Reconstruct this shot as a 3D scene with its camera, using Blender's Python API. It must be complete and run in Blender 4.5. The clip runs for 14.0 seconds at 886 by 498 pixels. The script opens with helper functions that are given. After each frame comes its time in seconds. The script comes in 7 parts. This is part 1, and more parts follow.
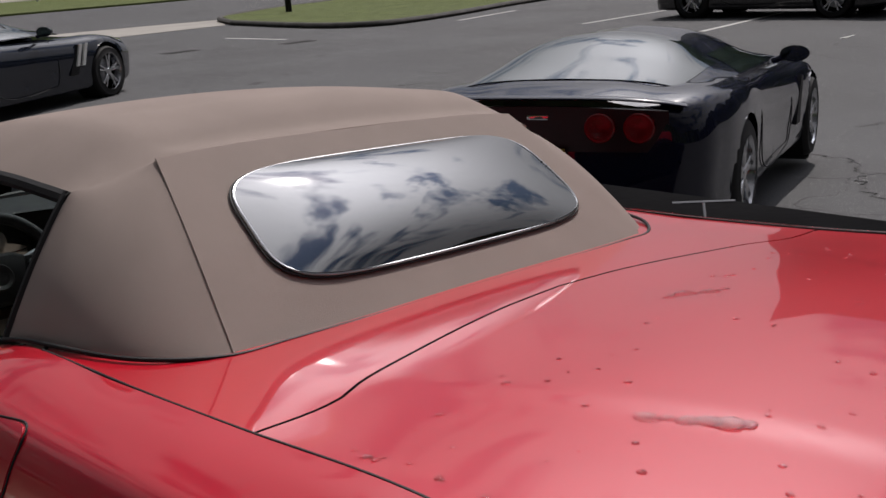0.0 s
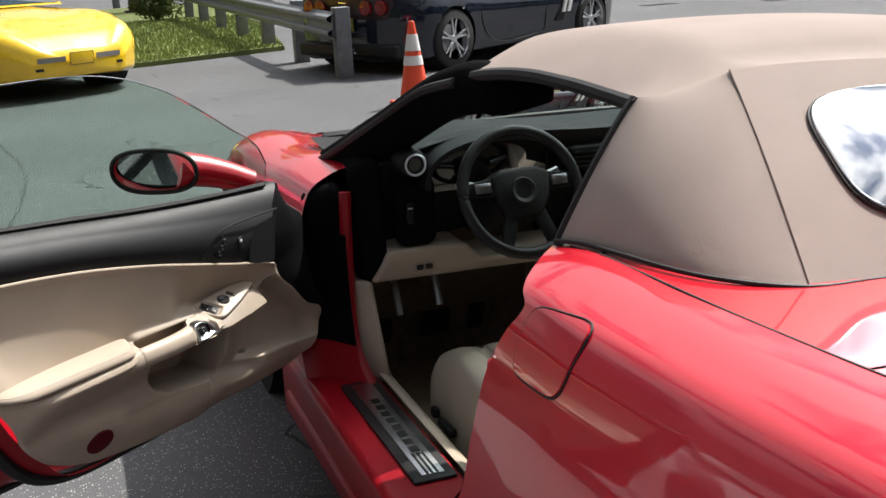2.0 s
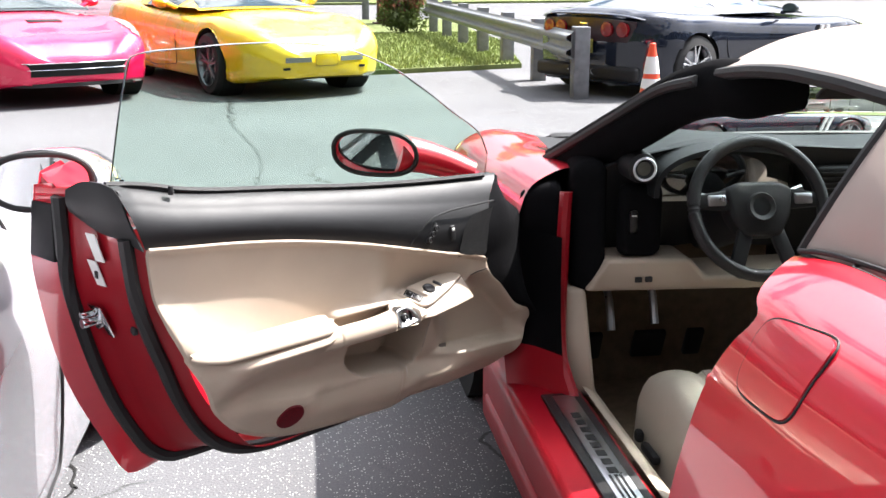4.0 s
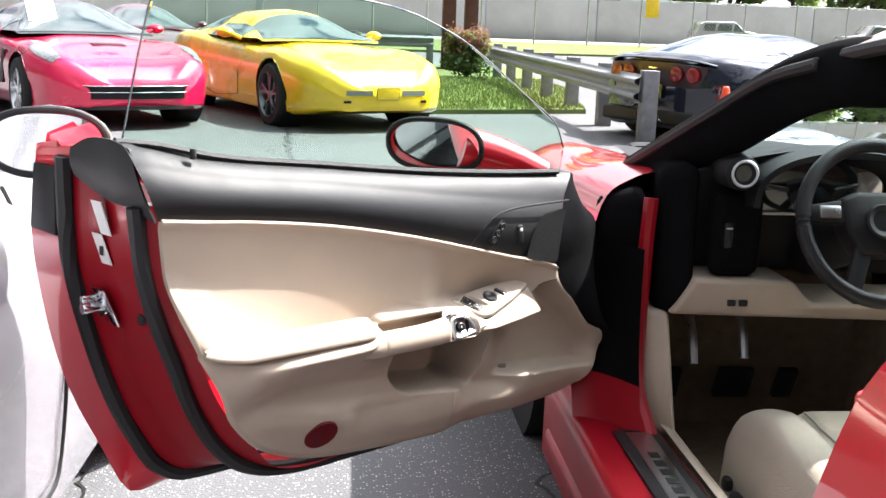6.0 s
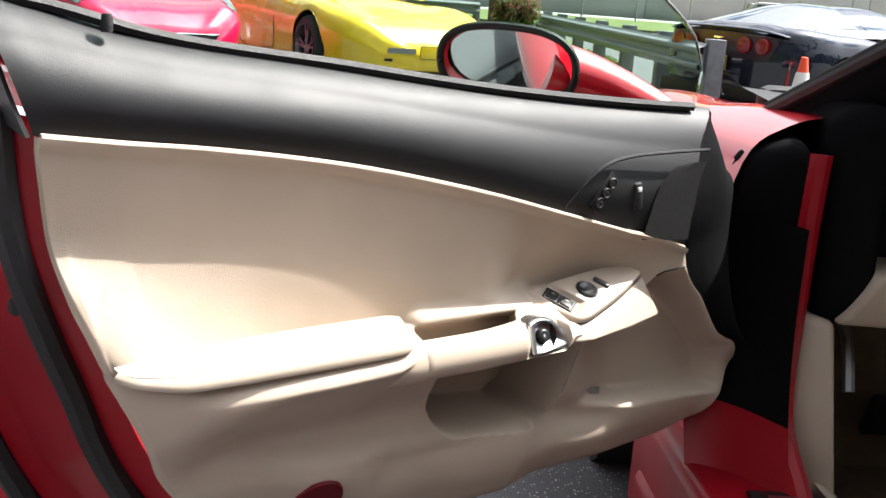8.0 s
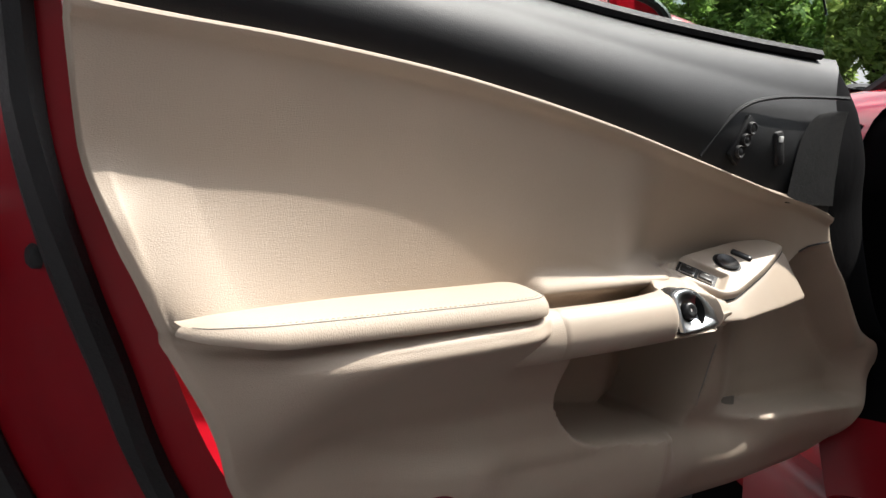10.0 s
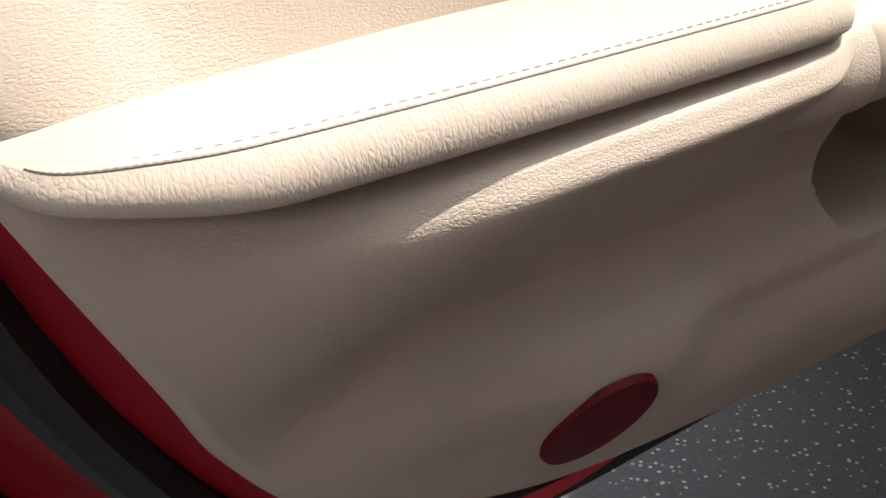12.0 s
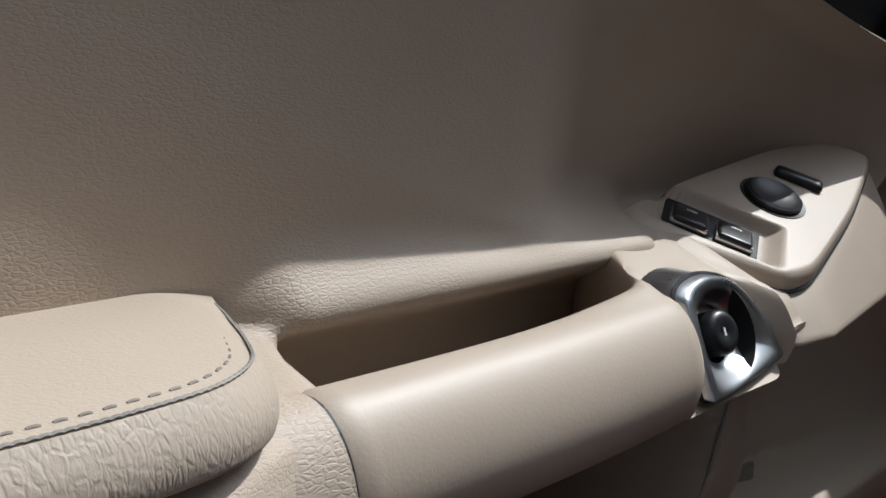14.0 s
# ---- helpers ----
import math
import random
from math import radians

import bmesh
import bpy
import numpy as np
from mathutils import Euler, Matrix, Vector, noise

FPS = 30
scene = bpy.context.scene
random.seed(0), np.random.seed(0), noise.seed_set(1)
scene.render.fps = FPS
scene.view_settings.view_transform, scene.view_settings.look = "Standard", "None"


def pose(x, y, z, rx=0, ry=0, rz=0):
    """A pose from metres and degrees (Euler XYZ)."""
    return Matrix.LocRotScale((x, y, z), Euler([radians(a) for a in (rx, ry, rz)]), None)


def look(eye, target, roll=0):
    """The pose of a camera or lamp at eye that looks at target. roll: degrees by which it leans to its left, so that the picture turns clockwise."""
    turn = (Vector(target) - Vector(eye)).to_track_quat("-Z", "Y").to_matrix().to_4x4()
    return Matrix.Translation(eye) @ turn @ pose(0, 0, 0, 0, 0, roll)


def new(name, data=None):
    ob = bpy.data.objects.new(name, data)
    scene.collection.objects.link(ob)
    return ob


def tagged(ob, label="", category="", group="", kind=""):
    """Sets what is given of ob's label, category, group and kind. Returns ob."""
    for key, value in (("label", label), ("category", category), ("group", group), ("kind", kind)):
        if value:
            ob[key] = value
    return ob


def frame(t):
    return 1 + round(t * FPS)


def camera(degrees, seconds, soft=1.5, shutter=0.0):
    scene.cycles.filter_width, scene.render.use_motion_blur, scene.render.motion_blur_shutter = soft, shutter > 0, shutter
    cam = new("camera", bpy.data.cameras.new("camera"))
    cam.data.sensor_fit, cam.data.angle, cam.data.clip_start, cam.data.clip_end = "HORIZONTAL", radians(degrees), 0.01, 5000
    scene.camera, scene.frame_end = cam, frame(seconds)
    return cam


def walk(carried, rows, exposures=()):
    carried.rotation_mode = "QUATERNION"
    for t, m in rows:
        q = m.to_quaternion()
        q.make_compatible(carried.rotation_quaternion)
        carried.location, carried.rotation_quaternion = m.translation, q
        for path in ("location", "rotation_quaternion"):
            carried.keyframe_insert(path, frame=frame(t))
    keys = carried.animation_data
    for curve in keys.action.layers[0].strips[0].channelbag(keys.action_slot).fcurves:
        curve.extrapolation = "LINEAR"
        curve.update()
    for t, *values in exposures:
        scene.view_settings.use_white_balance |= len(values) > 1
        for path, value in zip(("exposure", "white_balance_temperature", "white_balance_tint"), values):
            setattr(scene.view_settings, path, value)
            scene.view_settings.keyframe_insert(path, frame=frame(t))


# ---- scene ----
cam = camera(44.0, 14.0)
PATH = [
    (0, (-1.369, -1.22, 1.483), (-0.039, 0.18, 0.959), -3.6),
    (0.5, (-1.384, -1.165, 1.458), (-0.184, 0.347, 0.934), -3.1),
    (1, (-1.404, -1.109, 1.43), (-0.344, 0.498, 0.887), -2.9),
    (1.5, (-1.432, -1.065, 1.41), (-0.569, 0.646, 0.84), -3.5),
    (2, (-1.471, -1.029, 1.4), (-0.815, 0.779, 0.849), -2.8),
    (2.5, (-1.498, -0.998, 1.391), (-1.031, 0.877, 0.875), -1.7),
    (3, (-1.482, -0.953, 1.368), (-1.144, 0.95, 0.852), -0.5),
    (5.5, (-1.405, -0.814, 1.186), (-1.174, 1.126, 0.759), 1.0),
    (6, (-1.416, -0.629, 1.139), (-1.234, 1.32, 0.732), 2.1),
    (6.5, (-1.414, -0.438, 1.11), (-1.245, 1.5, 0.644), 1.7),
    (7, (-1.365, -0.24, 1.081), (-1.262, 1.685, 0.549), 5.2),
    (9.5, (-1.489, 0.23, 0.812), (-1.334, 2.207, 0.547), 2.5),
    (10, (-1.497, 0.264, 0.783), (-1.36, 2.245, 0.54), 1.6),
    (10.5, (-1.476, 0.347, 0.838), (-1.374, 2.304, 0.439), -1.0),
    (11.0, (-1.5098, 0.4744, 0.8119), (-1.3962, 2.408, 0.3138), -2.93),
    (11.5, (-1.5263, 0.6151, 0.7715), (-1.411, 2.4562, -0.0011), -5.26),
    (12.0, (-1.5101, 0.6954, 0.733), (-1.5101, 2.5083, -0.1116), -2.99),
    (12.3, (-1.511, 0.7375, 0.7239), (-1.4122, 2.5695, -0.0723), -2.4),
    (12.5, (-1.5021, 0.757, 0.7227), (-1.3357, 2.6064, -0.0205), -2.37),
    (13.0, (-1.4544, 0.7938, 0.7216), (-1.2438, 2.6878, 0.1145), -0.49),
    (13.5, (-1.4116, 0.8256, 0.7172), (-1.1912, 2.7571, 0.2473), -0.25),
    (14.0, (-1.3607, 0.8844, 0.7076), (-1.0186, 2.8208, 0.3423), 0.8),
]
EXPOSURE = [(0, -0.91, 6500, 16), (0.5, -0.80, 6500, 15), (1.0, -0.47, 6500, 14), (1.5, -0.17, 6500, 12), (2.0, 0.53, 6500, 10), (2.5, 1.36, 6450, 12), (3.0, 1.76, 6400, 13), (5.5, 1.94, 6350, 13), (7.0, 1.89, 6400, 10), (9.5, 0.97, 6500, 10),
            (10.5, 0.56, 6500, 9), (11.0, 0.26, 6500, 9), (11.5, 0.23, 6500, 10), (12.0, 0.90, 6500, 11), (12.3, 0.78, 6600, 13), (12.6, 0.62, 6550, 13), (13.0, 0.19, 6250, 10), (13.5, -0.11, 6000, 8), (14.0, -0.16, 5850, 8)]
walk(cam, [(t, look(eye, target, roll)) for t, eye, target, roll in PATH], EXPOSURE)

# ---- world, sun ----
SUN = Vector((0.54, 0.24, 0.807)).normalized()
world = bpy.data.worlds.new("sky")
scene.world = world
world.use_nodes = True
wn, wl = world.node_tree.nodes, world.node_tree.links
sky = wn.new("ShaderNodeTexSky")
sky.sky_type, sky.sun_disc = "NISHITA", False
sky.sun_elevation = math.asin(SUN.z)
sky.sun_rotation = math.atan2(SUN.x, SUN.y)
sky.air_density, sky.dust_density = 1.0, 0.4
# broken cloud over the blue sky
wco = wn.new("ShaderNodeTexCoord")
wmap = wn.new("ShaderNodeMapping")
wmap.inputs["Scale"].default_value = (1.0, 1.0, 2.2)
wnoise = wn.new("ShaderNodeTexNoise")
wnoise.inputs["Scale"].default_value, wnoise.inputs["Detail"].default_value = 4.2, 10.0
wnoise.inputs["Roughness"].default_value, wnoise.inputs["Distortion"].default_value = 0.60, 0.25
wramp = wn.new("ShaderNodeValToRGB")
wramp.color_ramp.elements[0].position, wramp.color_ramp.elements[1].position = 0.39, 0.50
cloud = wn.new("ShaderNodeMix")
cloud.data_type = "RGBA"
cloud.inputs[7].default_value = (15.0, 15.3, 15.8, 1)
wl.new(wco.outputs["Generated"], wmap.inputs["Vector"])
wl.new(wmap.outputs["Vector"], wnoise.inputs["Vector"])
wl.new(wnoise.outputs["Fac"], wramp.inputs["Fac"])
wl.new(wramp.outputs["Color"], cloud.inputs[0])
wl.new(sky.outputs["Color"], cloud.inputs[6])
# the haze and cloud are brighter towards the sun
toward = wn.new("ShaderNodeVectorMath")
toward.operation = "DOT_PRODUCT"
toward.inputs[1].default_value = SUN
wl.new(wco.outputs["Generated"], toward.inputs[0])
clip0 = wn.new("ShaderNodeMath")
clip0.operation = "MAXIMUM"
clip0.inputs[1].default_value = 0.0
wl.new(toward.outputs["Value"], clip0.inputs[0])
halo = wn.new("ShaderNodeMath")
halo.operation = "POWER"
halo.inputs[1].default_value = 14.0
wl.new(clip0.outputs[0], halo.inputs[0])
gain = wn.new("ShaderNodeMath")
gain.operation = "MULTIPLY_ADD"
gain.inputs[1].default_value = 13.0
wl.new(halo.outputs[0], gain.inputs[0])
broad = wn.new("ShaderNodeMath")
broad.operation = "MULTIPLY_ADD"
broad.inputs[1].default_value, broad.inputs[2].default_value = 1.25, 0.20
spread = wn.new("ShaderNodeMath")
spread.operation = "POWER"
spread.inputs[1].default_value = 0.5
wl.new(clip0.outputs[0], spread.inputs[0])
wl.new(spread.outputs[0], broad.inputs[0])
wl.new(broad.outputs[0], gain.inputs[2])
bright = wn.new("ShaderNodeVectorMath")
bright.operation = "SCALE"
wl.new(cloud.outputs[2], bright.inputs[0])
wl.new(gain.outputs[0], bright.inputs["Scale"])
wl.new(bright.outputs[0], wn["Background"].inputs["Color"])
wn["Background"].inputs["Strength"].default_value = 0.027
sun = new("sun", bpy.data.lights.new("sun", "SUN"))
sun.data.energy, sun.data.angle, sun.data.color = 5.0, radians(0.5), (1.0, 0.95, 0.87)
sun.matrix_world = look(SUN * 50, (0, 0, 0))

# ---- materials ----
def material(name, col, rough=0.5, metal=0.0, var=0.12, scale=6.0, bump=0.0, bscale=80.0, coat=0.0, spec=0.5,
             fine=0.0, trans=0.0, ior=1.45, island=0.0, roughvar=0.08, col2=None):
    """Principled surface with colour drift at two scales, roughness drift and fine relief."""
    m = bpy.data.materials.new(name)
    m.use_nodes = True
    n, l = m.node_tree.nodes, m.node_tree.links
    b = n["Principled BSDF"]
    co = n.new("ShaderNodeTexCoord")
    big = n.new("ShaderNodeTexNoise")
    big.inputs["Scale"].default_value, big.inputs["Detail"].default_value = scale, 6.0
    small = n.new("ShaderNodeTexNoise")
    small.inputs["Scale"].default_value, small.inputs["Detail"].default_value = bscale, 4.0
    for t in (big, small):
        l.new(co.outputs["Object"], t.inputs["Vector"])
    add = n.new("ShaderNodeMath")
    add.operation = "MULTIPLY_ADD"
    add.inputs[1].default_value = fine
    l.new(small.outputs["Fac"], add.inputs[0])
    l.new(big.outputs["Fac"], add.inputs[2])
    ramp = n.new("ShaderNodeMapRange")
    ramp.inputs[1].default_value, ramp.inputs[2].default_value = 0.3 + fine * 0.3, 0.7 + fine * 0.7
    l.new(add.outputs[0], ramp.inputs[0])
    mix = n.new("ShaderNodeMix")
    mix.data_type = "RGBA"
    dark = col2 or tuple(c * (1 - 2 * var) for c in col)
    mix.inputs[6].default_value, mix.inputs[7].default_value = (*dark, 1), (*col, 1)
    l.new(ramp.outputs[0], mix.inputs[0])
    out = mix.outputs[2]
    if island:
        info = n.new("ShaderNodeObjectInfo")
        hsv = n.new("ShaderNodeHueSaturation")
        mr = n.new("ShaderNodeMapRange")
        mr.inputs[3].default_value, mr.inputs[4].default_value = 1 - island, 1 + island
        l.new(info.outputs["Random"], mr.inputs[0])
        l.new(mr.outputs[0], hsv.inputs["Value"])
        l.new(out, hsv.inputs["Color"])
        out = hsv.outputs[0]
    l.new(out, b.inputs["Base Color"])
    rr = n.new("ShaderNodeMapRange")
    rr.inputs[3].default_value, rr.inputs[4].default_value = max(0.0, rough - roughvar), min(1.0, rough + roughvar)
    l.new(big.outputs["Fac"], rr.inputs[0])
    l.new(rr.outputs[0], b.inputs["Roughness"])
    b.inputs["Metallic"].default_value = metal
    b.inputs["Coat Weight"].default_value, b.inputs["Coat Roughness"].default_value = coat, 0.03
    b.inputs["Specular IOR Level"].default_value = spec
    b.inputs["Transmission Weight"].default_value, b.inputs["IOR"].default_value = trans, ior
    if bump:
        bp = n.new("ShaderNodeBump")
        bp.inputs["Strength"].default_value, bp.inputs["Distance"].default_value = 1.0, bump
        l.new(small.outputs["Fac"], bp.inputs["Height"])
        l.new(bp.outputs[0], b.inputs["Normal"])
    return m


def leather(name, col, depth=0.0006, scale=170.0, rough=0.5, wdir=(1, 1, 1), spec=0.35, soft=0.10, worn=None):
    """Grained hide: small cells with creases between them, softened in patches, and folds."""
    m = material(name, col, rough, var=0.05, scale=9.0, bscale=420.0, fine=0.25, spec=spec)
    n, l = m.node_tree.nodes, m.node_tree.links
    co = n["Texture Coordinate"]
    warp = n.new("ShaderNodeTexNoise")
    warp.inputs["Scale"].default_value, warp.inputs["Detail"].default_value = 55.0, 3.0
    l.new(co.outputs["Object"], warp.inputs["Vector"])
    off = n.new("ShaderNodeMixRGB")
    off.blend_type, off.inputs[0].default_value = "ADD", 0.003
    l.new(co.outputs["Object"], off.inputs[1])
    l.new(warp.outputs["Color"], off.inputs[2])
    mp = n.new("ShaderNodeMapping")
    mp.inputs["Scale"].default_value = wdir
    l.new(off.outputs[0], mp.inputs["Vector"])
    ridges = []
    for k, amount in ((0.55, 1.0), (1.25, 0.45)):
        fold = n.new("ShaderNodeTexNoise")
        fold.inputs["Scale"].default_value, fold.inputs["Detail"].default_value = scale * k, 1.5
        fold.inputs["Distortion"].default_value = 0.8
        l.new(mp.outputs[0], fold.inputs["Vector"])
        mid = n.new("ShaderNodeMath")
        mid.operation, mid.inputs[1].default_value = "SUBTRACT", 0.5
        l.new(fold.outputs["Fac"], mid.inputs[0])
        ab = n.new("ShaderNodeMath")
        ab.operation = "ABSOLUTE"
        l.new(mid.outputs[0], ab.inputs[0])
        mr = n.new("ShaderNodeMapRange")
        mr.inputs[2].default_value, mr.inputs[4].default_value = soft, amount
        l.new(ab.outputs[0], mr.inputs[0])
        ridges.append(mr.outputs[0])
    patch = n.new("ShaderNodeTexNoise")
    patch.inputs["Scale"].default_value = 22.0
    l.new(co.outputs["Object"], patch.inputs["Vector"])
    pr = n.new("ShaderNodeMapRange")
    pr.inputs[1].default_value, pr.inputs[2].default_value, pr.inputs[3].default_value = 0.35, 0.62, 0.55
    l.new(patch.outputs["Fac"], pr.inputs[0])
    share = pr.outputs[0]
    if worn:  # the grain is pressed flat along this stretch of the hide
        sep = n.new("ShaderNodeSeparateXYZ")
        l.new(co.outputs["Object"], sep.inputs[0])
        fade = n.new("ShaderNodeMapRange")
        fade.inputs[1].default_value, fade.inputs[2].default_value, fade.inputs[3].default_value, fade.inputs[4].default_value = *worn, 1.0, 0.18
        l.new(sep.outputs[0], fade.inputs[0])
        both_ = n.new("ShaderNodeMath")
        both_.operation = "MULTIPLY"
        l.new(share, both_.inputs[0])
        l.new(fade.outputs[0], both_.inputs[1])
        share = both_.outputs[0]
    both = n.new("ShaderNodeMath")
    both.operation = "ADD"
    l.new(ridges[0], both.inputs[0])
    l.new(ridges[1], both.inputs[1])
    cell = n.new("ShaderNodeTexVoronoi")
    cell.feature = "DISTANCE_TO_EDGE"
    cell.inputs["Scale"].default_value = scale * 0.82
    l.new(mp.outputs[0], cell.inputs["Vector"])
    cr = n.new("ShaderNodeMapRange")
    cr.interpolation_type = "SMOOTHSTEP"
    cr.inputs[2].default_value, cr.inputs[4].default_value = 0.25, 0.75
    l.new(cell.outputs["Distance"], cr.inputs[0])
    pebbles = n.new("ShaderNodeMath")
    pebbles.operation, pebbles.inputs[1].default_value = "MULTIPLY_ADD", 0.62
    l.new(both.outputs[0], pebbles.inputs[0])
    l.new(cr.outputs[0], pebbles.inputs[2])
    s = n.new("ShaderNodeMath")
    s.operation = "MULTIPLY"
    l.new(pebbles.outputs[0], s.inputs[0])
    l.new(share, s.inputs[1])
    bp = n.new("ShaderNodeBump")
    bp.inputs["Strength"].default_value, bp.inputs["Distance"].default_value = 1.0, depth
    l.new(s.outputs[0], bp.inputs["Height"])
    l.new(bp.outputs[0], n["Principled BSDF"].inputs["Normal"])
    return m


RED = material("red metallic paint", (0.68, 0.007, 0.025), 0.30, 0.0, var=0.06, scale=3, bscale=900, fine=0.1, coat=1.0, roughvar=0.04)
RED.node_tree.nodes["Principled BSDF"].inputs["Coat IOR"].default_value = 1.85
# body red darkened, with the shade of the door opening in its colour
REDM = material("shaded red jamb paint", (0.27, 0.003, 0.010), 0.40, var=0.08, scale=7, coat=0.1, spec=0.3)
BLACK = material("black rubber", (0.012, 0.012, 0.013), 0.6, var=0.2, scale=20, bump=0.0006, bscale=300)
TRIM = leather("black grained vinyl", (0.014, 0.0145, 0.016), 0.00006, 620, 0.52, spec=0.26)
TRIM.node_tree.nodes["Principled BSDF"].inputs["Coat Weight"].default_value = 0.05
TRIM.node_tree.nodes["Principled BSDF"].inputs["Coat Roughness"].default_value = 0.55
DARKP = material("dark plastic", (0.014, 0.014, 0.015), 0.5, var=0.15, scale=14, bump=0.0003, bscale=500, spec=0.28)
KEYBLACK = material("smooth black switch plastic", (0.012, 0.012, 0.013), 0.36, var=0.05, scale=20)
TAN = leather("tan grained vinyl", (0.425, 0.350, 0.278), 0.00013, 880, 0.50, (0.55, 1.0, 1.15), soft=0.28, worn=(0.33, 0.56))
PADTAN = leather("smooth tan leather", (0.455, 0.378, 0.300), 0.00004, 700, 0.48)
PADSIDE = leather("wrinkled tan leather", (0.445, 0.37, 0.296), 0.00011, 520, 0.50, (1.3, 0.9, 0.7), soft=0.18)
TANP = material("tan moulded plastic", (0.425, 0.350, 0.278), 0.50, var=0.05, scale=10, bump=0.00008, bscale=900)
THREAD = material("tan thread", (0.27, 0.235, 0.195), 0.7, var=0.15, scale=60)
THREADG = material("grey welt thread", (0.32, 0.295, 0.265), 0.7, var=0.15, scale=60)
CARPET = material("tan carpet", (0.30, 0.23, 0.16), 0.95, var=0.2, scale=30, bump=0.004, bscale=500, fine=0.4, spec=0.1)
CANVAS = material("tan canvas", (0.345, 0.284, 0.258), 0.9, var=0.07, scale=5, bump=0.0009, bscale=900, fine=0.25, spec=0.15)
CHROME = material("chrome", (0.78, 0.78, 0.80), 0.10, 1.0, var=0.05, scale=9, roughvar=0.04)
SATIN = material("satin silver", (0.55, 0.56, 0.58), 0.30, 1.0, var=0.08, scale=25)
GLASS = material("tinted glass", (0.64, 0.81, 0.73), 0.0, var=0.0, trans=1.0, ior=1.03, spec=0.9, roughvar=0.0)
DARKGLASS = material("dark glass", (0.012, 0.016, 0.018), 0.045, var=0.1, spec=1.0, coat=1.0, ior=1.8, roughvar=0.01)
MIRROR = material("mirror glass", (0.72, 0.75, 0.76), 0.015, 1.0, var=0.0, roughvar=0.0)
LENSRED = material("red lens", (0.22, 0.002, 0.006), 0.25, var=0.1, coat=0.25)
CLEAR = material("headlamp lens", (0.35, 0.36, 0.38), 0.1, 0.6, var=0.25, scale=30, coat=1.0)
TYRE = material("tyre rubber", (0.02, 0.02, 0.021), 0.75, var=0.2, scale=20, bump=0.001, bscale=150)
RIM = material("polished rim", (0.68, 0.69, 0.71), 0.2, 1.0, var=0.12, scale=12)
WHITE = material("white sticker", (0.75, 0.75, 0.73), 0.5, var=0.05)
MATTBLACK = material("matt black", (0.008, 0.008, 0.009), 0.95, var=0.25, scale=3, bump=0.004, bscale=12, spec=0.03)
WELL = material("wheel well", (0.01, 0.01, 0.01), 0.9, var=0.2)


# ---- building helpers ----
def thing(name, loc=(0, 0, 0), rz=0.0, label="", category="", group="", kind=""):
    ob = new(name)
    ob.empty_display_size = 0.1
    ob.matrix_world = pose(*loc, 0, 0, rz)
    return tagged(ob, label, category, group, kind)


def part(name, bm, mat, parent=None, label="", smooth=40.0, thick=0.0):
    """Link a bmesh as one mesh object under a thing or a part."""
    if thick:
        bmesh.ops.recalc_face_normals(bm, faces=bm.faces)
        bmesh.ops.solidify(bm, geom=bm.faces[:], thickness=thick)
    me = bpy.data.meshes.new(name)
    bm.to_mesh(me)
    bm.free()
    me.materials.append(mat)
    if smooth:
        me.shade_smooth()
        me.set_sharp_from_angle(angle=radians(smooth))
    ob = new(name, me)
    if parent:
        ob.parent = parent
    return tagged(ob, label)


def curve(xs, ys):
    """Smooth curve y(x) through the given points."""
    xs, ys = np.array(xs, float), np.array(ys, float)
    d = np.diff(ys) / np.diff(xs)
    t = np.concatenate(([d[0]], (d[:-1] + d[1:]) / 2, [d[-1]]))
    t[1:-1][d[:-1] * d[1:] <= 0] = 0

    def f(x):
        x = min(max(x, xs[0]), xs[-1])
        i = min(int(np.searchsorted(xs, x, "right")) - 1, len(xs) - 2)
        h = xs[i + 1] - xs[i]
        s = (x - xs[i]) / h
        return float((2 * s**3 - 3 * s**2 + 1) * ys[i] + (s**3 - 2 * s**2 + s) * h * t[i]
                     + (3 * s**2 - 2 * s**3) * ys[i + 1] + (s**3 - s**2) * h * t[i + 1])
    return f


def path3(pts):
    """Smooth path through points, on 0..1 by length."""
    pts = [Vector(p) for p in pts]
    s = [0.0]
    for a, b in zip(pts, pts[1:]):
        s.append(s[-1] + max((b - a).length, 1e-6))
    fs = [curve([v / s[-1] for v in s], [p[k] for p in pts]) for k in range(len(pts[0]))]
    return lambda t: Vector([f(t) for f in fs])


def grid(f, nu, nv, closed=False):
    """Sheet of quads through f(u, v), u and v on 0..1; closed: u goes round."""
    bm = bmesh.new()
    rows = [[bm.verts.new(f(i / nu, j / nv)) for j in range(nv + 1)] for i in range(nu if closed else nu + 1)]
    n = len(rows)
    for i in range(nu):
        for j in range(nv):
            bm.faces.new((rows[i][j], rows[(i + 1) % n][j], rows[(i + 1) % n][j + 1], rows[i][j + 1]))
    return bm


def smooth01(x):
    x = min(max(x, 0.0), 1.0)
    return x * x * (3 - 2 * x)


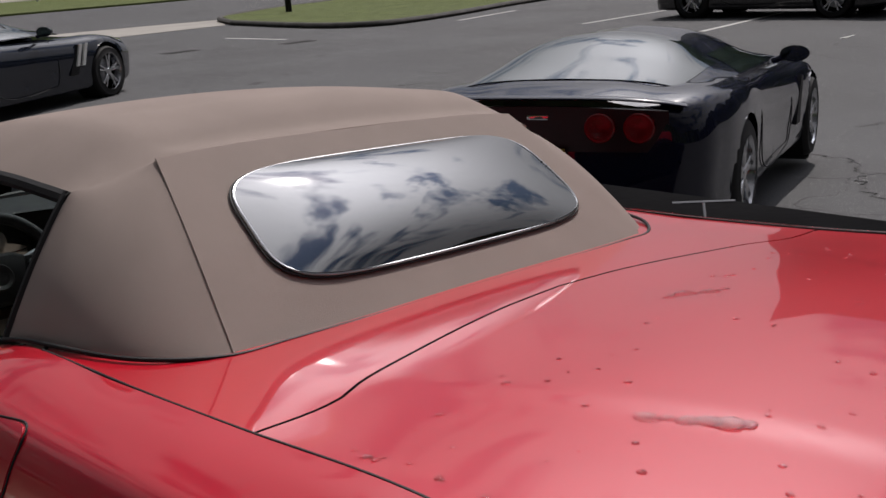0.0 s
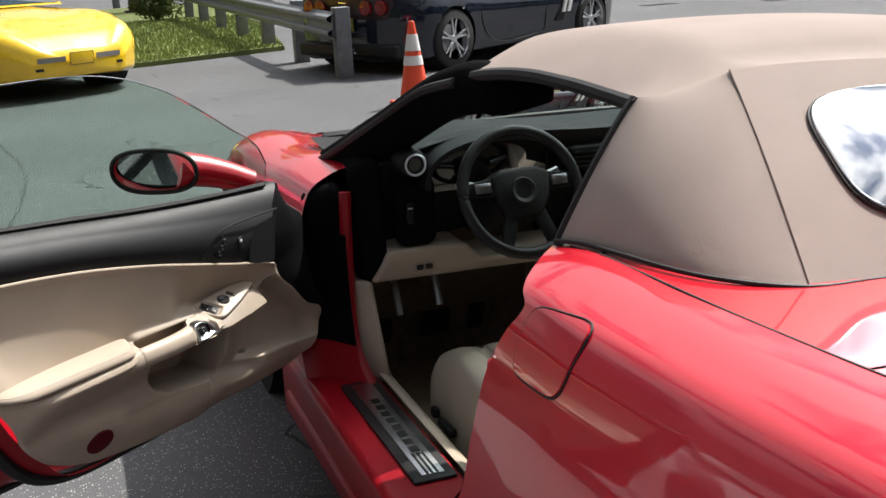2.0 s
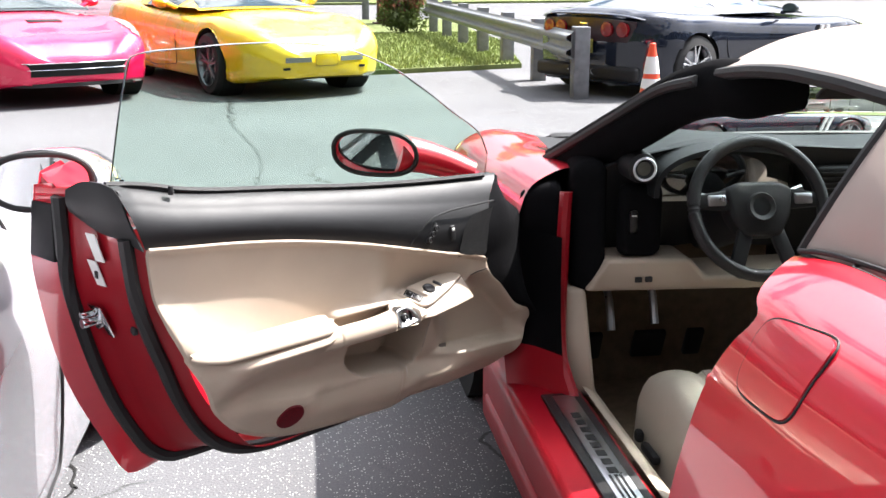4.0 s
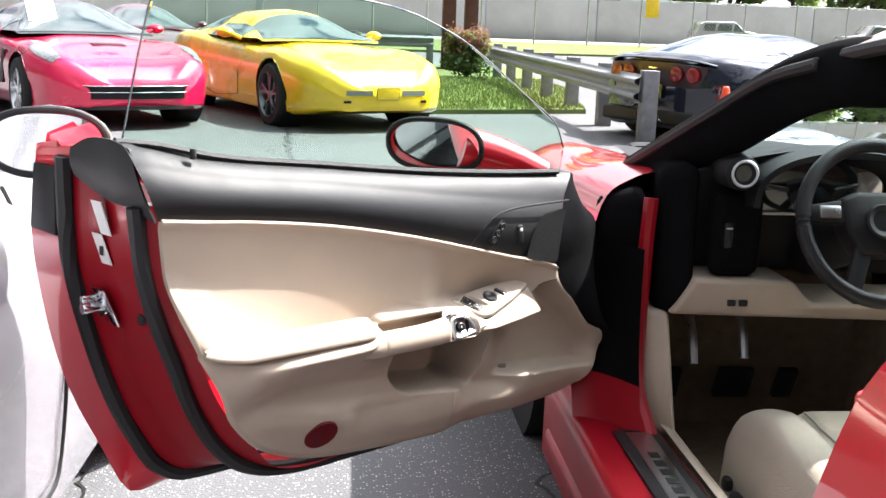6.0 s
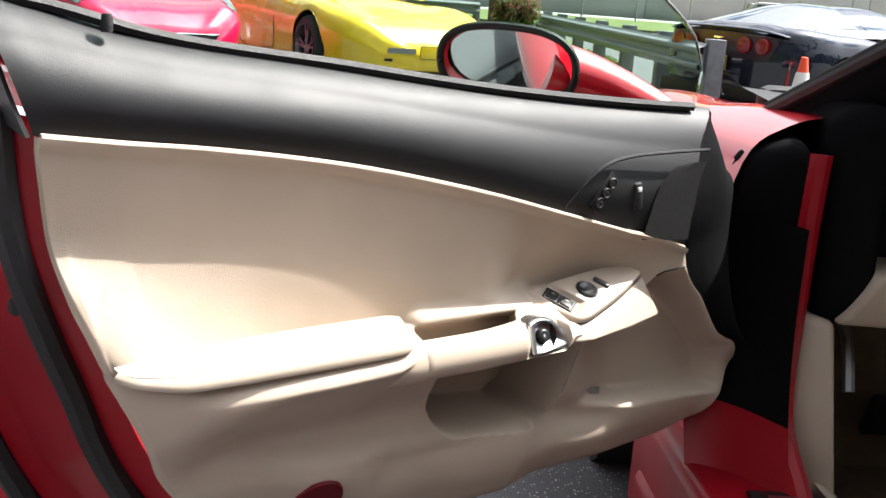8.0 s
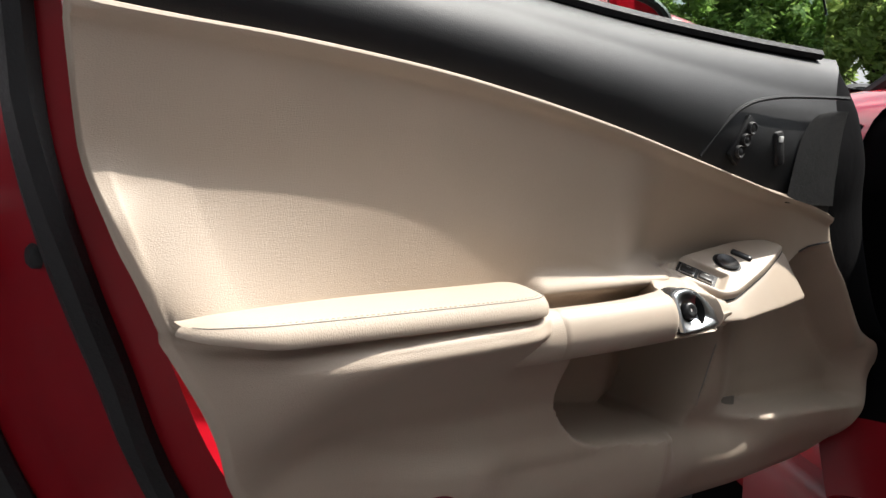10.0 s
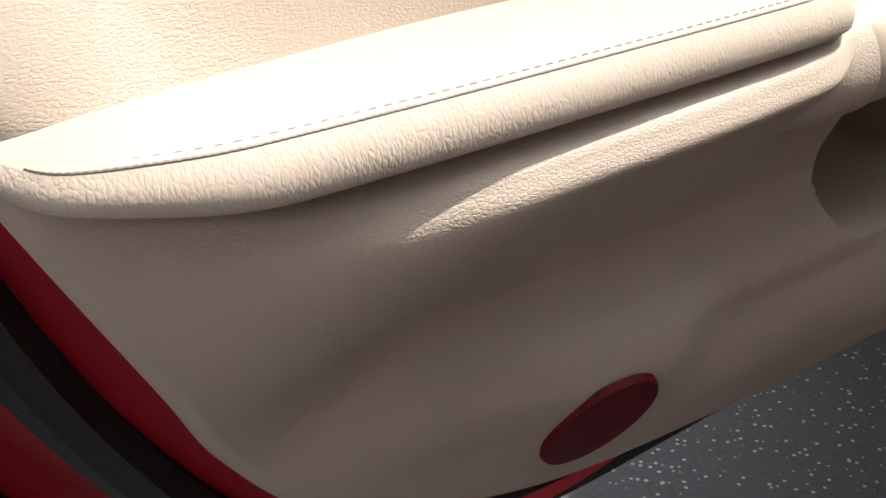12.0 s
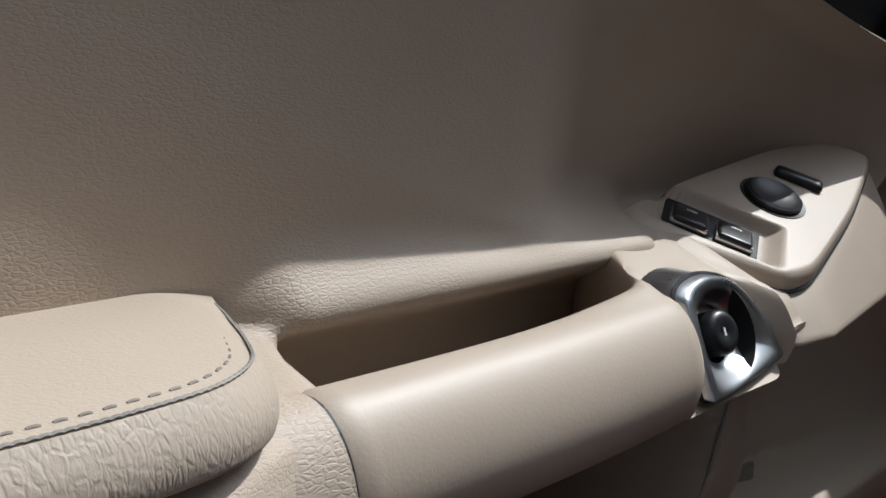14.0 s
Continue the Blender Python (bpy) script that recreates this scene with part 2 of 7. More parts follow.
def tube(pts, r, n=8, steps=0, flat=1.0):
    """Round bar along a path; r may be a function of 0..1."""
    p = path3(pts)
    steps = steps or max(4, 4 * len(pts))
    bm = bmesh.new()
    rings = []
    for i in range(steps + 1):
        t = i / steps
        c = p(t)
        d = (p(min(1, t + 0.01)) - p(max(0, t - 0.01))).normalized()
        a = d.cross(Vector((0, 0, 1)))
        a = a.normalized() if a.length > 1e-3 else Vector((1, 0, 0))
        b = d.cross(a)
        rr = r(t) if callable(r) else r
        rings.append([bm.verts.new(c + a * rr * math.cos(k * 2 * math.pi / n) + b * rr * flat * math.sin(k * 2 * math.pi / n)) for k in range(n)])
    for q, w in zip(rings, rings[1:]):
        for k in range(n):
            bm.faces.new((q[k], q[(k + 1) % n], w[(k + 1) % n], w[k]))
    bm.faces.new(rings[0][::-1])
    bm.faces.new(rings[-1])
    return bm


def lathe(profile, n=32, axis="z"):
    """Turned body from (radius, height) points; the profile closes on the axis where radius is 0."""
    def f(u, v):
        k = v * (len(profile) - 1)
        i = min(int(k), len(profile) - 2)
        r, z = (profile[i][c] + (profile[i + 1][c] - profile[i][c]) * (k - i) for c in (0, 1))
        a = u * 2 * math.pi
        x, y = r * math.cos(a), r * math.sin(a)
        return Vector((x, y, z)) if axis == "z" else (Vector((z, x, y)) if axis == "x" else Vector((x, z, y)))
    bm = grid(f, n, len(profile) - 1, True)
    bmesh.ops.remove_doubles(bm, verts=bm.verts, dist=1e-6)
    bmesh.ops.recalc_face_normals(bm, faces=bm.faces)
    return bm


def block(size, at=(0, 0, 0), bevel=0.0, seg=2, m=None):
    """Box with rounded edges."""
    bm = bmesh.new()
    bmesh.ops.create_cube(bm, size=1)
    bmesh.ops.scale(bm, vec=size, verts=bm.verts)
    if bevel:
        bmesh.ops.bevel(bm, geom=bm.edges[:], offset=bevel, segments=seg, profile=0.5, affect="EDGES")
    if m:
        bmesh.ops.transform(bm, matrix=m, verts=bm.verts)
    bmesh.ops.translate(bm, vec=at, verts=bm.verts)
    return bm


def prism(front, back, bevel=0.0, seg=2):
    """Solid between two rings of points of equal count."""
    bm = bmesh.new()
    a, b = [bm.verts.new(p) for p in front], [bm.verts.new(p) for p in back]
    n = len(a)
    bm.faces.new(a)
    bm.faces.new(b[::-1])
    for i in range(n):
        bm.faces.new((a[i], b[i], b[(i + 1) % n], a[(i + 1) % n]))
    bmesh.ops.recalc_face_normals(bm, faces=bm.faces)
    if bevel:
        bmesh.ops.bevel(bm, geom=bm.edges[:], offset=bevel, segments=seg, profile=0.5, affect="EDGES")
    return bm


def merged(*bms):
    out = bmesh.new()
    for b in bms:
        me = bpy.data.meshes.new("tmp")
        b.to_mesh(me)
        b.free()
        out.from_mesh(me)
        bpy.data.meshes.remove(me)
    return out


def turned(bm, m):
    bmesh.ops.transform(bm, matrix=m, verts=bm.verts)
    return bm

# ---- the open driver's door: u towards the hinge, v up, w towards the cabin ----
door = thing("car_door", (-1.660, 0.940, 0.0), 35.02,
             "open red driver door with black and tan inner panel", "car door")


def D(u, v, w=0.0):
    return Vector((u, -w, v))


top_edge = curve([-0.02, 0.0, 0.13, 0.28, 0.46, 0.565, 0.68, 0.796, 0.802, 0.812, 0.87, 0.934, 0.958, 0.990, 0.998],
                 [0.846, 0.843, 0.831, 0.811, 0.774, 0.747, 0.717, 0.6865, 0.683, 0.660, 0.606, 0.545, 0.533, 0.511, 0.490])
low_edge = curve([-0.02, -0.013, -0.006, 0.003, 0.018, 0.040, 0.070, 0.087, 0.13, 0.185, 0.26, 0.40, 0.61, 0.86, 0.915, 0.955, 0.985, 0.998],
                 [0.844, 0.80, 0.755, 0.712, 0.674, 0.624, 0.563, 0.528, 0.475, 0.437, 0.410, 0.394, 0.387, 0.386, 0.396, 0.418, 0.462, 0.488])
belt_line = curve([-0.065, -0.02, 0.06, 0.27, 0.54, 0.84, 0.885], [0.955, 0.951, 0.931, 0.905, 0.876, 0.858, 0.857])
crease_u = curve([0.60, 0.635, 0.72, 0.843], [0.052, 0.042, 0.014, 0.0])
rail_v = curve([0.0, 0.3, 0.58, 0.72, 0.97], [0.44, 0.46, 0.484, 0.468, 0.445])
arm_out = curve([0.0, 0.036, 0.06, 0.10, 0.14, 0.20, 0.27, 0.31, 0.335, 0.36, 0.42, 0.50, 0.56, 0.62, 0.78], [0.002, 0.016, 0.036, 0.065, 0.0735, 0.0742, 0.0705, 0.065, 0.053, 0.041, 0.030, 0.020, 0.004, -0.008, -0.012])
arch = curve([0.0, 0.02, 0.086, 0.167, 0.23, 0.31, 0.38, 0.43, 0.465, 0.50, 0.80], [0.72, 0.736, 0.743, 0.740, 0.734, 0.716, 0.690, 0.668, 0.655, 0.650, 0.648])
wall_in = curve([0.0, 0.036, 0.06, 0.10, 0.14, 0.185, 0.28, 0.35, 0.40, 0.45, 0.50, 0.56, 0.66, 0.80],
                [0.033, 0.032, 0.027, 0.015, 0.006, -0.0025, -0.0115, -0.0145, -0.0170, -0.020, -0.027, -0.033, -0.032, 0.0])
crest_v = curve([0.1, 0.19, 0.26, 0.38, 0.5, 0.97], [0.516, 0.508, 0.494, 0.485, 0.481, 0.478])
curve_low = curve([0.385, 0.40, 0.43, 0.46, 0.49, 0.505, 0.53, 0.57], [-0.050, -0.040, -0.024, -0.008, 0.007, 0.008, 0.0, -0.004])


def panel_w(u, v):
    """How far the tan panel stands towards the cabin."""
    t = top_edge(min(max(u, 0.0), 0.8))
    shelf = 0.642 - 0.007 * smooth01((u - 0.30) / 0.05)
    out = arm_out(u)
    # scooped wall over the arm: deepest along a low arch
    base, vm = wall_in(u), max(0.6475, min(arch(u), t - 0.02))
    by_pod = smooth01((u - 0.47) / 0.08)
    deep = ((0.003 - 0.145 * (t - vm)) * (1 - by_pod) + min(base - 0.012, -0.024) * by_pod) * smooth01((0.86 - u) / 0.2)
    if v > vm:
        wall = deep * (1 - ((v - vm) / max(t - vm, 0.01)) ** 1.5)
    else:
        q = min(1.0, (vm - v) / max(vm - 0.645, 0.01)) ** 1.5
        wall = deep * (1 - q) + base * q
    strip = 0.020 * math.exp(-((v - 0.64) / 0.075) ** 2)
    fade = min(1.0, max(0.0, (u - crease_u(min(max(v, 0.6), 0.843))) / 0.055)) ** 0.65
    fade = 1 - (1 - fade) * smooth01((0.765 - v) / 0.06)
    wall = strip * (1 - fade) + wall * fade + 0.005 * smooth01((v - t + 0.011) / 0.008) * (u < 0.8)
    # below the arm: a ridge under the pad, a hollow, then a crest that turns under
    low = 0.500 + 0.038 * smooth01((u - 0.06) / 0.12)
    under = min(1.0, max(0.0, (v - low) / (0.616 - low)))
    crisp = 0.65 * smooth01((u - 0.11) / 0.12)
    ridge = out * ((1 - crisp) * smooth01(under) + crisp * under ** 1.7 if v < 0.616 else 1 - 0.05 * smooth01((v - 0.617) / 0.010) - 0.14 * smooth01((v - 0.626) / 0.006))
    cup = smooth01((u - 0.364) / 0.024) * smooth01((0.560 - u) / 0.02) * smooth01((v - 0.594) / 0.006)
    ridge += (-0.013 - 0.020 * smooth01((0.634 - v) / 0.034) - ridge) * cup  # pull cup behind the handle
    below = curve_low(v - crest_v(u) + 0.500) * smooth01((u - 0.05) / 0.13) * (1 - smooth01((v - 0.54) / 0.04)) + ridge
    below -= 0.004 * smooth01((u - 0.41) / 0.07) * smooth01((0.57 - v) / 0.04) * smooth01((v - 0.42) / 0.04)
    k = smooth01((v - shelf + 0.008 - 0.001 * cup) / (0.010 - 0.001 * cup))
    w = below * (1 - k) + wall * k
    # rolled lip behind the pull cup, dropping into it
    lv = shelf + 0.001
    lip = wall + (-0.004 - wall) * math.exp(-((v - lv) / 0.013) ** 2) if v > lv else -0.004 - 0.034 * (1 - math.exp(-((lv - v) / 0.011) ** 2))
    in_cup = smooth01((u - 0.360) / 0.028) * smooth01((0.580 - u) / 0.04) * smooth01((v - 0.592) / 0.008) * (1 - smooth01((v - 0.690) / 0.02))
    w += (lip - w) * in_cup
    if u > 0.56:  # rail along the bottom of the front part
        w -= (0.026 + 0.042 * smooth01((u - 0.66) / 0.10)) * (1 - 0.5 * smooth01((u - 0.80) / 0.03) * smooth01((v - top_edge(u) + 0.045) / 0.045)) * smooth01((u - 0.58) / 0.06) * smooth01((v - rail_v(u)) / 0.016) * (1 - smooth01((v - 0.60 - 0.031 * smooth01((u - 0.72) / 0.06)) / 0.026))
        w -= (0.023 * smooth01((u - 0.54) / 0.10) + 0.013 * smooth01((u - 0.72) / 0.18)) * (1 - smooth01((v - rail_v(u)) / 0.016))
        w -= 0.018 * smooth01((u - 0.57) / 0.03) * smooth01((0.78 - u) / 0.08) * math.exp(-((v - rail_v(u) + 0.008) / 0.024) ** 2)
        if u > 0.803:  # even rim round the front end
            rim_w = -0.004 - 0.034 * min(1.0, (u - 0.803) / 0.15)
            w += (rim_w - w) * max(smooth01((v - top_edge(u) + 0.035) / 0.035), smooth01((u - 0.93) / 0.05))
    w -= 0.012 * smooth01((u - 0.29) / 0.06) * math.exp(-((v - 0.480) / 0.026) ** 2)
    # map pocket
    a = smooth01((u - 0.398 - 0.030 * max(0, (0.545 - v) / 0.042) ** 2) / 0.013) * smooth01((0.632 + 0.32 * (v - 0.474) - u) / 0.020)
    b = smooth01((v - 0.496 + 0.125 * (u - 0.415)) / 0.016) * smooth01((0.592 - v) / 0.006)
    w -= 0.105 * a * b
    # round the rim away
    rim = min((v - low_edge(u)) / 0.012, 1.0)
    return w - 0.006 * (1 - smooth01(rim))


def panel_point(a, b):
    a = a + 0.06 * math.sin(2 * math.pi * a) * -0.9
    u = -0.02 + 1.018 * a
    lo, hi = low_edge(u), max(top_edge(u), low_edge(u) + 1e-4)
    k1, k2 = min(max(0.485, lo), hi), min(max(0.66, lo), hi)
    v = lo + (k1 - lo) * b / 0.22 if b < 0.22 else (k1 + (k2 - k1) * (b - 0.22) / 0.53 if b < 0.75 else k2 + (hi - k2) * (b - 0.75) / 0.25)
    return D(u, v, panel_w(u, v))


part("inner_panel", grid(panel_point, 400, 150), TAN, door, "tan grained vinyl door panel", 60)


front_u = curve([0.684, 0.74, 0.80, 0.832, 0.857], [0.801, 0.805, 0.821, 0.846, 0.884])


def trim_point(a, b):
    s = min(1.0, b / 0.9)
    u0 = -0.02 - 0.04 * s
    u = u0 + (front_u(0.684 + 0.173 * s) - u0) * a
    lo, hi = top_edge(min(u + 0.04 * (1 - a) * s, 0.801)), belt_line(u)
    v = lo + (hi - lo) * s
    q = min(0.985, max(0.0, (s - 0.22) / 0.78))
    w = -0.006 + 0.007 * math.sin(math.pi * min(1, 1.4 * s)) - 0.055 * (1 - math.sqrt(1 - q ** 2.2)) / 0.85
    if b > 0.9:
        w -= (b - 0.9) * 0.25
    w *= smooth01((u + 0.03 + 0.04 * (1 - a) * s) / 0.05) * 0.6 + 0.4
    return D(u, v, w)


part("upper_trim", grid(trim_point, 90, 40), TRIM, door, "black soft vinyl upper trim", 60)
part("panel_edge", tube([D(u, top_edge(u) - 0.0005, -0.001) for u in (-0.015, 0.06, 0.13, 0.2, 0.28, 0.37, 0.46, 0.565, 0.68, 0.74, 0.795)], 0.0036, 8, 60), TANP, door, "rounded tan top edge of the panel")
# rear cap of the trim, and the wedge that closes its front end
cap_low = path3([D(-0.024, 0.846, 0.002), D(-0.042, 0.862, -0.040), D(-0.053, 0.868, -0.090), D(-0.066, 0.884, -0.125), D(-0.078, 0.900, -0.150)])
cap_high = path3([D(-0.050, 0.948, -0.020), D(-0.061, 0.956, -0.045), D(-0.069, 0.957, -0.075), D(-0.077, 0.954, -0.105), D(-0.086, 0.940, -0.140)])
part("trim_end_cap", grid(lambda a, b: cap_low(a).lerp(cap_high(a), b) + Vector((-0.004 * math.sin(math.pi * b), 0, 0.003 * math.sin(math.pi * a) * b)), 30, 12), DARKP, door,
     "black rubber end cap of the window slot", 60, 0.004)
near = [trim_point(1.0, k * 0.9) + D(0.001, 0, -0.001) for k in (0.995, 0.9, 0.75, 0.6, 0.45, 0.3, 0.15, 0.02)]
near += [D(u, top_edge(u) + 0.001, panel_w(u, top_edge(u)) - 0.004) for u in (0.805, 0.812, 0.84, 0.87, 0.90, 0.934, 0.958, 0.975, 0.990)]
cap = path3(near)
capb = path3([D(0.896, 0.850, -0.064), D(0.905, 0.83, -0.068), D(0.927, 0.798, -0.074), D(0.968, 0.770, -0.085), D(1.005, 0.745, -0.095), D(1.015, 0.69, -0.10), D(1.015, 0.62, -0.095), D(1.012, 0.555, -0.075), D(1.005, 0.515, -0.050)])
part("hinge_end_cap", grid(lambda a, b: cap(a).lerp(capb(a), b) + D(0, 0, 0.022 * math.sin(math.pi * b) * smooth01(a / 0.2)), 48, 12), MATTBLACK, door, "matt black front end cap", 70)
pen = path3([D(u, v, panel_w(u, v) - 0.004) for u, v in ((0.990, 0.511), (0.996, 0.490), (0.985, 0.464), (0.955, 0.42), (0.915, 0.40), (0.86, 0.389))])
part("panel_return", grid(lambda a, b: pen(a) + D(0.006, -0.003, -0.06) * b, 24, 4), MATTBLACK, door, "black inner edge of the panel", 70)

# switch field and loudspeaker in the trim
sp = path3([D(0.578, 0.751, -0.004), D(0.603, 0.777, -0.001), D(0.632, 0.798, 0.001), D(0.672, 0.8075, 0.001), D(0.735, 0.811, 0.001), D(0.822, 0.812, -0.002)])
part("speaker_bezel", tube([sp(i / 12) for i in range(13)], 0.0022, 6, 36), DARKP, door)
mesh_u = curve([0.698, 0.716, 0.745, 0.770, 0.787, 0.795, 0.798], [0.711, 0.717, 0.725, 0.735, 0.750, 0.767, 0.790])
part("speaker_grille", grid(lambda a, b: D(mesh_u(0.698 + 0.1 * a) * (1 - b) + (front_u(0.698 + 0.1 * a) - 0.003) * b, 0.698 + 0.1 * a + 0.006 * (1 - a) * (1 - b), 0.0018 + 0.0012 * math.sin(math.pi * b)), 24, 16),
     material("speaker mesh", (0.020, 0.020, 0.021), 0.7, 0.0, var=0.45, spec=0.25, scale=500, bump=0.001, bscale=900), door, "grey perforated speaker grille", 60)
mem = part("memory_switch", turned(block((0.050, 0.006, 0.019), (0, 0, 0), 0.0025), pose(0.6365, 0.000, 0.767, 0, -52, 0)), DARKP, door, "row of black seat memory buttons")
for k in (-1, 0, 1):
    part("button", turned(lathe([(0, 0.003), (0.0035, 0.0015), (0.0055, 0.0025), (0.0065, 0.001), (0.0065, -0.003)], 16, "y"), pose(0.6365 + 0.0088 * k, -0.004, 0.767 + 0.0112 * k, 0, 0, 180)), BLACK, mem)
loc = part("lock_switch", turned(block((0.013, 0.008, 0.034), (0, 0, 0), 0.003), pose(0.696, 0.000, 0.759, 0, -8, 0)), BLACK, door, "black door lock rocker")
part("rocker_mark", turned(block((0.006, 0.002, 0.006), (0, 0, 0), 0.0005), pose(0.694, -0.0045, 0.768)), WHITE, loc)

# arm pad with its seam
pad_rim = path3([(0.036, 0.036), (0.043, 0.056), (0.057, 0.0655), (0.085, 0.071), (0.135, 0.070), (0.20, 0.067), (0.27, 0.063), (0.300, 0.0605), (0.320, 0.0560), (0.333, 0.0465), (0.341, 0.033), (0.349, 0.015), (0.362, -0.012)])


def pad_plan(a, inset=0.0):
    """Point and outward normal of the pad's rim in plan."""
    p, q = pad_rim(max(0, a - 0.01)), pad_rim(min(1, a + 0.01))
    t = (q - p).normalized()
    return pad_rim(a) - Vector((-t.y, t.x)) * inset, Vector((-t.y, t.x))


def pad_top(a, b):
    o, _ = pad_plan(a)
    u0 = 0.036 + 0.330 * (0.85 * a + 0.15 * a * a)
    i = Vector((u0, wall_in(u0) - 0.006))
    p = i.lerp(o, b)
    crown = 0.004 * math.sin(math.pi * (0.1 + 0.75 * b)) * smooth01(a / 0.12) * smooth01((1 - a) / 0.08)
    return D(p.x, 0.6525 - 0.019 * p.x + crown - 0.0015 * b, p.y)


def pad_side(a, b):
    o, n = pad_plan(a)
    d = 0.0165 * (0.45 + 0.55 * smooth01(a / 0.2))
    c = o + n * (0.0070 * (math.sin(math.pi * min(1, 0.12 + b * 0.62)) - math.sin(math.pi * 0.12)) - 0.010 * smooth01((b - 0.86) / 0.14))
    return D(c.x, pad_top(a, 1.0).z - d * b, c.y)


arm = part("armrest_pad", grid(pad_top, 110, 16), PADTAN, door, "padded tan leather armrest", 70)
part("pad_side", grid(pad_side, 140, 18), PADSIDE, arm, "wrinkled leather edge of the armrest", 70)


def seam(inset, up, step, length, r, mat, name):
    """Row of stitches that follows the rim of the pad and turns round its end."""
    pts = [pad_plan(i / 80, inset)[0] for i in range(2, 80)]
    pts = [D(p.x, pad_top(i / 80, 0.95).z + up, p.y) for i, p in zip(range(2, 80), pts)]
    total = sum((q - p).length for p, q in zip(pts, pts[1:]))
    f = path3(pts)
    bms, t = [], 0.0
    while t + length < total:
        a, b = f(t / total), f((t + length) / total)
        bms.append(tube([a, (a + b) / 2 + Vector((0, 0, r * 0.7)), b], r, 5, 3))
        t += step
    part(name, merged(*bms), mat, arm)


seam(0.0050, 0.0001, 0.0046, 0.0024, 0.00036, THREAD, "stitching")
seam(0.0006, -0.0001, 0.0021, 0.0021, 0.00042, THREADG, "welt_seam")

# pull handle and switch pod
ring_h = [(0.0215, 0.597), (0.0215, 0.614), (0.0235, 0.626), (0.030, 0.6315), (0.040, 0.630), (0.048, 0.621), (0.051, 0.607), (0.045, 0.594), (0.030, 0.589)]
hs = curve([0.34, 0.44, 0.50, 0.545, 0.60], [0.0, 0.001, 0.008, 0.019, 0.022])


def ring_point(a):
    """Closed smooth section of the handle: (w, v)."""
    k = a * len(ring_h)
    i = int(k) % len(ring_h)
    p = [ring_h[(i + j) % len(ring_h)] for j in (-1, 0, 1, 2)]
    s = k - int(k)
    return [0.5 * (2 * p[1][c] + (p[2][c] - p[0][c]) * s + (2 * p[0][c] - 5 * p[1][c] + 4 * p[2][c] - p[3][c]) * s * s
                   + (3 * p[1][c] - p[0][c] - 3 * p[2][c] + p[3][c]) * s ** 3) for c in (0, 1)]


def handle(a, b):
    u = 0.3555 + 0.240 * b
    w, v = ring_point(a)
    end = 1 - 0.09 * smooth01((0.3595 - u) / 0.004)
    rear = min(1.0, max(0.0, (0.034 - w) / 0.012))
    top = smooth01((v - 0.605) / 0.015)
    v = 0.612 + (v - 0.612) * end + hs(u) * rear * top - 0.012 * smooth01((u - 0.552) / 0.035) * (1 - rear) * top
    w = 0.030 + (w - 0.030) * end - 0.006 * smooth01((u - 0.42) / 0.14) - 0.056 * smooth01((u - 0.492) / 0.056) * rear
    front = (1 - rear) * smooth01((v - 0.594) / 0.006)
    w -= 0.021 * front * smooth01((u - 0.498) / 0.008) * smooth01((0.572 - u) / 0.010) + 0.015 * smooth01((u - 0.556) / 0.035) * (1 - rear)
    return D(u, v, w)


bm = grid(handle, 36, 60, True)
bmesh.ops.holes_fill(bm, edges=bm.edges[:], sides=0)
part("pull_handle", bm, TANP, door, "tan moulded pull handle", 50)


def root(a, b):
    w, v = ring_point(a)
    s = 0.70 + 0.37 * smooth01(b / 0.8)
    return D(0.285 + 0.0695 * b, 0.612 + (v - 0.612) * (0.96 + 0.07 * b), 0.026 + (w - 0.026) * s - 0.028 * smooth01((0.026 - w) / 0.004) * b)


bm = grid(root, 36, 20, True)
bmesh.ops.holes_fill(bm, edges=bm.edges[:], sides=0)
part("handle_root", bm, TAN, door, "tan end block between armrest and pull handle", 50)

joint_ring = grid(lambda a, b: D(0.3530 + 0.0036 * b, 0.612 + (ring_point(a)[1] - 0.612) * 0.975, 0.030 + (ring_point(a)[0] - 0.030) * 0.975), 36, 2, True)
part("handle_joint", joint_ring, BLACK, door, "dark joint at the rear of the pull handle")

pod_top = [D(0.545, 0.6455, -0.030), D(0.60, 0.6535, -0.034), D(0.68, 0.664, -0.034), D(0.722, 0.6655, -0.026), D(0.738, 0.660, -0.010), D(0.676, 0.6415, 0.011), D(0.610, 0.6235, 0.026), D(0.592, 0.6225, 0.024)]
pod_low = [D(0.545, 0.600, -0.036), D(0.60, 0.600, -0.045), D(0.68, 0.600, -0.045), D(0.730, 0.600, -0.035), D(0.768, 0.600, 0.000), D(0.690, 0.600, 0.024), D(0.612, 0.597, 0.037), D(0.585, 0.597, 0.034)]
pn = (pod_top[3] - pod_top[0]).cross(pod_top[6] - pod_top[0]).normalized()
if pn.z < 0:
    pn = -pn
pu = (pod_top[3] - pod_top[0]).normalized()
pw = pn.cross(pu)
pm = Matrix((pu, pw, pn)).transposed().to_4x4()
pod = part("switch_pod", prism([p - pn * 0.008 + (D(0.018, 0, 0.010) if i == 0 else D(0, 0, 0)) for i, p in enumerate(pod_top)], pod_low, 0.006, 4), TANP, door, "tan switch pod at the front of the armrest", 50)
rim2 = [((p - pod_top[0]).dot(pu), (p - pod_top[0]).dot(pw)) for p in pod_top]
rim2 = [Vector((a[0] + (b[0] - a[0]) * k / 12, a[1] + (b[1] - a[1]) * k / 12)) for a, b in zip(rim2, rim2[1:] + rim2[:1]) for k in range(12)]
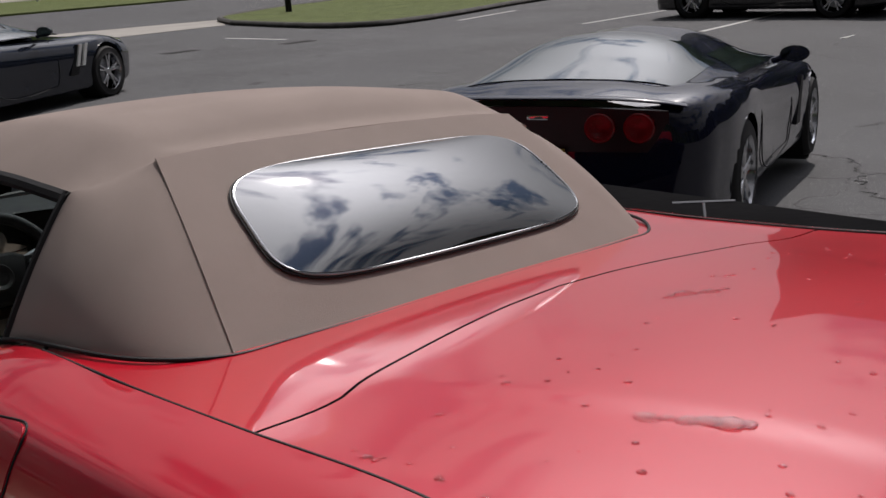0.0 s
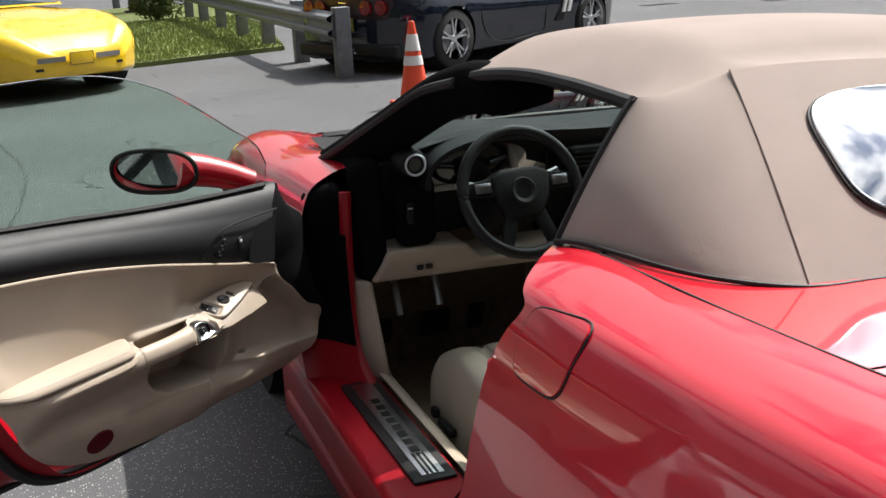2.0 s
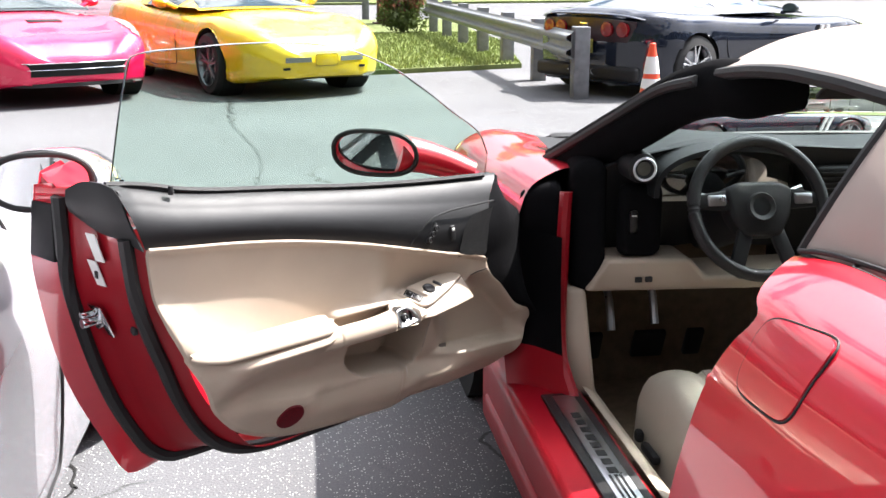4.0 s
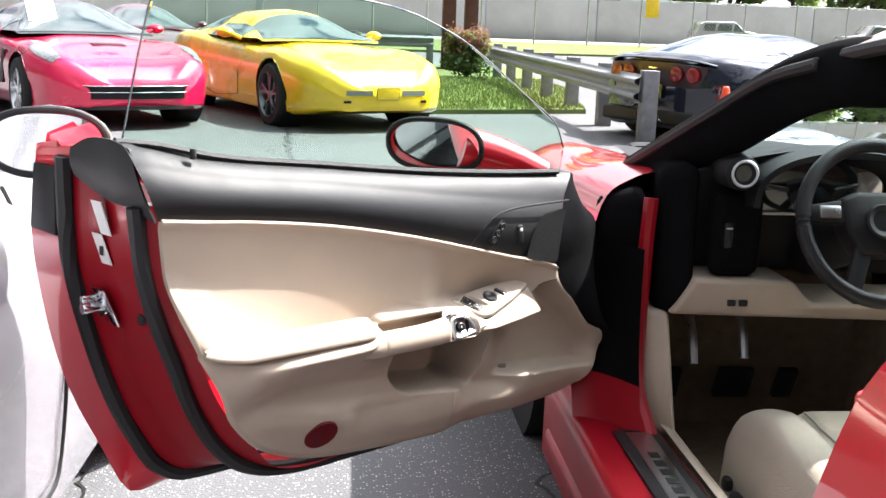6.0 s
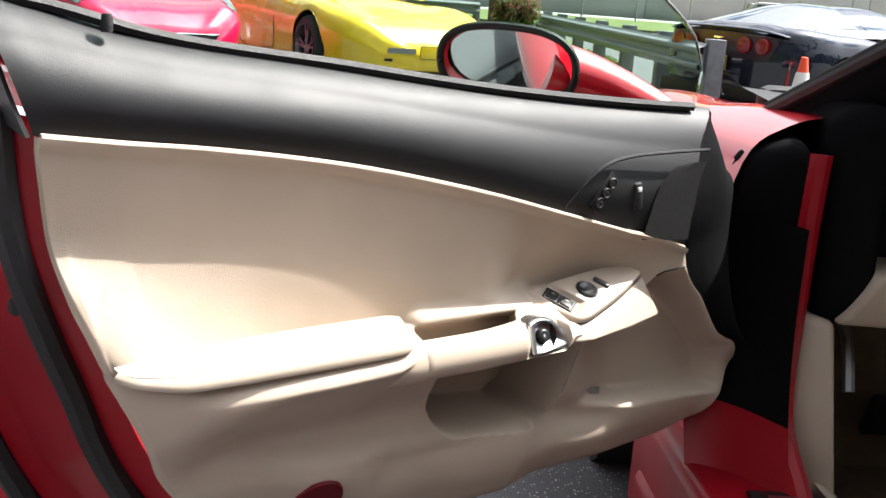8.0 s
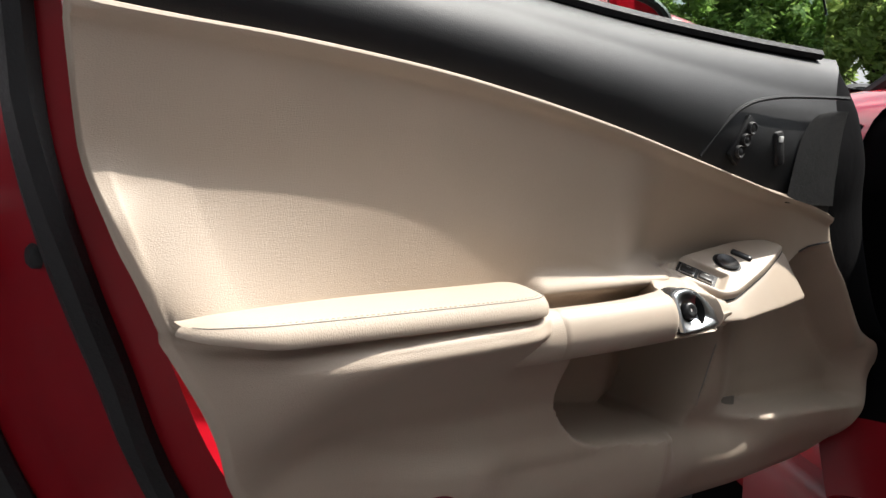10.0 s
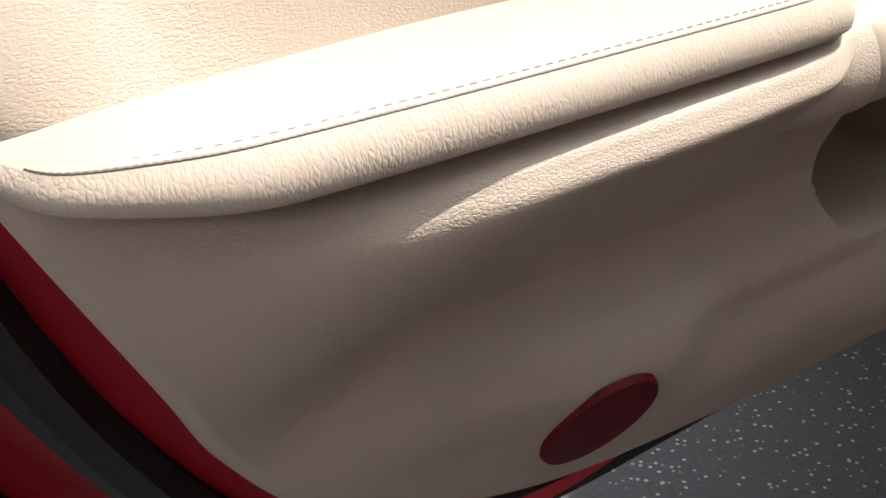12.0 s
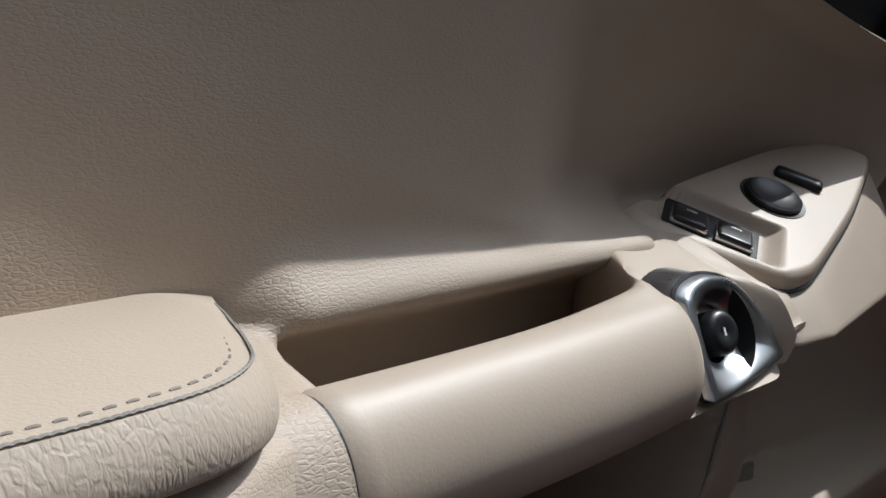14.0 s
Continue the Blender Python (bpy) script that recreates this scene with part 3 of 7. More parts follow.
for _ in range(9):  # round the corners of the plate
    rim2 = [(rim2[i - 1] + rim2[i] * 2 + rim2[(i + 1) % 96]) / 4 for i in range(96)]
mid2 = sum(rim2, Vector((0, 0))) / 96
sw2 = Vector(((D(0.5920, 0.645, -0.0075) - pod_top[0]).dot(pu), (D(0.5920, 0.645, -0.0075) - pod_top[0]).dot(pw)))
SWA = math.radians(31)


def plate_at(a, b):
    """Switch plate: rolled rim, slight crown, and the sloping well of the window switches."""
    i = int(a * 96) % 96
    q = mid2.lerp(rim2[i], b)
    d = q - sw2
    x, y = d.x * math.cos(SWA) + d.y * math.sin(SWA), d.y * math.cos(SWA) - d.x * math.sin(SWA)
    well = 0.0052 * smooth01((1.32 - max(abs(x) / 0.0125, abs(y) / 0.0225)) / 0.34)
    roll = max(0.0, (b - 0.90) / 0.10)
    return pod_top[0] + pu * q.x + pw * q.y + pn * (0.0012 * (1 - b * b) - well - 0.0075 * (1 - math.sqrt(max(0.0, 1 - roll ** 2))))


bm = grid(plate_at, 96, 64, True)
bmesh.ops.remove_doubles(bm, verts=bm.verts, dist=1e-5)
part("switch_plate", bm, TANP, pod, "tan moulded switch plate", 70)
part("plate_joint", tube([plate_at(i / 96, 1.0) + pn * 0.0004 for i in range(97)], 0.0009, 6, 192), BLACK, pod, "dark joint of the switch plate")


def on_pod(u, v, w):
    p = D(u, v, w)
    p -= pn * (p - pod_top[0]).dot(pn)
    return Matrix.Translation(p + pn * 0.001) @ pm


swm = on_pod(0.5920, 0.645, -0.0075) @ pose(0, 0, -0.0046, 0, 0, 31)
sw = part("window_switch", turned(block((0.0215, 0.040, 0.0032), (0, 0, -0.0012), 0.001), swm), BLACK, pod, "black pair of window switches")
for k in (-1, 1):
    km = swm @ pose(0, 0, 0, 0, 9, 0)
    part("key_edge", turned(block((0.0172, 0.0160, 0.0030), (-0.0005, 0.0094 * k, 0.0004), 0.0012), km), SATIN, sw, "bright edge of the rocker key")
    part("switch_key", turned(block((0.0158, 0.0146, 0.0036), (-0.0012, 0.0094 * k, 0.0012), 0.0015, 3), km), KEYBLACK, sw)
    part("key_mark", turned(block((0.0010, 0.0045, 0.0005), (0.0016, 0.0094 * k, 0.0031)), km), WHITE, sw)
part("mirror_knob", turned(lathe([(0, 0.0012), (0.0085, 0.0018), (0.0110, 0.0030), (0.0124, 0.0022), (0.0126, 0.0002), (0.0146, 0.0004), (0.0150, -0.002)], 32), on_pod(0.6345, 0.651, -0.0058)), KEYBLACK, pod, "round black mirror control")
part("mirror_selector", turned(merged(block((0.0080, 0.022, 0.005), (0, 0, 0.001), 0.0024, 3), block((0.0100, 0.0245, 0.0012), (0, 0, -0.0008), 0.0005)), on_pod(0.6605, 0.656, -0.0085) @ pose(0, 0, 0, 0, 0, 31)), KEYBLACK, pod)
# door release: a dished shield let into the handle, with a round button in its cup
shield = [(x + 0.0015, y) for x, y in ((0.5065, 0.6250), (0.5090, 0.6305), (0.5165, 0.6328), (0.5290, 0.6330), (0.5450, 0.6292), (0.5580, 0.6208), (0.5675, 0.6110), (0.5735, 0.6025), (0.5680, 0.5988), (0.5350, 0.5980), (0.5100, 0.5975), (0.5065, 0.6020))]
SHC = (0.5320, 0.6130)


def shield_at(a, k):
    """Point of the shield's outline, shrunk towards the cup by k."""
    n, q = len(shield), a * len(shield)
    i, t = int(q) % n, q - int(q)
    p = [shield[(i + j) % n] for j in (-1, 0, 1, 2)]
    c = [0.5 * (2 * p[1][m] + (p[2][m] - p[0][m]) * t + (2 * p[0][m] - 5 * p[1][m] + 4 * p[2][m] - p[3][m]) * t * t
                + (3 * p[1][m] - p[0][m] - 3 * p[2][m] + p[3][m]) * t ** 3) for m in (0, 1)]
    ang = math.atan2(c[1] - SHC[1], c[0] - SHC[0])
    cup = (SHC[0] + 0.0112 * math.cos(ang), SHC[1] + 0.0092 * math.sin(ang))
    return [cup[m] + (c[m] - cup[m]) * k for m in (0, 1)]


def bezel(a, b):
    k = 1.0 if b < 0.1 else 1 - (b - 0.1) / 0.9
    u, v = shield_at(a, k)
    out = -0.018 * (1 - b / 0.1) if b < 0.1 else 0.0012 * smooth01((1 - k) / 0.08) - 0.0075 * smooth01((0.80 - k) / 0.80)
    return D(u, v, 0.0405 - 0.42 * (v - 0.599) - 0.16 * (u - 0.53) + out)


part("release_bezel", grid(bezel, 72, 20, True), SATIN, door, "satin silver door release surround", 60)
part("bezel_joint", tube([D(*shield_at(i / 72, 1.02), 0.0370 - 0.42 * (shield_at(i / 72, 1.0)[1] - 0.599) - 0.12 * (shield_at(i / 72, 1.0)[0] - 0.53)) for i in range(73)], 0.0009, 6, 144), BLACK, door)
cupm = Matrix.Translation(D(SHC[0], SHC[1], 0.0285)) @ pose(0, 0, 0, 68, 0, -7)
part("release_cup", turned(lathe([(0, -0.010), (0.0125, -0.009), (0.0165, 0.001), (0.0180, 0.003)], 28), cupm), WELL, door)
part("release_button", turned(lathe([(0, 0.0042), (0.0012, 0.0046), (0.0045, 0.0058), (0.0066, 0.0052), (0.0078, 0.0036), (0.0080, -0.008)], 28), cupm), KEYBLACK, door, "black round door release button")
part("button_mark", turned(block((0.0010, 0.0028, 0.0004), (0, 0, 0.0050)), cupm), WHITE, door)

# reflector low on the panel, square to its surface
rn = D(0.02, 0, panel_w(0.274, 0.46) - panel_w(0.254, 0.46)).cross(D(0, 0.02, panel_w(0.264, 0.47) - panel_w(0.264, 0.45)))
rn = (rn if rn.y < 0 else -rn).to_track_quat('Z', 'Y')
part("door_reflector", turned(lathe([(0, 0.0015), (0.024, 0.0014), (0.0295, 0.0006), (0.031, -0.003)], 36), Matrix.Translation(D(0.264, 0.460, panel_w(0.264, 0.460) + 0.0015)) @ rn.to_matrix().to_4x4()),
     material("dark red reflector", (0.125, 0.004, 0.010), 0.5, var=0.2, scale=200, coat=0.0, spec=0.2), door, "round dark red door reflector")

# courtesy lamp and the joint of the front lower panel
lamp_w = panel_w(0.717, 0.482) + 0.0006
part("courtesy_lamp", turned(block((0.040, 0.003, 0.010), (0, 0, 0), 0.001), Matrix.Translation(D(0.717, 0.482, lamp_w)) @ pose(0, 0, 0, 0, 2, 0)), material("grey lamp lens", (0.22, 0.19, 0.16), 0.3, var=0.1, scale=90, coat=0.6), door, "small grey courtesy lamp lens")
part("panel_joint", tube([D(u, v, panel_w(u, v) + 0.0002) for u, v in ((0.762, 0.650), (0.775, 0.655), (0.79, 0.6575), (0.806, 0.659))], 0.0011, 6, 24), BLACK, door, "fine joint where the panel pieces meet")
part("panel_joint", tube([D(u, v, panel_w(u, v) + 0.0002) for u, v in ((0.640, 0.495), (0.645, 0.52), (0.655, 0.55), (0.668, 0.58))], 0.0009, 6, 24), THREADG, door)

# shut face, seals and outer skin at the rear end
e0 = path3([D(-0.016, 0.846, -0.016), D(-0.002, 0.755, -0.018), D(0.024, 0.690, -0.018), D(0.046, 0.638, -0.020), D(0.090, 0.538, -0.022), D(0.147, 0.462, -0.024), D(0.20, 0.408, -0.035), D(0.40, 0.398, -0.05), D(0.70, 0.396, -0.080), D(0.95, 0.43, -0.100)])
e1 = path3([D(-0.040, 0.87, -0.030), D(-0.026, 0.75, -0.030), D(0.0, 0.675, -0.040), D(0.024, 0.622, -0.050), D(0.068, 0.518, -0.062), D(0.126, 0.438, -0.066), D(0.20, 0.402, -0.066), D(0.40, 0.398, -0.06), D(0.70, 0.398, -0.092), D(0.95, 0.43, -0.110)])
e2 = path3([D(-0.062, 0.885, -0.150), D(-0.050, 0.75, -0.152), D(-0.026, 0.66, -0.155), D(-0.002, 0.585, -0.155), D(0.044, 0.48, -0.15), D(0.106, 0.405, -0.14), D(0.20, 0.392, -0.13), D(0.40, 0.402, -0.12), D(0.70, 0.402, -0.12), D(0.95, 0.41, -0.12)])
e3 = path3([D(-0.088, 0.945, -0.195), D(-0.078, 0.75, -0.215), D(-0.056, 0.65, -0.215), D(-0.032, 0.56, -0.212), D(0.012, 0.45, -0.205), D(0.072, 0.370, -0.195), D(0.20, 0.378, -0.18), D(0.40, 0.402, -0.17), D(0.70, 0.405, -0.17), D(0.95, 0.41, -0.17)])
e4 = path3([D(-0.100, 0.935, -0.245), D(-0.094, 0.79, -0.300), D(-0.076, 0.65, -0.302), D(-0.050, 0.53, -0.288), D(-0.012, 0.43, -0.262), D(0.036, 0.340, -0.222), D(0.13, 0.352, -0.225), D(0.22, 0.375, -0.22), D(0.40, 0.402, -0.22), D(0.95, 0.405, -0.22)])
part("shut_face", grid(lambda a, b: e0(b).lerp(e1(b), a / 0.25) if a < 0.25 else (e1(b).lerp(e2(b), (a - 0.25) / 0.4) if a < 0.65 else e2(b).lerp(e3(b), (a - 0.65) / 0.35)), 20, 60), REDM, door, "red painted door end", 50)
part("outer_flange", grid(lambda a, b: e3(b).lerp(e4(b), a), 6, 60), RED, door, "red door edge", 50)
part("inner_seal", tube([e1(i / 24) * 0.90 + e0(i / 24) * 0.10 + Vector((-0.005, 0, -0.004)) for i in range(25)], 0.0135, 8, 70), BLACK, door, "black rubber door seal")
part("outer_seal", tube([e2(i / 24) * 0.35 + e3(i / 24) * 0.65 + Vector((-0.006, 0, -0.002)) for i in range(25)], 0.014, 8, 70), BLACK, door, "black rubber door seal")


def skin(a, b):
    p = e4(0.40 * b)
    front = D(1.0, 0.74 - 0.40 * b, -0.19 - 0.05 * math.sin(math.pi * b))
    q = p.lerp(front, a)
    return q + Vector((0, 0.035 * math.sin(math.pi * a), -0.08 * smooth01(a / 0.10) * (1 - b) ** 2))


part("outer_skin", grid(skin, 30, 24), RED, door, "red outer door skin", 60)
part("waist_ledge", prism([D(-0.062, 0.947, -0.100), D(-0.040, 0.953, -0.090), D(0.02, 0.90, -0.09), D(0.2, 0.84, -0.10), D(0.2, 0.83, -0.24), D(0.02, 0.87, -0.265), D(-0.07, 0.925, -0.262), D(-0.102, 0.932, -0.245)],
                          [D(-0.062, 0.915, -0.105), D(-0.040, 0.92, -0.095), D(0.02, 0.87, -0.09), D(0.2, 0.81, -0.10), D(0.2, 0.80, -0.24), D(0.02, 0.84, -0.265), D(-0.07, 0.90, -0.262), D(-0.100, 0.905, -0.250)], 0.006, 2), RED, door, "red waist of the door")
part("handle_recess", prism([D(-0.094, 0.905, -0.195), D(-0.090, 0.795, -0.212), D(-0.096, 0.795, -0.302), D(-0.101, 0.905, -0.262)],
                            [D(-0.07, 0.905, -0.195), D(-0.07, 0.795, -0.212), D(-0.075, 0.795, -0.29), D(-0.08, 0.905, -0.25)], 0.003), DARKP, door, "black recessed outside handle")
part("latch_bolt", merged(turned(lathe([(0, 0.030), (0.009, 0.030), (0.010, 0.026), (0.008, 0.012), (0.008, 0.0), (0.016, 0.0), (0.016, -0.004)], 16), Matrix.Translation(D(-0.046, 0.692, -0.150)) @ pose(0, 0, 0, 0, -90, 0)),
                                turned(block((0.006, 0.050, 0.065), (0, 0, 0), 0.003), Matrix.Translation(D(-0.040, 0.692, -0.148)) @ pose(0, 0, 0, 0, -22, 0)),
                                turned(block((0.030, 0.010, 0.012), (-0.012, 0.012, 0.012), 0.003), Matrix.Translation(D(-0.046, 0.692, -0.150)))), CHROME, door, "chrome door latch")
for u, v, w, hgt in ((-0.060, 0.838, -0.106, 0.050), (-0.053, 0.788, -0.122, 0.046)):
    lean_u = 0.010
    ring = [(-0.5, 0.5), (0.5, 0.5), (0.5, -0.5), (-0.5, -0.5)]
    f = [D(u - 0.001 - lean_u * b + 0.004 * a, v + hgt * b, w + 0.026 * a - 0.012 * b) for a, b in ring]
    st = part("label_sticker", prism(f, [p + Vector((0.0015, 0, 0)) for p in f]), WHITE, door, "small white label")
    for q in ((-0.05,) if v < 0.8 else ()):
        m0 = (f[0] + f[1]) / 2 * (0.5 + q) + (f[2] + f[3]) / 2 * (0.5 - q)
        part("label_bar", block((0.001, 0.012, 0.014), tuple(m0 + Vector((-0.0012, 0, 0)))), BLACK, st)
part("rubber_plug", turned(lathe([(0, 0.004), (0.006, 0.0035), (0.0085, 0.001), (0.009, -0.004)], 18), Matrix.Translation(D(-0.016, 0.684, -0.074)) @ pose(0, 0, 0, 0, -90, 0)), BLACK, door, "black rubber plug")
# window pane and lock pin
pane = [(-0.046, 0.93), (-0.044, 0.957), (0.000, 1.115), (0.018, 1.160), (0.035, 1.166), (0.13, 1.171), (0.22, 1.174), (0.33, 1.172), (0.43, 1.163), (0.50, 1.148), (0.545, 1.132), (0.61, 1.104), (0.76, 1.006), (0.84, 0.948), (0.86, 0.905), (0.85, 0.84)]
gl = part("window_glass", prism([D(u, v, -0.058 - 0.10 * max(0, v - 0.93)) for u, v in pane], [D(u, v, -0.062 - 0.10 * max(0, v - 0.93)) for u, v in pane]), GLASS, door, "raised green-tinted window glass", 30)
gl.visible_shadow = False
part("pane_edge", tube([D(u, v, -0.060 - 0.10 * max(0, v - 0.93)) for u, v in pane[1:15]], 0.0016, 6, 90), DARKGLASS, door, "dark ground edge of the pane")
part("glass_seal", tube([D(u, belt_line(min(u, 0.84)) + 0.002, -0.052) for u in (-0.06, 0.0, 0.1, 0.3, 0.5, 0.7, 0.84)], 0.006, 6, 40), BLACK, door, "black waist seal")
part("lock_pin", lathe([(0, 0.006), (0.004, 0.005), (0.005, 0.002), (0.005, -0.01)], 14), BLACK, door, "small black lock pin").matrix_local = Matrix.Translation(D(0.05, 0.938, -0.030))

# outside mirror
mirror = part("mirror_housing", turned(grid(lambda a, b: Vector((0.105 * math.cos(2 * math.pi * a) * math.sin(math.pi * (0.5 + 0.5 * b)) ** 0.55,
                                                                 0.088 * (1 - math.cos(math.pi * 0.5 * b)) ** 1.0 + 0.0,
                                                                 0.056 * math.sin(2 * math.pi * a) * math.sin(math.pi * (0.5 + 0.5 * b)) ** 0.55)), 36, 14, True),
                                       Matrix.Translation(D(0.752, 0.886, -0.325)) @ pose(0, 0, 0, 13, 0, -60)), RED, door, "red outside mirror housing", 60)
mm = Matrix.Translation(D(0.752, 0.886, -0.325)) @ pose(0, 0, 0, 13, 0, -60)
oval = [Vector((0.105 * math.copysign(abs(math.cos(a)) ** 0.75, math.cos(a)), 0, 0.056 * math.copysign(abs(math.sin(a)) ** 0.85, math.sin(a)))) for a in (i * math.pi / 24 for i in range(48))]
part("mirror_rim", turned(tube([p * 0.985 for p in oval] + [oval[0] * 0.985], 0.006, 8, 96), mm), BLACK, mirror, "black mirror rim")
part("mirror_glass", turned(prism([p * 0.93 + Vector((0, 0.004, 0)) for p in oval], [p * 0.93 + Vector((0, 0.008, 0)) for p in oval]), mm @ pose(0, 0.003, 0, 5, 0, -3)), MIRROR, mirror, "oval mirror glass", 30)
part("mirror_foot", tube([D(0.800, 0.884, -0.300), D(0.850, 0.874, -0.275), D(0.900, 0.856, -0.245), D(0.955, 0.828, -0.205)], lambda t: 0.050 - 0.016 * t, 20, 16, 0.9), RED, mirror, "red mirror foot")

# ---- the red convertible ----
hero = thing("convertible_car", (0, 0, 0), 0, "red two-seat convertible with raised tan soft top", "car")
CROSS = 0.065  # the lot falls to the car's right


def lean(x, y, z):
    return Vector((x, y + 0.055 * max(0.0, x + 0.6), z - CROSS * max(0.0, x + 0.74)))


# rear quarter: from the waist crease over the shoulder and down the side
jamb_y = curve([0.15, 0.30, 0.45, 0.56, 0.68, 0.79, 0.85, 0.886, 0.894, 0.906, 0.945], [0.80, 0.74, 0.58, 0.47, 0.418, 0.374, 0.334, 0.306, 0.309, 0.338, 0.340])
waist_z = curve([-1.12, -0.8, -0.5, -0.21, 0.1, 0.34, 0.5], [0.905, 0.965, 0.985, 0.968, 0.953, 0.945, 0.917])
side_x = curve([-1.12, -0.95, -0.7, -0.3, 0.1, 0.5, 0.8], [-0.70, -0.80, -0.895, -0.935, -0.935, -0.915, -0.895])
WHEELS_Y = (-0.22, 2.465)


def on_quarter(fx, dz, y):
    w = waist_z(y)
    xs = side_x(y)
    x = -0.744 + (xs + 0.744) * fx
    if y < -0.8:
        x += 0.10 * ((-0.8 - y) / 0.32) ** 2
    return Vector((x, y, w + dz))


def quarter_left(a, b):
    """a: round the section, b: from the jamb backwards."""
    sec = [(0.0, 0.0), (0.22, -0.007), (0.44, -0.021), (0.60, -0.036), (0.71, -0.064), (0.79, -0.100), (0.86, -0.148), (0.93, -0.23), (0.98, -0.34), (1.0, -0.50), (0.97, -0.68), (0.90, -0.80)]
    k = a * (len(sec) - 1)
    i = min(int(k), len(sec) - 2)
    s = k - i
    p = [sec[min(max(i + j, 0), len(sec) - 1)] for j in (-1, 0, 1, 2)]
    fx, dz = (0.5 * (2 * p[1][c] + (p[2][c] - p[0][c]) * s + (2 * p[0][c] - 5 * p[1][c] + 4 * p[2][c] - p[3][c]) * s * s
                     + (3 * p[1][c] - p[0][c] - 3 * p[2][c] + p[3][c]) * s ** 3) for c in (0, 1))
    zr = 0.945 + dz
    y0 = jamb_y(min(max(zr, 0.15), 0.945)) + 0.13 * max(0.0, 1 - fx / 0.60)
    return on_quarter(fx, dz, y0 + (-1.12 - y0) * b)


def arch_cut(bm, ys, r=0.372, zc=0.33, xmin=0.6):
    """Open the wheel arches in a body skin with a clean round edge."""
    for y0 in ys:
        for v in bm.verts:
            d = math.hypot(v.co.y - y0, v.co.z - zc)
            if abs(v.co.x) > xmin and r - 0.035 < d < r + 0.035:
                v.co.y, v.co.z = y0 + (v.co.y - y0) * r / d, zc + (v.co.z - zc) * r / d
        bad = [f for f in bm.faces if abs(f.calc_center_median().x) > xmin and math.hypot(f.calc_center_median().y - y0, f.calc_center_median().z - zc) < r - 0.004]
        bmesh.ops.delete(bm, geom=bad, context="FACES")
    return bm


part("rear_quarter", arch_cut(grid(quarter_left, 60, 90), WHEELS_Y[:1]), RED, hero, "glossy red rear quarter", 50)
mq = grid(quarter_left, 40, 60)
for v in mq.verts:
    v.co = lean(-v.co.x, v.co.y, v.co.z)
bmesh.ops.reverse_faces(mq, faces=mq.faces[:])
part("rear_quarter", arch_cut(mq, WHEELS_Y[:1], zc=0.25), RED, hero, "glossy red rear quarter", 50)


# deck: front tonneau panel and boot lid, parted by a narrow joint
seam_c = curve([0.0, 0.19, 0.44, 0.54, 0.60, 0.75], [-0.095, -0.11, -0.155, -0.180, -0.206, -0.222])


def seam_y(x):
    return seam_c(abs(x))


def deck_z(x, y):
    e = abs(x) / 0.744
    z = waist_z(y) - 0.004
    hump = 0.012 * math.cos(min(e, 1) * math.pi * 0.5) ** 2
    dip = -0.001 * math.exp(-((e - 0.88) / 0.09) ** 2)
    tail = -0.05 * smooth01((-0.75 - y) / 0.4) * (1 - e * 0.3)
    ridge_x = 0.55 - 0.375 * max(0.0, -0.22 - y)
    ridge = 0.005 * smooth01((ridge_x - abs(x)) / 0.040) * smooth01((-0.05 - y) / 0.9)
    return z + hump + dip + tail + ridge


def deck(y_a, y_b, x_a=-0.741, x_b=0.741):
    def f(a, b):
        x = x_a + (x_b - x_a) * a
        y = y_a(x) + (y_b(x) - y_a(x)) * b
        k = 1 - 0.10 / 0.744 * max(0, (-0.8 - y) / 0.32) ** 2
        return lean(x * k, y, deck_z(x, y))
    return f


part("tonneau_panel", grid(deck(lambda x: 0.468, lambda x: seam_y(x) + 0.003), 60, 30), RED, hero, "glossy red panel behind the soft top", 60)
part("boot_lid", grid(deck(lambda x: seam_y(x) - 0.003, lambda x: -1.12), 60, 50), RED, hero, "glossy wet red boot lid", 60)
WATER = material("water", (0.98, 0.98, 0.98), 0.0, var=0.0, trans=1.0, ior=1.33, roughvar=0.0)
rnd = random.Random(3)


def drop(x, y, r, flat=0.22):
    """Bead of water lying on the lid."""
    p = lean(x, y, deck_z(x, y))
    bm = bmesh.new()
    bmesh.ops.create_uvsphere(bm, u_segments=12, v_segments=6, radius=1.0)
    k, q = rnd.uniform(0.7, 1.3), rnd.uniform(0, 3)
    bmesh.ops.transform(bm, matrix=Matrix.Translation(p) @ pose(0, 0, 0, 0, 0, math.degrees(q)) @ Matrix.Diagonal((r, r * k, r * flat, 1)), verts=bm.verts)
    return bm


pools = [drop(-0.43 + 0.012 * k + rnd.uniform(-0.004, 0.004), -0.555 - 0.019 * k, rnd.uniform(0.010, 0.022), 0.12) for k in range(6)]
pools += [drop(0.02 + 0.03 * k, -0.30 - 0.02 * k + rnd.uniform(-0.01, 0.01), rnd.uniform(0.010, 0.020), 0.10) for k in range(4)]
tagged(part("water_pool", merged(*pools), WATER, hero, "", 60), "small pools of rain water on the lid", kind="stuff")
beads = [drop(rnd.uniform(-0.65, 0.6), rnd.uniform(-1.0, -0.25), rnd.uniform(0.002, 0.006), 0.35) for k in range(90)] + [drop(-0.70 + rnd.uniform(-0.01, 0.01), rnd.uniform(-0.75, -0.30), rnd.uniform(0.003, 0.006), 0.4) for k in range(14)]
tagged(part("rain_water", merged(*beads), WATER, hero, "", 60), "scattered rain drops on the lid", kind="stuff")
part("deck_underside", grid(lambda a, b: lean(-0.72 + 1.44 * a, 0.5 - 1.6 * b, 0.90), 4, 4), WELL, hero)
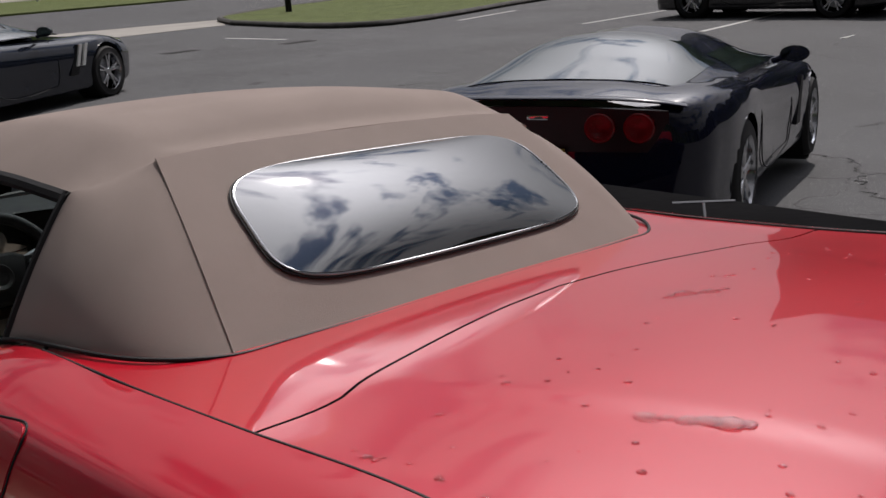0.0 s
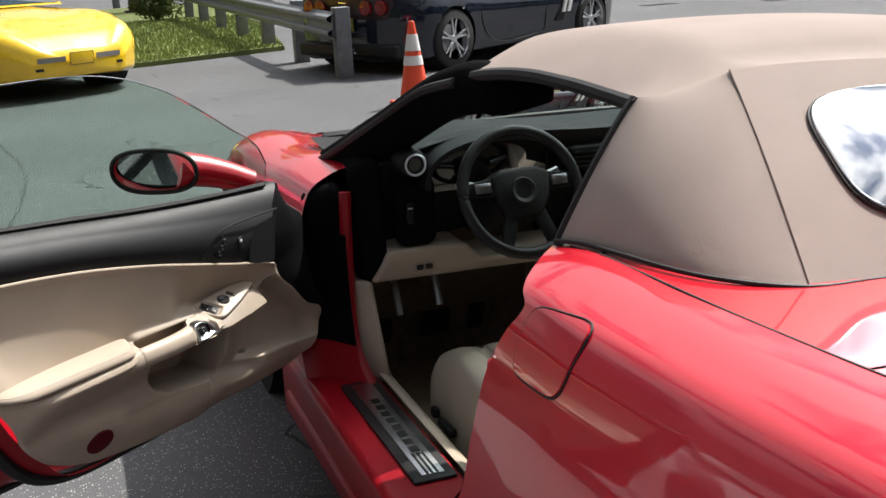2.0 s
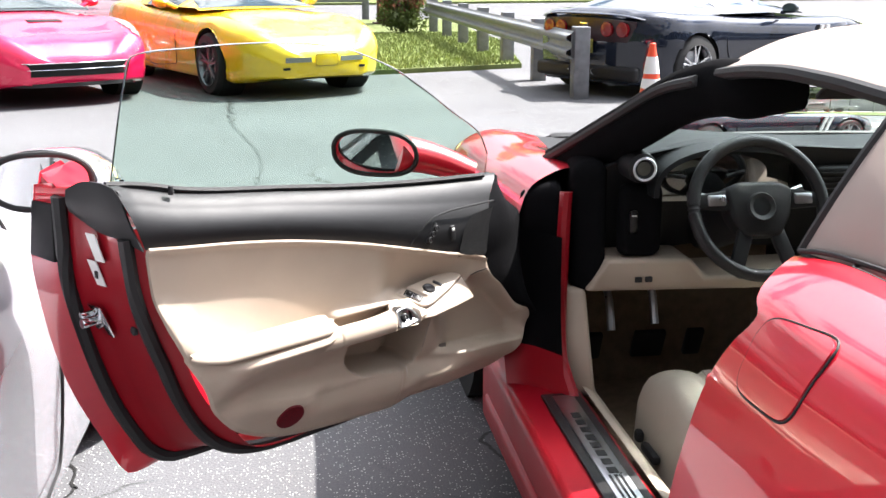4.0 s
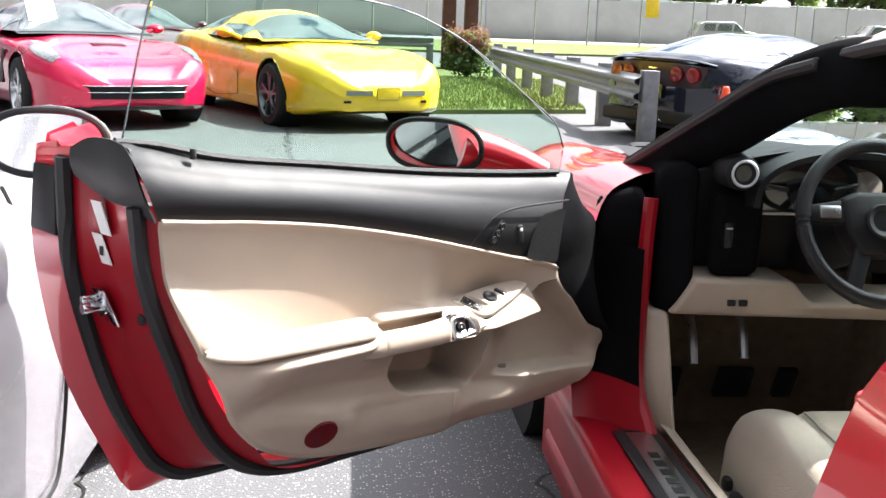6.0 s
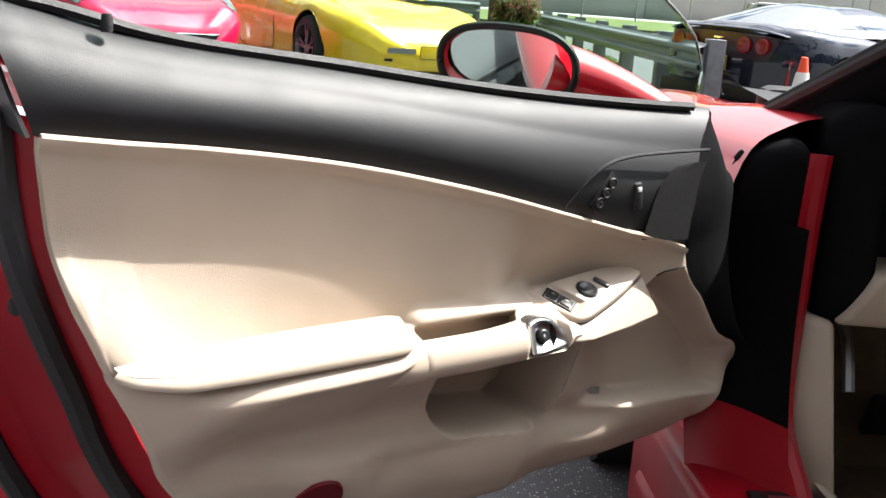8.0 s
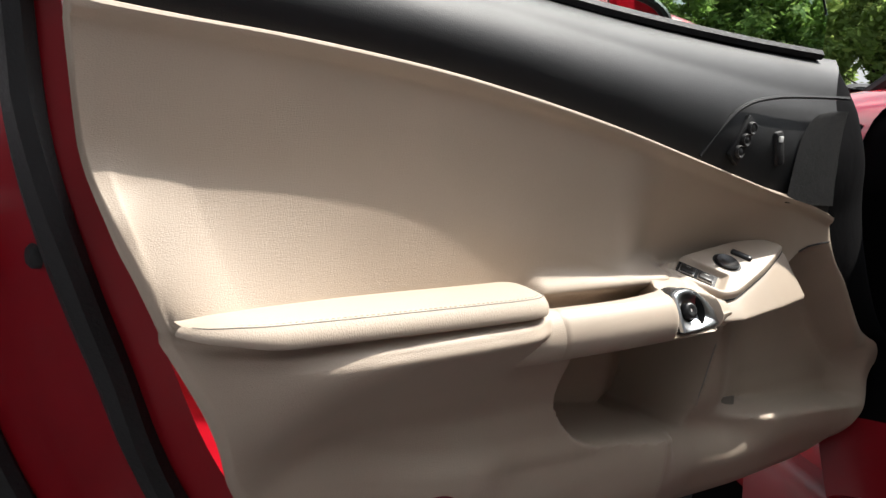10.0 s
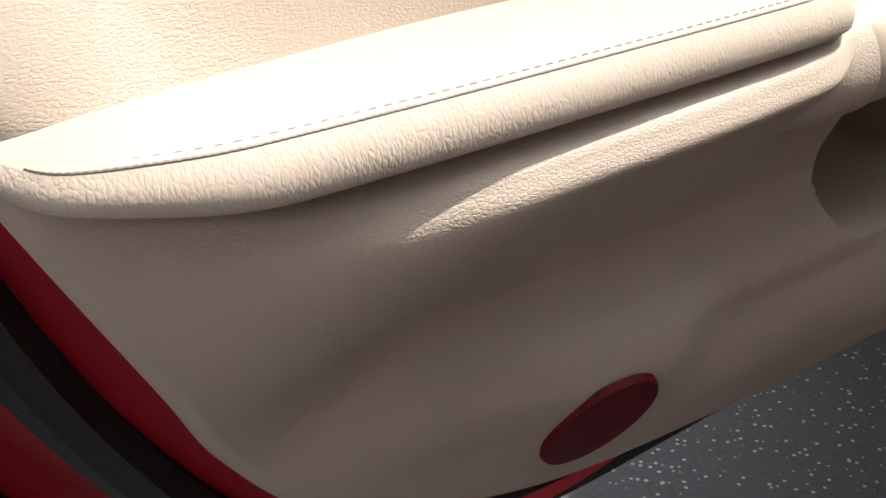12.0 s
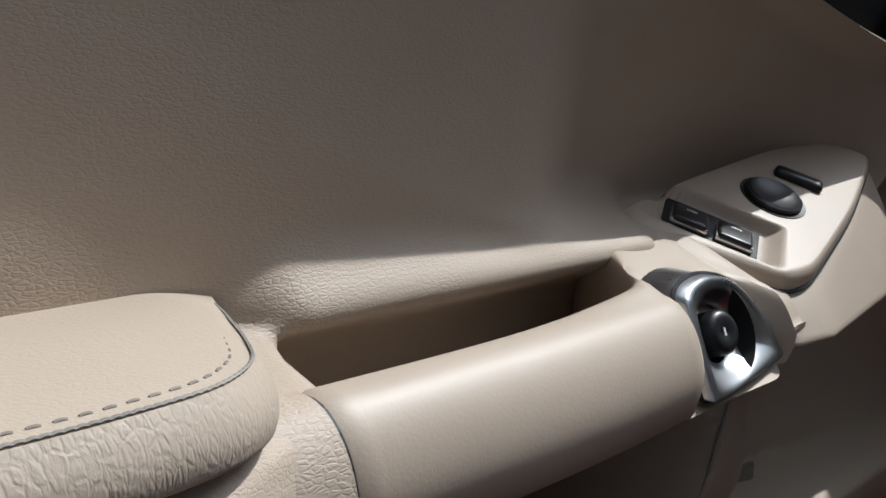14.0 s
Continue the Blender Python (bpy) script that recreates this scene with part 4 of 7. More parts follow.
part("waist_joint", tube([(-0.7425, y, waist_z(y) - 0.001) for y in (0.318, 0.30, 0.2, 0.0, -0.2, -0.5, -0.8)], 0.0024, 6, 40), BLACK, hero, "dark panel joint")
part("waist_joint", tube([lean(0.7425, y, waist_z(y) - 0.004) for y in (0.40, 0.33, 0.2, 0.0, -0.2, -0.5, -0.8)], 0.0035, 6, 40), BLACK, hero, "dark panel joint")
part("panel_notch", tube([(-0.722, 0.326, 0.950), (-0.738, 0.322, 0.9455), (-0.7425, 0.312, 0.945)], 0.0028, 6, 8), BLACK, hero)
part("rear_fascia", grid(lambda a, b: lean(-0.64 + 1.28 * a, -1.12 - 0.10 * math.sin(math.pi * a) ** 0.6 * (0.7 + 0.5 * math.sin(math.pi * b)), 0.86 - 0.68 * b), 30, 20), RED, hero, "red tail panel", 60)
for x in (-0.46, -0.27, 0.27, 0.46):
    part("tail_light", turned(lathe([(0, 0.012), (0.05, 0.008), (0.07, 0.0), (0.072, -0.02)], 24, "y"), Matrix.Translation(lean(x, -1.225, 0.70)) @ pose(0, 0, 0, 0, 0, 180)), LENSRED, hero, "round red tail light")
# fuel flap: a slightly proud panel inside a dark joint, lying on the quarter
sec_fx = curve([0.0, 0.007, 0.021, 0.036, 0.064, 0.100, 0.148, 0.23, 0.34], [0.0, 0.22, 0.44, 0.60, 0.71, 0.79, 0.86, 0.93, 0.98])
flap_c = [(0.274, 0.904), (0.112, 0.922), (0.136, 0.818), (0.282, 0.808)]


def flap_at(a, b, out):
    """Rounded four-cornered patch; b from the middle to the rim."""
    t = 2 * math.pi * a
    c, d = math.cos(t), math.sin(t)
    k = b / (abs(c) ** 5 + abs(d) ** 5) ** 0.2
    p, q = 0.5 + 0.5 * c * k, 0.5 + 0.5 * d * k
    y = (flap_c[0][0] * (1 - p) + flap_c[1][0] * p) * (1 - q) + (flap_c[3][0] * (1 - p) + flap_c[2][0] * p) * q
    z = (flap_c[0][1] * (1 - p) + flap_c[1][1] * p) * (1 - q) + (flap_c[3][1] * (1 - p) + flap_c[2][1] * p) * q
    dz = z - waist_z(y)
    s = on_quarter(sec_fx(-dz), dz, y)
    return s + Vector((-0.80, 0, 0.60)) * out


bm = grid(lambda a, b: flap_at(a, min(b * 1.06, 1.0), 0.0035 - 0.004 * max(0.0, b * 1.06 - 1.0) / 0.06), 64, 16, True)
bmesh.ops.remove_doubles(bm, verts=bm.verts, dist=1e-5)
part("fuel_flap", bm, RED, hero, "red fuel filler flap", 60)
part("flap_joint", tube([flap_at(i / 64, 1.025, 0.0006) for i in range(65)], 0.0018, 6, 130), BLACK, hero)

# soft top
def top_half(y):
    return 0.462 + 0.133 * smooth01((y - 0.395) / 0.07)


side_z = curve([0.40, 0.47, 0.6, 0.8, 1.0, 1.22], [1.188, 1.150, 1.158, 1.160, 1.148, 1.118])
crown = curve([0.40, 0.5, 0.7, 0.95, 1.22], [0.020, 0.092, 0.103, 0.097, 0.088])


def roof(a, b):
    y = 1.14 - 0.735 * b
    e = 2 * a - 1
    x = e * top_half(y)
    z = side_z(y) + crown(y) * (1 - (0.22 * (abs(e) / 0.74) ** 2 if abs(e) < 0.74 else 0.22 + 0.78 * ((abs(e) - 0.74) / 0.26) ** 1.25))
    return lean(x, y, z)


top = part("soft_top", grid(roof, 48, 50), CANVAS, hero, "raised tan canvas soft top", 60, 0.018)
rear_half = lambda x, b: 0.462 + (0.10 if x < 0 else 0.055) * b
rearp = lambda a, b: lean((2 * a - 1) * rear_half(a - 0.5, b), 0.405 - 0.328 * b - 0.012 * math.sin(math.pi * b) * 0 - 0.03 * (1 - (2 * a - 1) ** 2) * b, 1.196 - 0.250 * b + 0.012 * (1 - (2 * a - 1) ** 4) + 0.010 * math.sin(math.pi * b))
part("rear_panel", grid(lambda a, b: rearp(a, b * 1.02), 48, 26), CANVAS, top, "tan canvas round the rear window", 60)
for sx in (-1, 1):
    def sail(a, b):
        p = Vector((-0.590, 0.470, 1.150)).lerp(Vector((-0.462, 0.405, 1.196)), a)
        q = path3([(-0.736, 0.463, 0.929), (-0.722, 0.28, 0.944), (-0.670, 0.155, 0.946), (-0.562, 0.077, 0.946)])(a)
        edge, top_e = rearp(0.0, b), roof(0.0, (1.14 - 0.470 + 0.065 * a) / 0.735)
        r = p.lerp(q, b) + Vector((-0.024, -0.018, 0.008)) * math.sin(math.pi * b) ** 0.8 * math.sin(math.pi * min(1, a + 0.12))
        r += (edge - p.lerp(q, b)) * a ** 4 + (top_e - p) * (1 - b) ** 6 * (1 - a ** 4)
        return r if sx < 0 else lean(-r.x - 0.045 * b, r.y, r.z)
    part("side_panel", grid(sail, 20, 30), CANVAS, top, "tan canvas side panel", 60)
    sd = [sail(1.0, i / 10) + Vector((sx * 0.001, -0.001, 0.001)) for i in range(11)]
    part("top_seam", tube(sd, 0.0018, 6, 30), CANVAS, top)
    part("window_edge", tube([sail(0.0, i / 10) + Vector((0, 0.004, 0)) for i in range(11)], 0.007, 6, 30), BLACK, top, "black rubber edge")
    part("roof_edge", tube([roof(0.0 if sx < 0 else 1.0, b) - Vector((0, 0, 0.012)) for b in (0, 0.2, 0.4, 0.6, 0.8, 0.92)], 0.013, 8, 30), BLACK, top, "black rubber roof seal")
# thin black bar stands in for the shadow line under the canvas
foot = [(-0.740, 0.466, 0.930), (-0.738, 0.40, 0.944), (-0.726, 0.28, 0.954), (-0.674, 0.150, 0.953), (-0.572, 0.072, 0.951), (-0.47, 0.062, 0.953), (-0.3, 0.050, 0.956), (0, 0.041, 0.960), (0.3, 0.050, 0.956), (0.44, 0.062, 0.953), (0.527, 0.072, 0.951), (0.630, 0.150, 0.953), (0.681, 0.28, 0.954), (0.703, 0.42, 0.952)]
part("foot_shade", tube([lean(*p) for p in foot], 0.0038, 8, 90), BLACK, top, "thin black line painting the shadow at the foot of the top")
# rear window on the sloping panel
def on_rear(x, s, up=0.0):
    w = rear_half(x, s)
    return rearp(0.5 + x / (2 * w), s) + Vector((0, -0.588, 0.809)) * (up + 0.004)


wn_out = []
for i in range(64):
    t = i * 2 * math.pi / 64
    cx, sy = math.copysign(abs(math.cos(t)) ** 0.36, math.cos(t)), math.copysign(abs(math.sin(t)) ** 0.48, math.sin(t))
    wn_out.append((-0.008 + 0.398 * cx + (0.012 * sy) * cx, 0.505 + 0.315 * sy))


def glass_sheet(a, b):
    t = a * 2 * math.pi
    cx, sy = math.copysign(abs(math.cos(t)) ** 0.36, math.cos(t)), math.copysign(abs(math.sin(t)) ** 0.48, math.sin(t))
    return on_rear(-0.008 + 0.398 * cx * b + 0.012 * sy * cx * b, 0.505 + 0.315 * sy * b, 0.003 + 0.030 * (1 - (cx * b) ** 2) * max(0.0, 1 - (sy * b) ** 2) ** 0.5)


bm = grid(glass_sheet, 64, 10, True)
bmesh.ops.remove_doubles(bm, verts=bm.verts, dist=1e-4)
part("rear_window", bm, DARKGLASS, top, "rear window glass reflecting the cloudy sky", 60)
part("window_bead", tube([on_rear(x, s, 0.003) for x, s in wn_out + wn_out[:1]], 0.0028, 8, 128), SATIN, top, "thin bright bead round the rear window")
part("window_gasket", tube([on_rear(x * 1.012, 0.505 + (s - 0.505) * 1.03, 0.0) for x, s in wn_out + wn_out[:1]], 0.0022, 8, 128), BLACK, top, "black rubber gasket")

# windscreen frame and glass
for sx in (-1, 1):
    pl = [(-0.74, 1.90, 0.785), (-0.715, 1.70, 0.862), (-0.660, 1.50, 0.957), (-0.606, 1.32, 1.045), (-0.580, 1.18, 1.078), (-0.565, 1.09, 1.084), (-0.47, 1.085, 1.10)]
    pl = [Vector((p[0] + 0.012, p[1], p[2])) if sx < 0 else lean(-p[0] - 0.012, p[1], p[2]) for p in pl]
    part("windscreen_pillar", tube(pl, lambda t: 0.048 - 0.002 * t, 16, 40, 1.25), MATTBLACK, hero, "black trimmed windscreen pillar")
    part("pillar_edge", tube([p + Vector((sx * 0.050, 0.02, 0.012)) for p in pl[:5]], 0.012, 8, 30), BLACK, hero, "black pillar weatherstrip")
part("header_rail", tube([lean(x, 1.12, 1.105 + 0.055 * (1 - (x / 0.6) ** 2)) for x in (-0.58, -0.4, -0.2, 0, 0.2, 0.4, 0.58)], 0.030, 10, 30, 0.7), TRIM, hero, "black windscreen header")
part("windscreen", grid(lambda a, b: lean((2 * a - 1) * (0.70 - 0.12 * b), 1.97 + 0.10 * (1 - (2 * a - 1) ** 2) - 0.85 * b, 0.845 + 0.03 * (1 - (2 * a - 1) ** 2) + 0.235 * b + 0.045 * math.sin(math.pi * b)), 20, 14), GLASS, hero, "clear windscreen", 60)
part("top_latch", tube([(-0.50, 1.13, 1.135), (-0.485, 1.10, 1.105), (-0.44, 1.09, 1.098), (-0.40, 1.10, 1.115)], 0.008, 8, 14), BLACK, hero, "black roof latch handle")
part("sun_visor", block((0.36, 0.012, 0.12), (-0.22, 1.08, 1.095), 0.005, 2, pose(0, 0, 0, 55, 0, 0)), DARKP, hero, "dark sun visor")
part("rear_view_mirror", block((0.21, 0.03, 0.06), (0.02, 1.30, 1.09), 0.012, 3), DARKP, hero, "dark rear-view mirror")

# bonnet and front wings: one skin, from rocker over the top to the other rocker
wing_z = curve([1.62, 1.9, 2.2, 2.45, 2.65, 2.9, 3.15, 3.40], [0.845, 0.835, 0.812, 0.808, 0.79, 0.725, 0.63, 0.46])
mid_z = curve([1.62, 2.0, 2.2, 2.6, 3.0, 3.25, 3.40], [0.86, 0.862, 0.85, 0.80, 0.70, 0.60, 0.48])
front_x = curve([1.62, 2.0, 2.45, 2.9, 3.2, 3.40], [0.905, 0.915, 0.925, 0.88, 0.75, 0.52])


def front(a, b):
    y = 1.62 + 1.78 * b
    e = 2 * a - 1
    w, zf, zm = front_x(y), wing_z(y), mid_z(y)
    sec = [(0.0, zm), (0.30, zm - 0.004), (0.50, zm - 0.016), (0.62, min(zm, zf) - 0.022), (0.72, zf - 0.008), (0.82, zf), (0.90, zf - 0.018), (0.965, zf - 0.075), (1.0, zf * 0.62 + 0.06), (0.985, 0.33), (0.95, 0.19), (0.90, 0.15)]
    k = abs(e) * (len(sec) - 1)
    i = min(int(k), len(sec) - 2)
    s = k - i
    p = [sec[min(max(i + j, 0), len(sec) - 1)] for j in (-1, 0, 1, 2)]
    x, z = (0.5 * (2 * p[1][c] + (p[2][c] - p[0][c]) * s + (2 * p[0][c] - 5 * p[1][c] + 4 * p[2][c] - p[3][c]) * s * s
                   + (3 * p[1][c] - p[0][c] - 3 * p[2][c] + p[3][c]) * s ** 3) for c in (0, 1))
    return lean(math.copysign(x * w, e), y, z)


part("front_body", arch_cut(grid(front, 110, 60), WHEELS_Y[1:]), RED, hero, "red bonnet and front wings", 50)
for sx in (-1, 1):
    part("bonnet_joint", tube([lean(sx * front_x(y) * (0.60 + 0.02 * (y - 1.7)), y, min(mid_z(y), wing_z(y)) - 0.019) for y in (1.75, 2.0, 2.2, 2.4, 2.6, 2.8)], 0.004, 6, 30), BLACK, hero)
part("cowl", grid(lambda a, b: lean(-0.74 + 1.48 * a, 1.90 + 0.18 * b, 0.838 + 0.012 * b), 8, 4), DARKP, hero, "black cowl under the windscreen")

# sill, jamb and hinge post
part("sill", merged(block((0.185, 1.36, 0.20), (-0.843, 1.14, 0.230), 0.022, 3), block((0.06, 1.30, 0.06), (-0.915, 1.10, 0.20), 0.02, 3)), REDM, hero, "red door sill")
plate = part("sill_plate", block((0.094, 0.56, 0.008), (-0.817, 1.16, 0.334), 0.003), DARKP, hero, "black sill plate with a brushed metal inlay")
part("metal_inlay", block((0.050, 0.52, 0.004), (-0.816, 1.16, 0.3385), 0.001), SATIN, plate, "brushed metal inlay")
for k in range(8):
    part("letter_bar", block((0.020, 0.026, 0.001), (-0.816, 1.30 - 0.040 * k, 0.3410), 0.0), DARKP, plate)
for k in range(3):
    part("end_stripe", block((0.005, 0.10, 0.001), (-0.828 + 0.011 * k, 0.95, 0.3410), 0.0), DARKP, plate)
part("sill_trim", grid(lambda a, b: Vector((-0.752 + 0.090 * a, 0.60 + 1.16 * b, 0.335 - 0.12 * a * a + 0.10 * smooth01((b - 0.82) / 0.18) * (1 - a * 0.5))), 8, 30), TANP, hero, "tan carpeted sill trim", 60)
part("right_sill", block((0.20, 1.36, 0.13), (0.835, 1.20, 0.10), 0.022, 3), REDM, hero)
part("right_door", grid(lambda a, b: lean(0.905 + 0.02 * math.sin(math.pi * b) - 0.12 * smooth01((b - 0.85) / 0.15), 0.26 + 1.37 * a, 0.20 + 0.72 * b), 10, 16), RED, hero, "closed red passenger door", 60)
part("hinge_post", prism([(-0.905, 1.64, 0.52), (-0.80, 1.53, 0.52), (-0.80, 1.54, 0.82), (-0.88, 1.64, 0.79)], [(-0.80, 1.95, 0.55), (-0.74, 1.80, 0.55), (-0.74, 1.80, 0.82), (-0.80, 1.95, 0.79)], 0.03, 4), MATTBLACK, hero, "black hinge post")
def foot_at(a, b):
    return Vector((-0.925 + 0.118 * a, 1.62 - 0.12 * a + 0.03 * math.sin(math.pi * a) - 0.10 * (1 - b) ** 3, 0.30 + 0.40 * b))


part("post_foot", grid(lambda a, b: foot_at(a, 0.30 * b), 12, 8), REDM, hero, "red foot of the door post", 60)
# same surface above the red foot, in matt black
part("post_upper", grid(lambda a, b: foot_at(a, 0.30 + 0.70 * b), 12, 10), MATTBLACK, hero, "matt black upper part of the door post", 60)
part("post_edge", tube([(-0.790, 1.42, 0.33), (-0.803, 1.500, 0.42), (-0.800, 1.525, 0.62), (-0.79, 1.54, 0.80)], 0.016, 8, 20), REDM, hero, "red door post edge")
part("dash_side", prism([(-0.775, 1.535, 0.555), (-0.775, 1.55, 0.86), (-0.70, 1.50, 0.88), (-0.70, 1.49, 0.56)], [(-0.72, 1.9, 0.555), (-0.72, 1.9, 0.87), (-0.66, 1.9, 0.88), (-0.66, 1.9, 0.56)], 0.03, 4), MATTBLACK, hero, "black dash end panel")
part("kick_panel", prism([(-0.790, 1.50, 0.31), (-0.792, 1.54, 0.568), (-0.742, 1.515, 0.568), (-0.722, 1.46, 0.31)], [(-0.72, 1.95, 0.25), (-0.72, 1.95, 0.555), (-0.66, 1.95, 0.555), (-0.66, 1.95, 0.2)], 0.015, 3), TANP, hero, "tan kick panel")


def jamb(a, b):
    z = 0.16 + 0.725 * b
    return Vector((-0.905 + 0.19 * a - 0.01 * math.sin(3 * b) * (1 - a) + 0.035 * b * (1 - a), jamb_y(z) - 0.05 * a + 0.001, z))


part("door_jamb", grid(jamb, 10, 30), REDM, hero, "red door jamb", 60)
part("jamb_seal", tube([jamb(0.65, i / 12) + Vector((0, 0.012, 0)) for i in range(13)], 0.016, 8, 40), BLACK, hero, "black door seal")
part("striker_ledge", block((0.020, 0.05, 0.03), (-0.886, 0.372, 0.774), 0.010, 3), RED, hero)

# cabin
part("floor_carpet", grid(lambda a, b: Vector((-0.68 + 1.36 * a, 0.40 + 1.75 * b, 0.175 + 0.02 * math.sin(5 * b) * 0.3 + 0.30 * smooth01((b - 0.9) / 0.1))), 10, 30), CARPET, hero, "tan carpeted floor", 60)
part("tunnel", block((0.26, 1.5, 0.36), (0.0, 1.25, 0.30), 0.05, 4), CARPET, hero, "tan centre tunnel")
part("firewall", block((1.40, 0.06, 0.75), (0, 2.10, 0.48), 0.02), BLACK, hero)
part("bulkhead", block((1.36, 0.05, 0.75), (0, 0.42, 0.55), 0.02), CARPET, hero, "carpeted bulkhead")
part("cabin_wall", block((0.04, 1.5, 0.60), (0.70, 1.20, 0.55), 0.01), DARKP, hero)


def seat(cx):
    s = new("seat")
    s.parent = hero

    def cushion(a, b):
        e, f = 2 * a - 1, 2 * b - 1
        bol = 0.038 * smooth01((abs(e) - 0.5) / 0.2) * (1 - 0.8 * smooth01((f - 0.45) / 0.4)) - 0.010 * math.exp(-((abs(e) - 0.46) / 0.045) ** 2) - 0.007 * math.exp(-((f - 0.58) / 0.04) ** 2) * (abs(e) < 0.46)
        k = max(0.0, (1 - abs(e) ** 14) * (1 - abs(f) ** 14)) ** 0.30
        return Vector((cx + 0.262 * e, 1.07 + 0.315 * f + 0.02 * (1 - e * e) * f, 0.215 + (0.170 + 0.035 * b + bol) * k))
    part("seat_cushion", grid(cushion, 60, 60), SEAT, s, "cream leather seat cushion", 60)

    def back(a, b):
        e = 2 * a - 1
        return Vector((cx + (0.245 - 0.06 * b * b) * e, 0.80 - 0.26 * b + 0.05 * smooth01((abs(e) - 0.5) / 0.4), 0.42 + 0.55 * b - 0.05 * e * e * b))
    part("backrest", grid(back, 30, 30), SEAT, s, "cream leather backrest", 60, 0.06)
    for e in (-0.42, 0.42):
        part("seat_seam", tube([cushion(0.5 + e / 2, t) + Vector((0, 0, 0.003)) for t in (0.05, 0.3, 0.55, 0.8, 0.92)], 0.003, 6, 24), THREADG, s)
    part("seat_rail", block((0.03, 0.5, 0.05), (cx - 0.22, 1.08, 0.21), 0.01), DARKP, s)
    part("seat_switch", merged(block((0.02, 0.09, 0.022), (cx - 0.272, 1.22, 0.275), 0.008), block((0.02, 0.03, 0.03), (cx - 0.272, 1.30, 0.282), 0.01)), BLACK, s, "black seat adjuster")


SEAT = leather("cream leather", (0.43, 0.38, 0.31), 0.0004, 240, 0.45)
seat(-0.395)
seat(0.395)
# dashboard
dash_top = curve([-0.75, -0.66, -0.55, -0.42, -0.28, -0.1, 0.4, 0.7], [0.845, 0.875, 0.900, 0.915, 0.905, 0.893, 0.885, 0.86])
part("dashboard", grid(lambda a, b: Vector((-0.72 + 1.40 * a, *(lambda z, k: (1.52 + 0.42 * max(0, k - 0.55) / 0.45 + (0.10 * (0.55 - k) / 0.55 if k < 0.55 else 0), z))(
    dash_top(-0.72 + 1.40 * a) - (0.27 * (0.5 - b) / 0.5 if b < 0.5 else 0.03 * (b - 0.5) * 2), b))), 60, 30), TRIM, hero, "black grained dashboard", 60)
part("cluster_hood", grid(lambda a, b: Vector((-0.41 + 0.20 * math.cos(math.pi * a), 1.44 + 0.14 * b, 0.80 + 0.115 * math.sin(math.pi * a) ** 0.7)), 30, 6), TRIM, hero, "black instrument hood", 60, 0.012)
part("instrument_panel", block((0.34, 0.01, 0.12), (-0.41, 1.54, 0.83), 0.004), DARKGLASS, hero, "dark instrument glass")
part("knee_panel", prism([(-0.745, 1.50, 0.565), (-0.70, 1.485, 0.645), (-0.50, 1.47, 0.645), (-0.46, 1.47, 0.60), (-0.2, 1.47, 0.60), (-0.2, 1.50, 0.555)],
                         [(-0.745, 1.75, 0.545), (-0.70, 1.62, 0.645), (-0.50, 1.62, 0.645), (-0.46, 1.62, 0.61), (-0.2, 1.62, 0.61), (-0.2, 1.75, 0.545)], 0.012, 3), TANP, hero, "tan knee panel")
for x in (-0.625, -0.600):
    part("knee_button", block((0.017, 0.008, 0.013), (x, 1.478, 0.597), 0.002), BLACK, hero)
part("vent_pod", turned(lathe([(0.020, 0.0), (0.030, 0.006), (0.036, 0.0), (0.046, -0.004), (0.050, -0.03), (0.050, -0.10)], 32, "y"), Matrix.Translation((-0.634, 1.45, 0.867)) @ Matrix.Diagonal((0.74, 1, 0.74, 1)) @ pose(0, 0, 0, 0, 0, 180)), DARKP, hero, "round black gauge pod")
part("pod_ring", turned(lathe([(0.030, 0.004), (0.034, 0.008), (0.038, 0.004), (0.036, 0.0)], 32, "y"), Matrix.Translation((-0.634, 1.446, 0.867)) @ Matrix.Diagonal((0.74, 1, 0.74, 1)) @ pose(0, 0, 0, 0, 0, 180)), material("bright matt ring", (0.72, 0.73, 0.75), 0.45, 0.4, var=0.05), hero, "bright ring")
part("pod_face", turned(lathe([(0, 0.0), (0.023, 0.0)], 24, "y"), Matrix.Translation((-0.634, 1.449, 0.867))), DARKGLASS, hero)
part("light_switch_panel", block((0.105, 0.05, 0.175), (-0.618, 1.515, 0.735), 0.024, 5), MATTBLACK, hero, "black light switch panel")
part("switch_slot", block((0.020, 0.008, 0.055), (-0.640, 1.489, 0.735), 0.006), KEYBLACK, hero)
part("slot_mark", block((0.012, 0.004, 0.003), (-0.640, 1.4845, 0.750)), WHITE, hero)
part("column_stalk", tube([(-0.48, 1.40, 0.80), (-0.545, 1.40, 0.815)], 0.010, 8, 6), SATIN, hero)
part("column_stalk", tube([(-0.34, 1.40, 0.80), (-0.275, 1.40, 0.822)], 0.010, 8, 6), SATIN, hero)
part("centre_vent", block((0.14, 0.03, 0.07), (-0.11, 1.53, 0.815), 0.012, 3), DARKP, hero, "black centre air vent")
for k in range(4):
    part("vent_slat", block((0.12, 0.012, 0.004), (-0.11, 1.513, 0.795 + 0.013 * k)), BLACK, hero)
part("centre_console", block((0.24, 0.34, 0.34), (0.0, 1.66, 0.62), 0.03, 3), DARKP, hero, "black centre console")
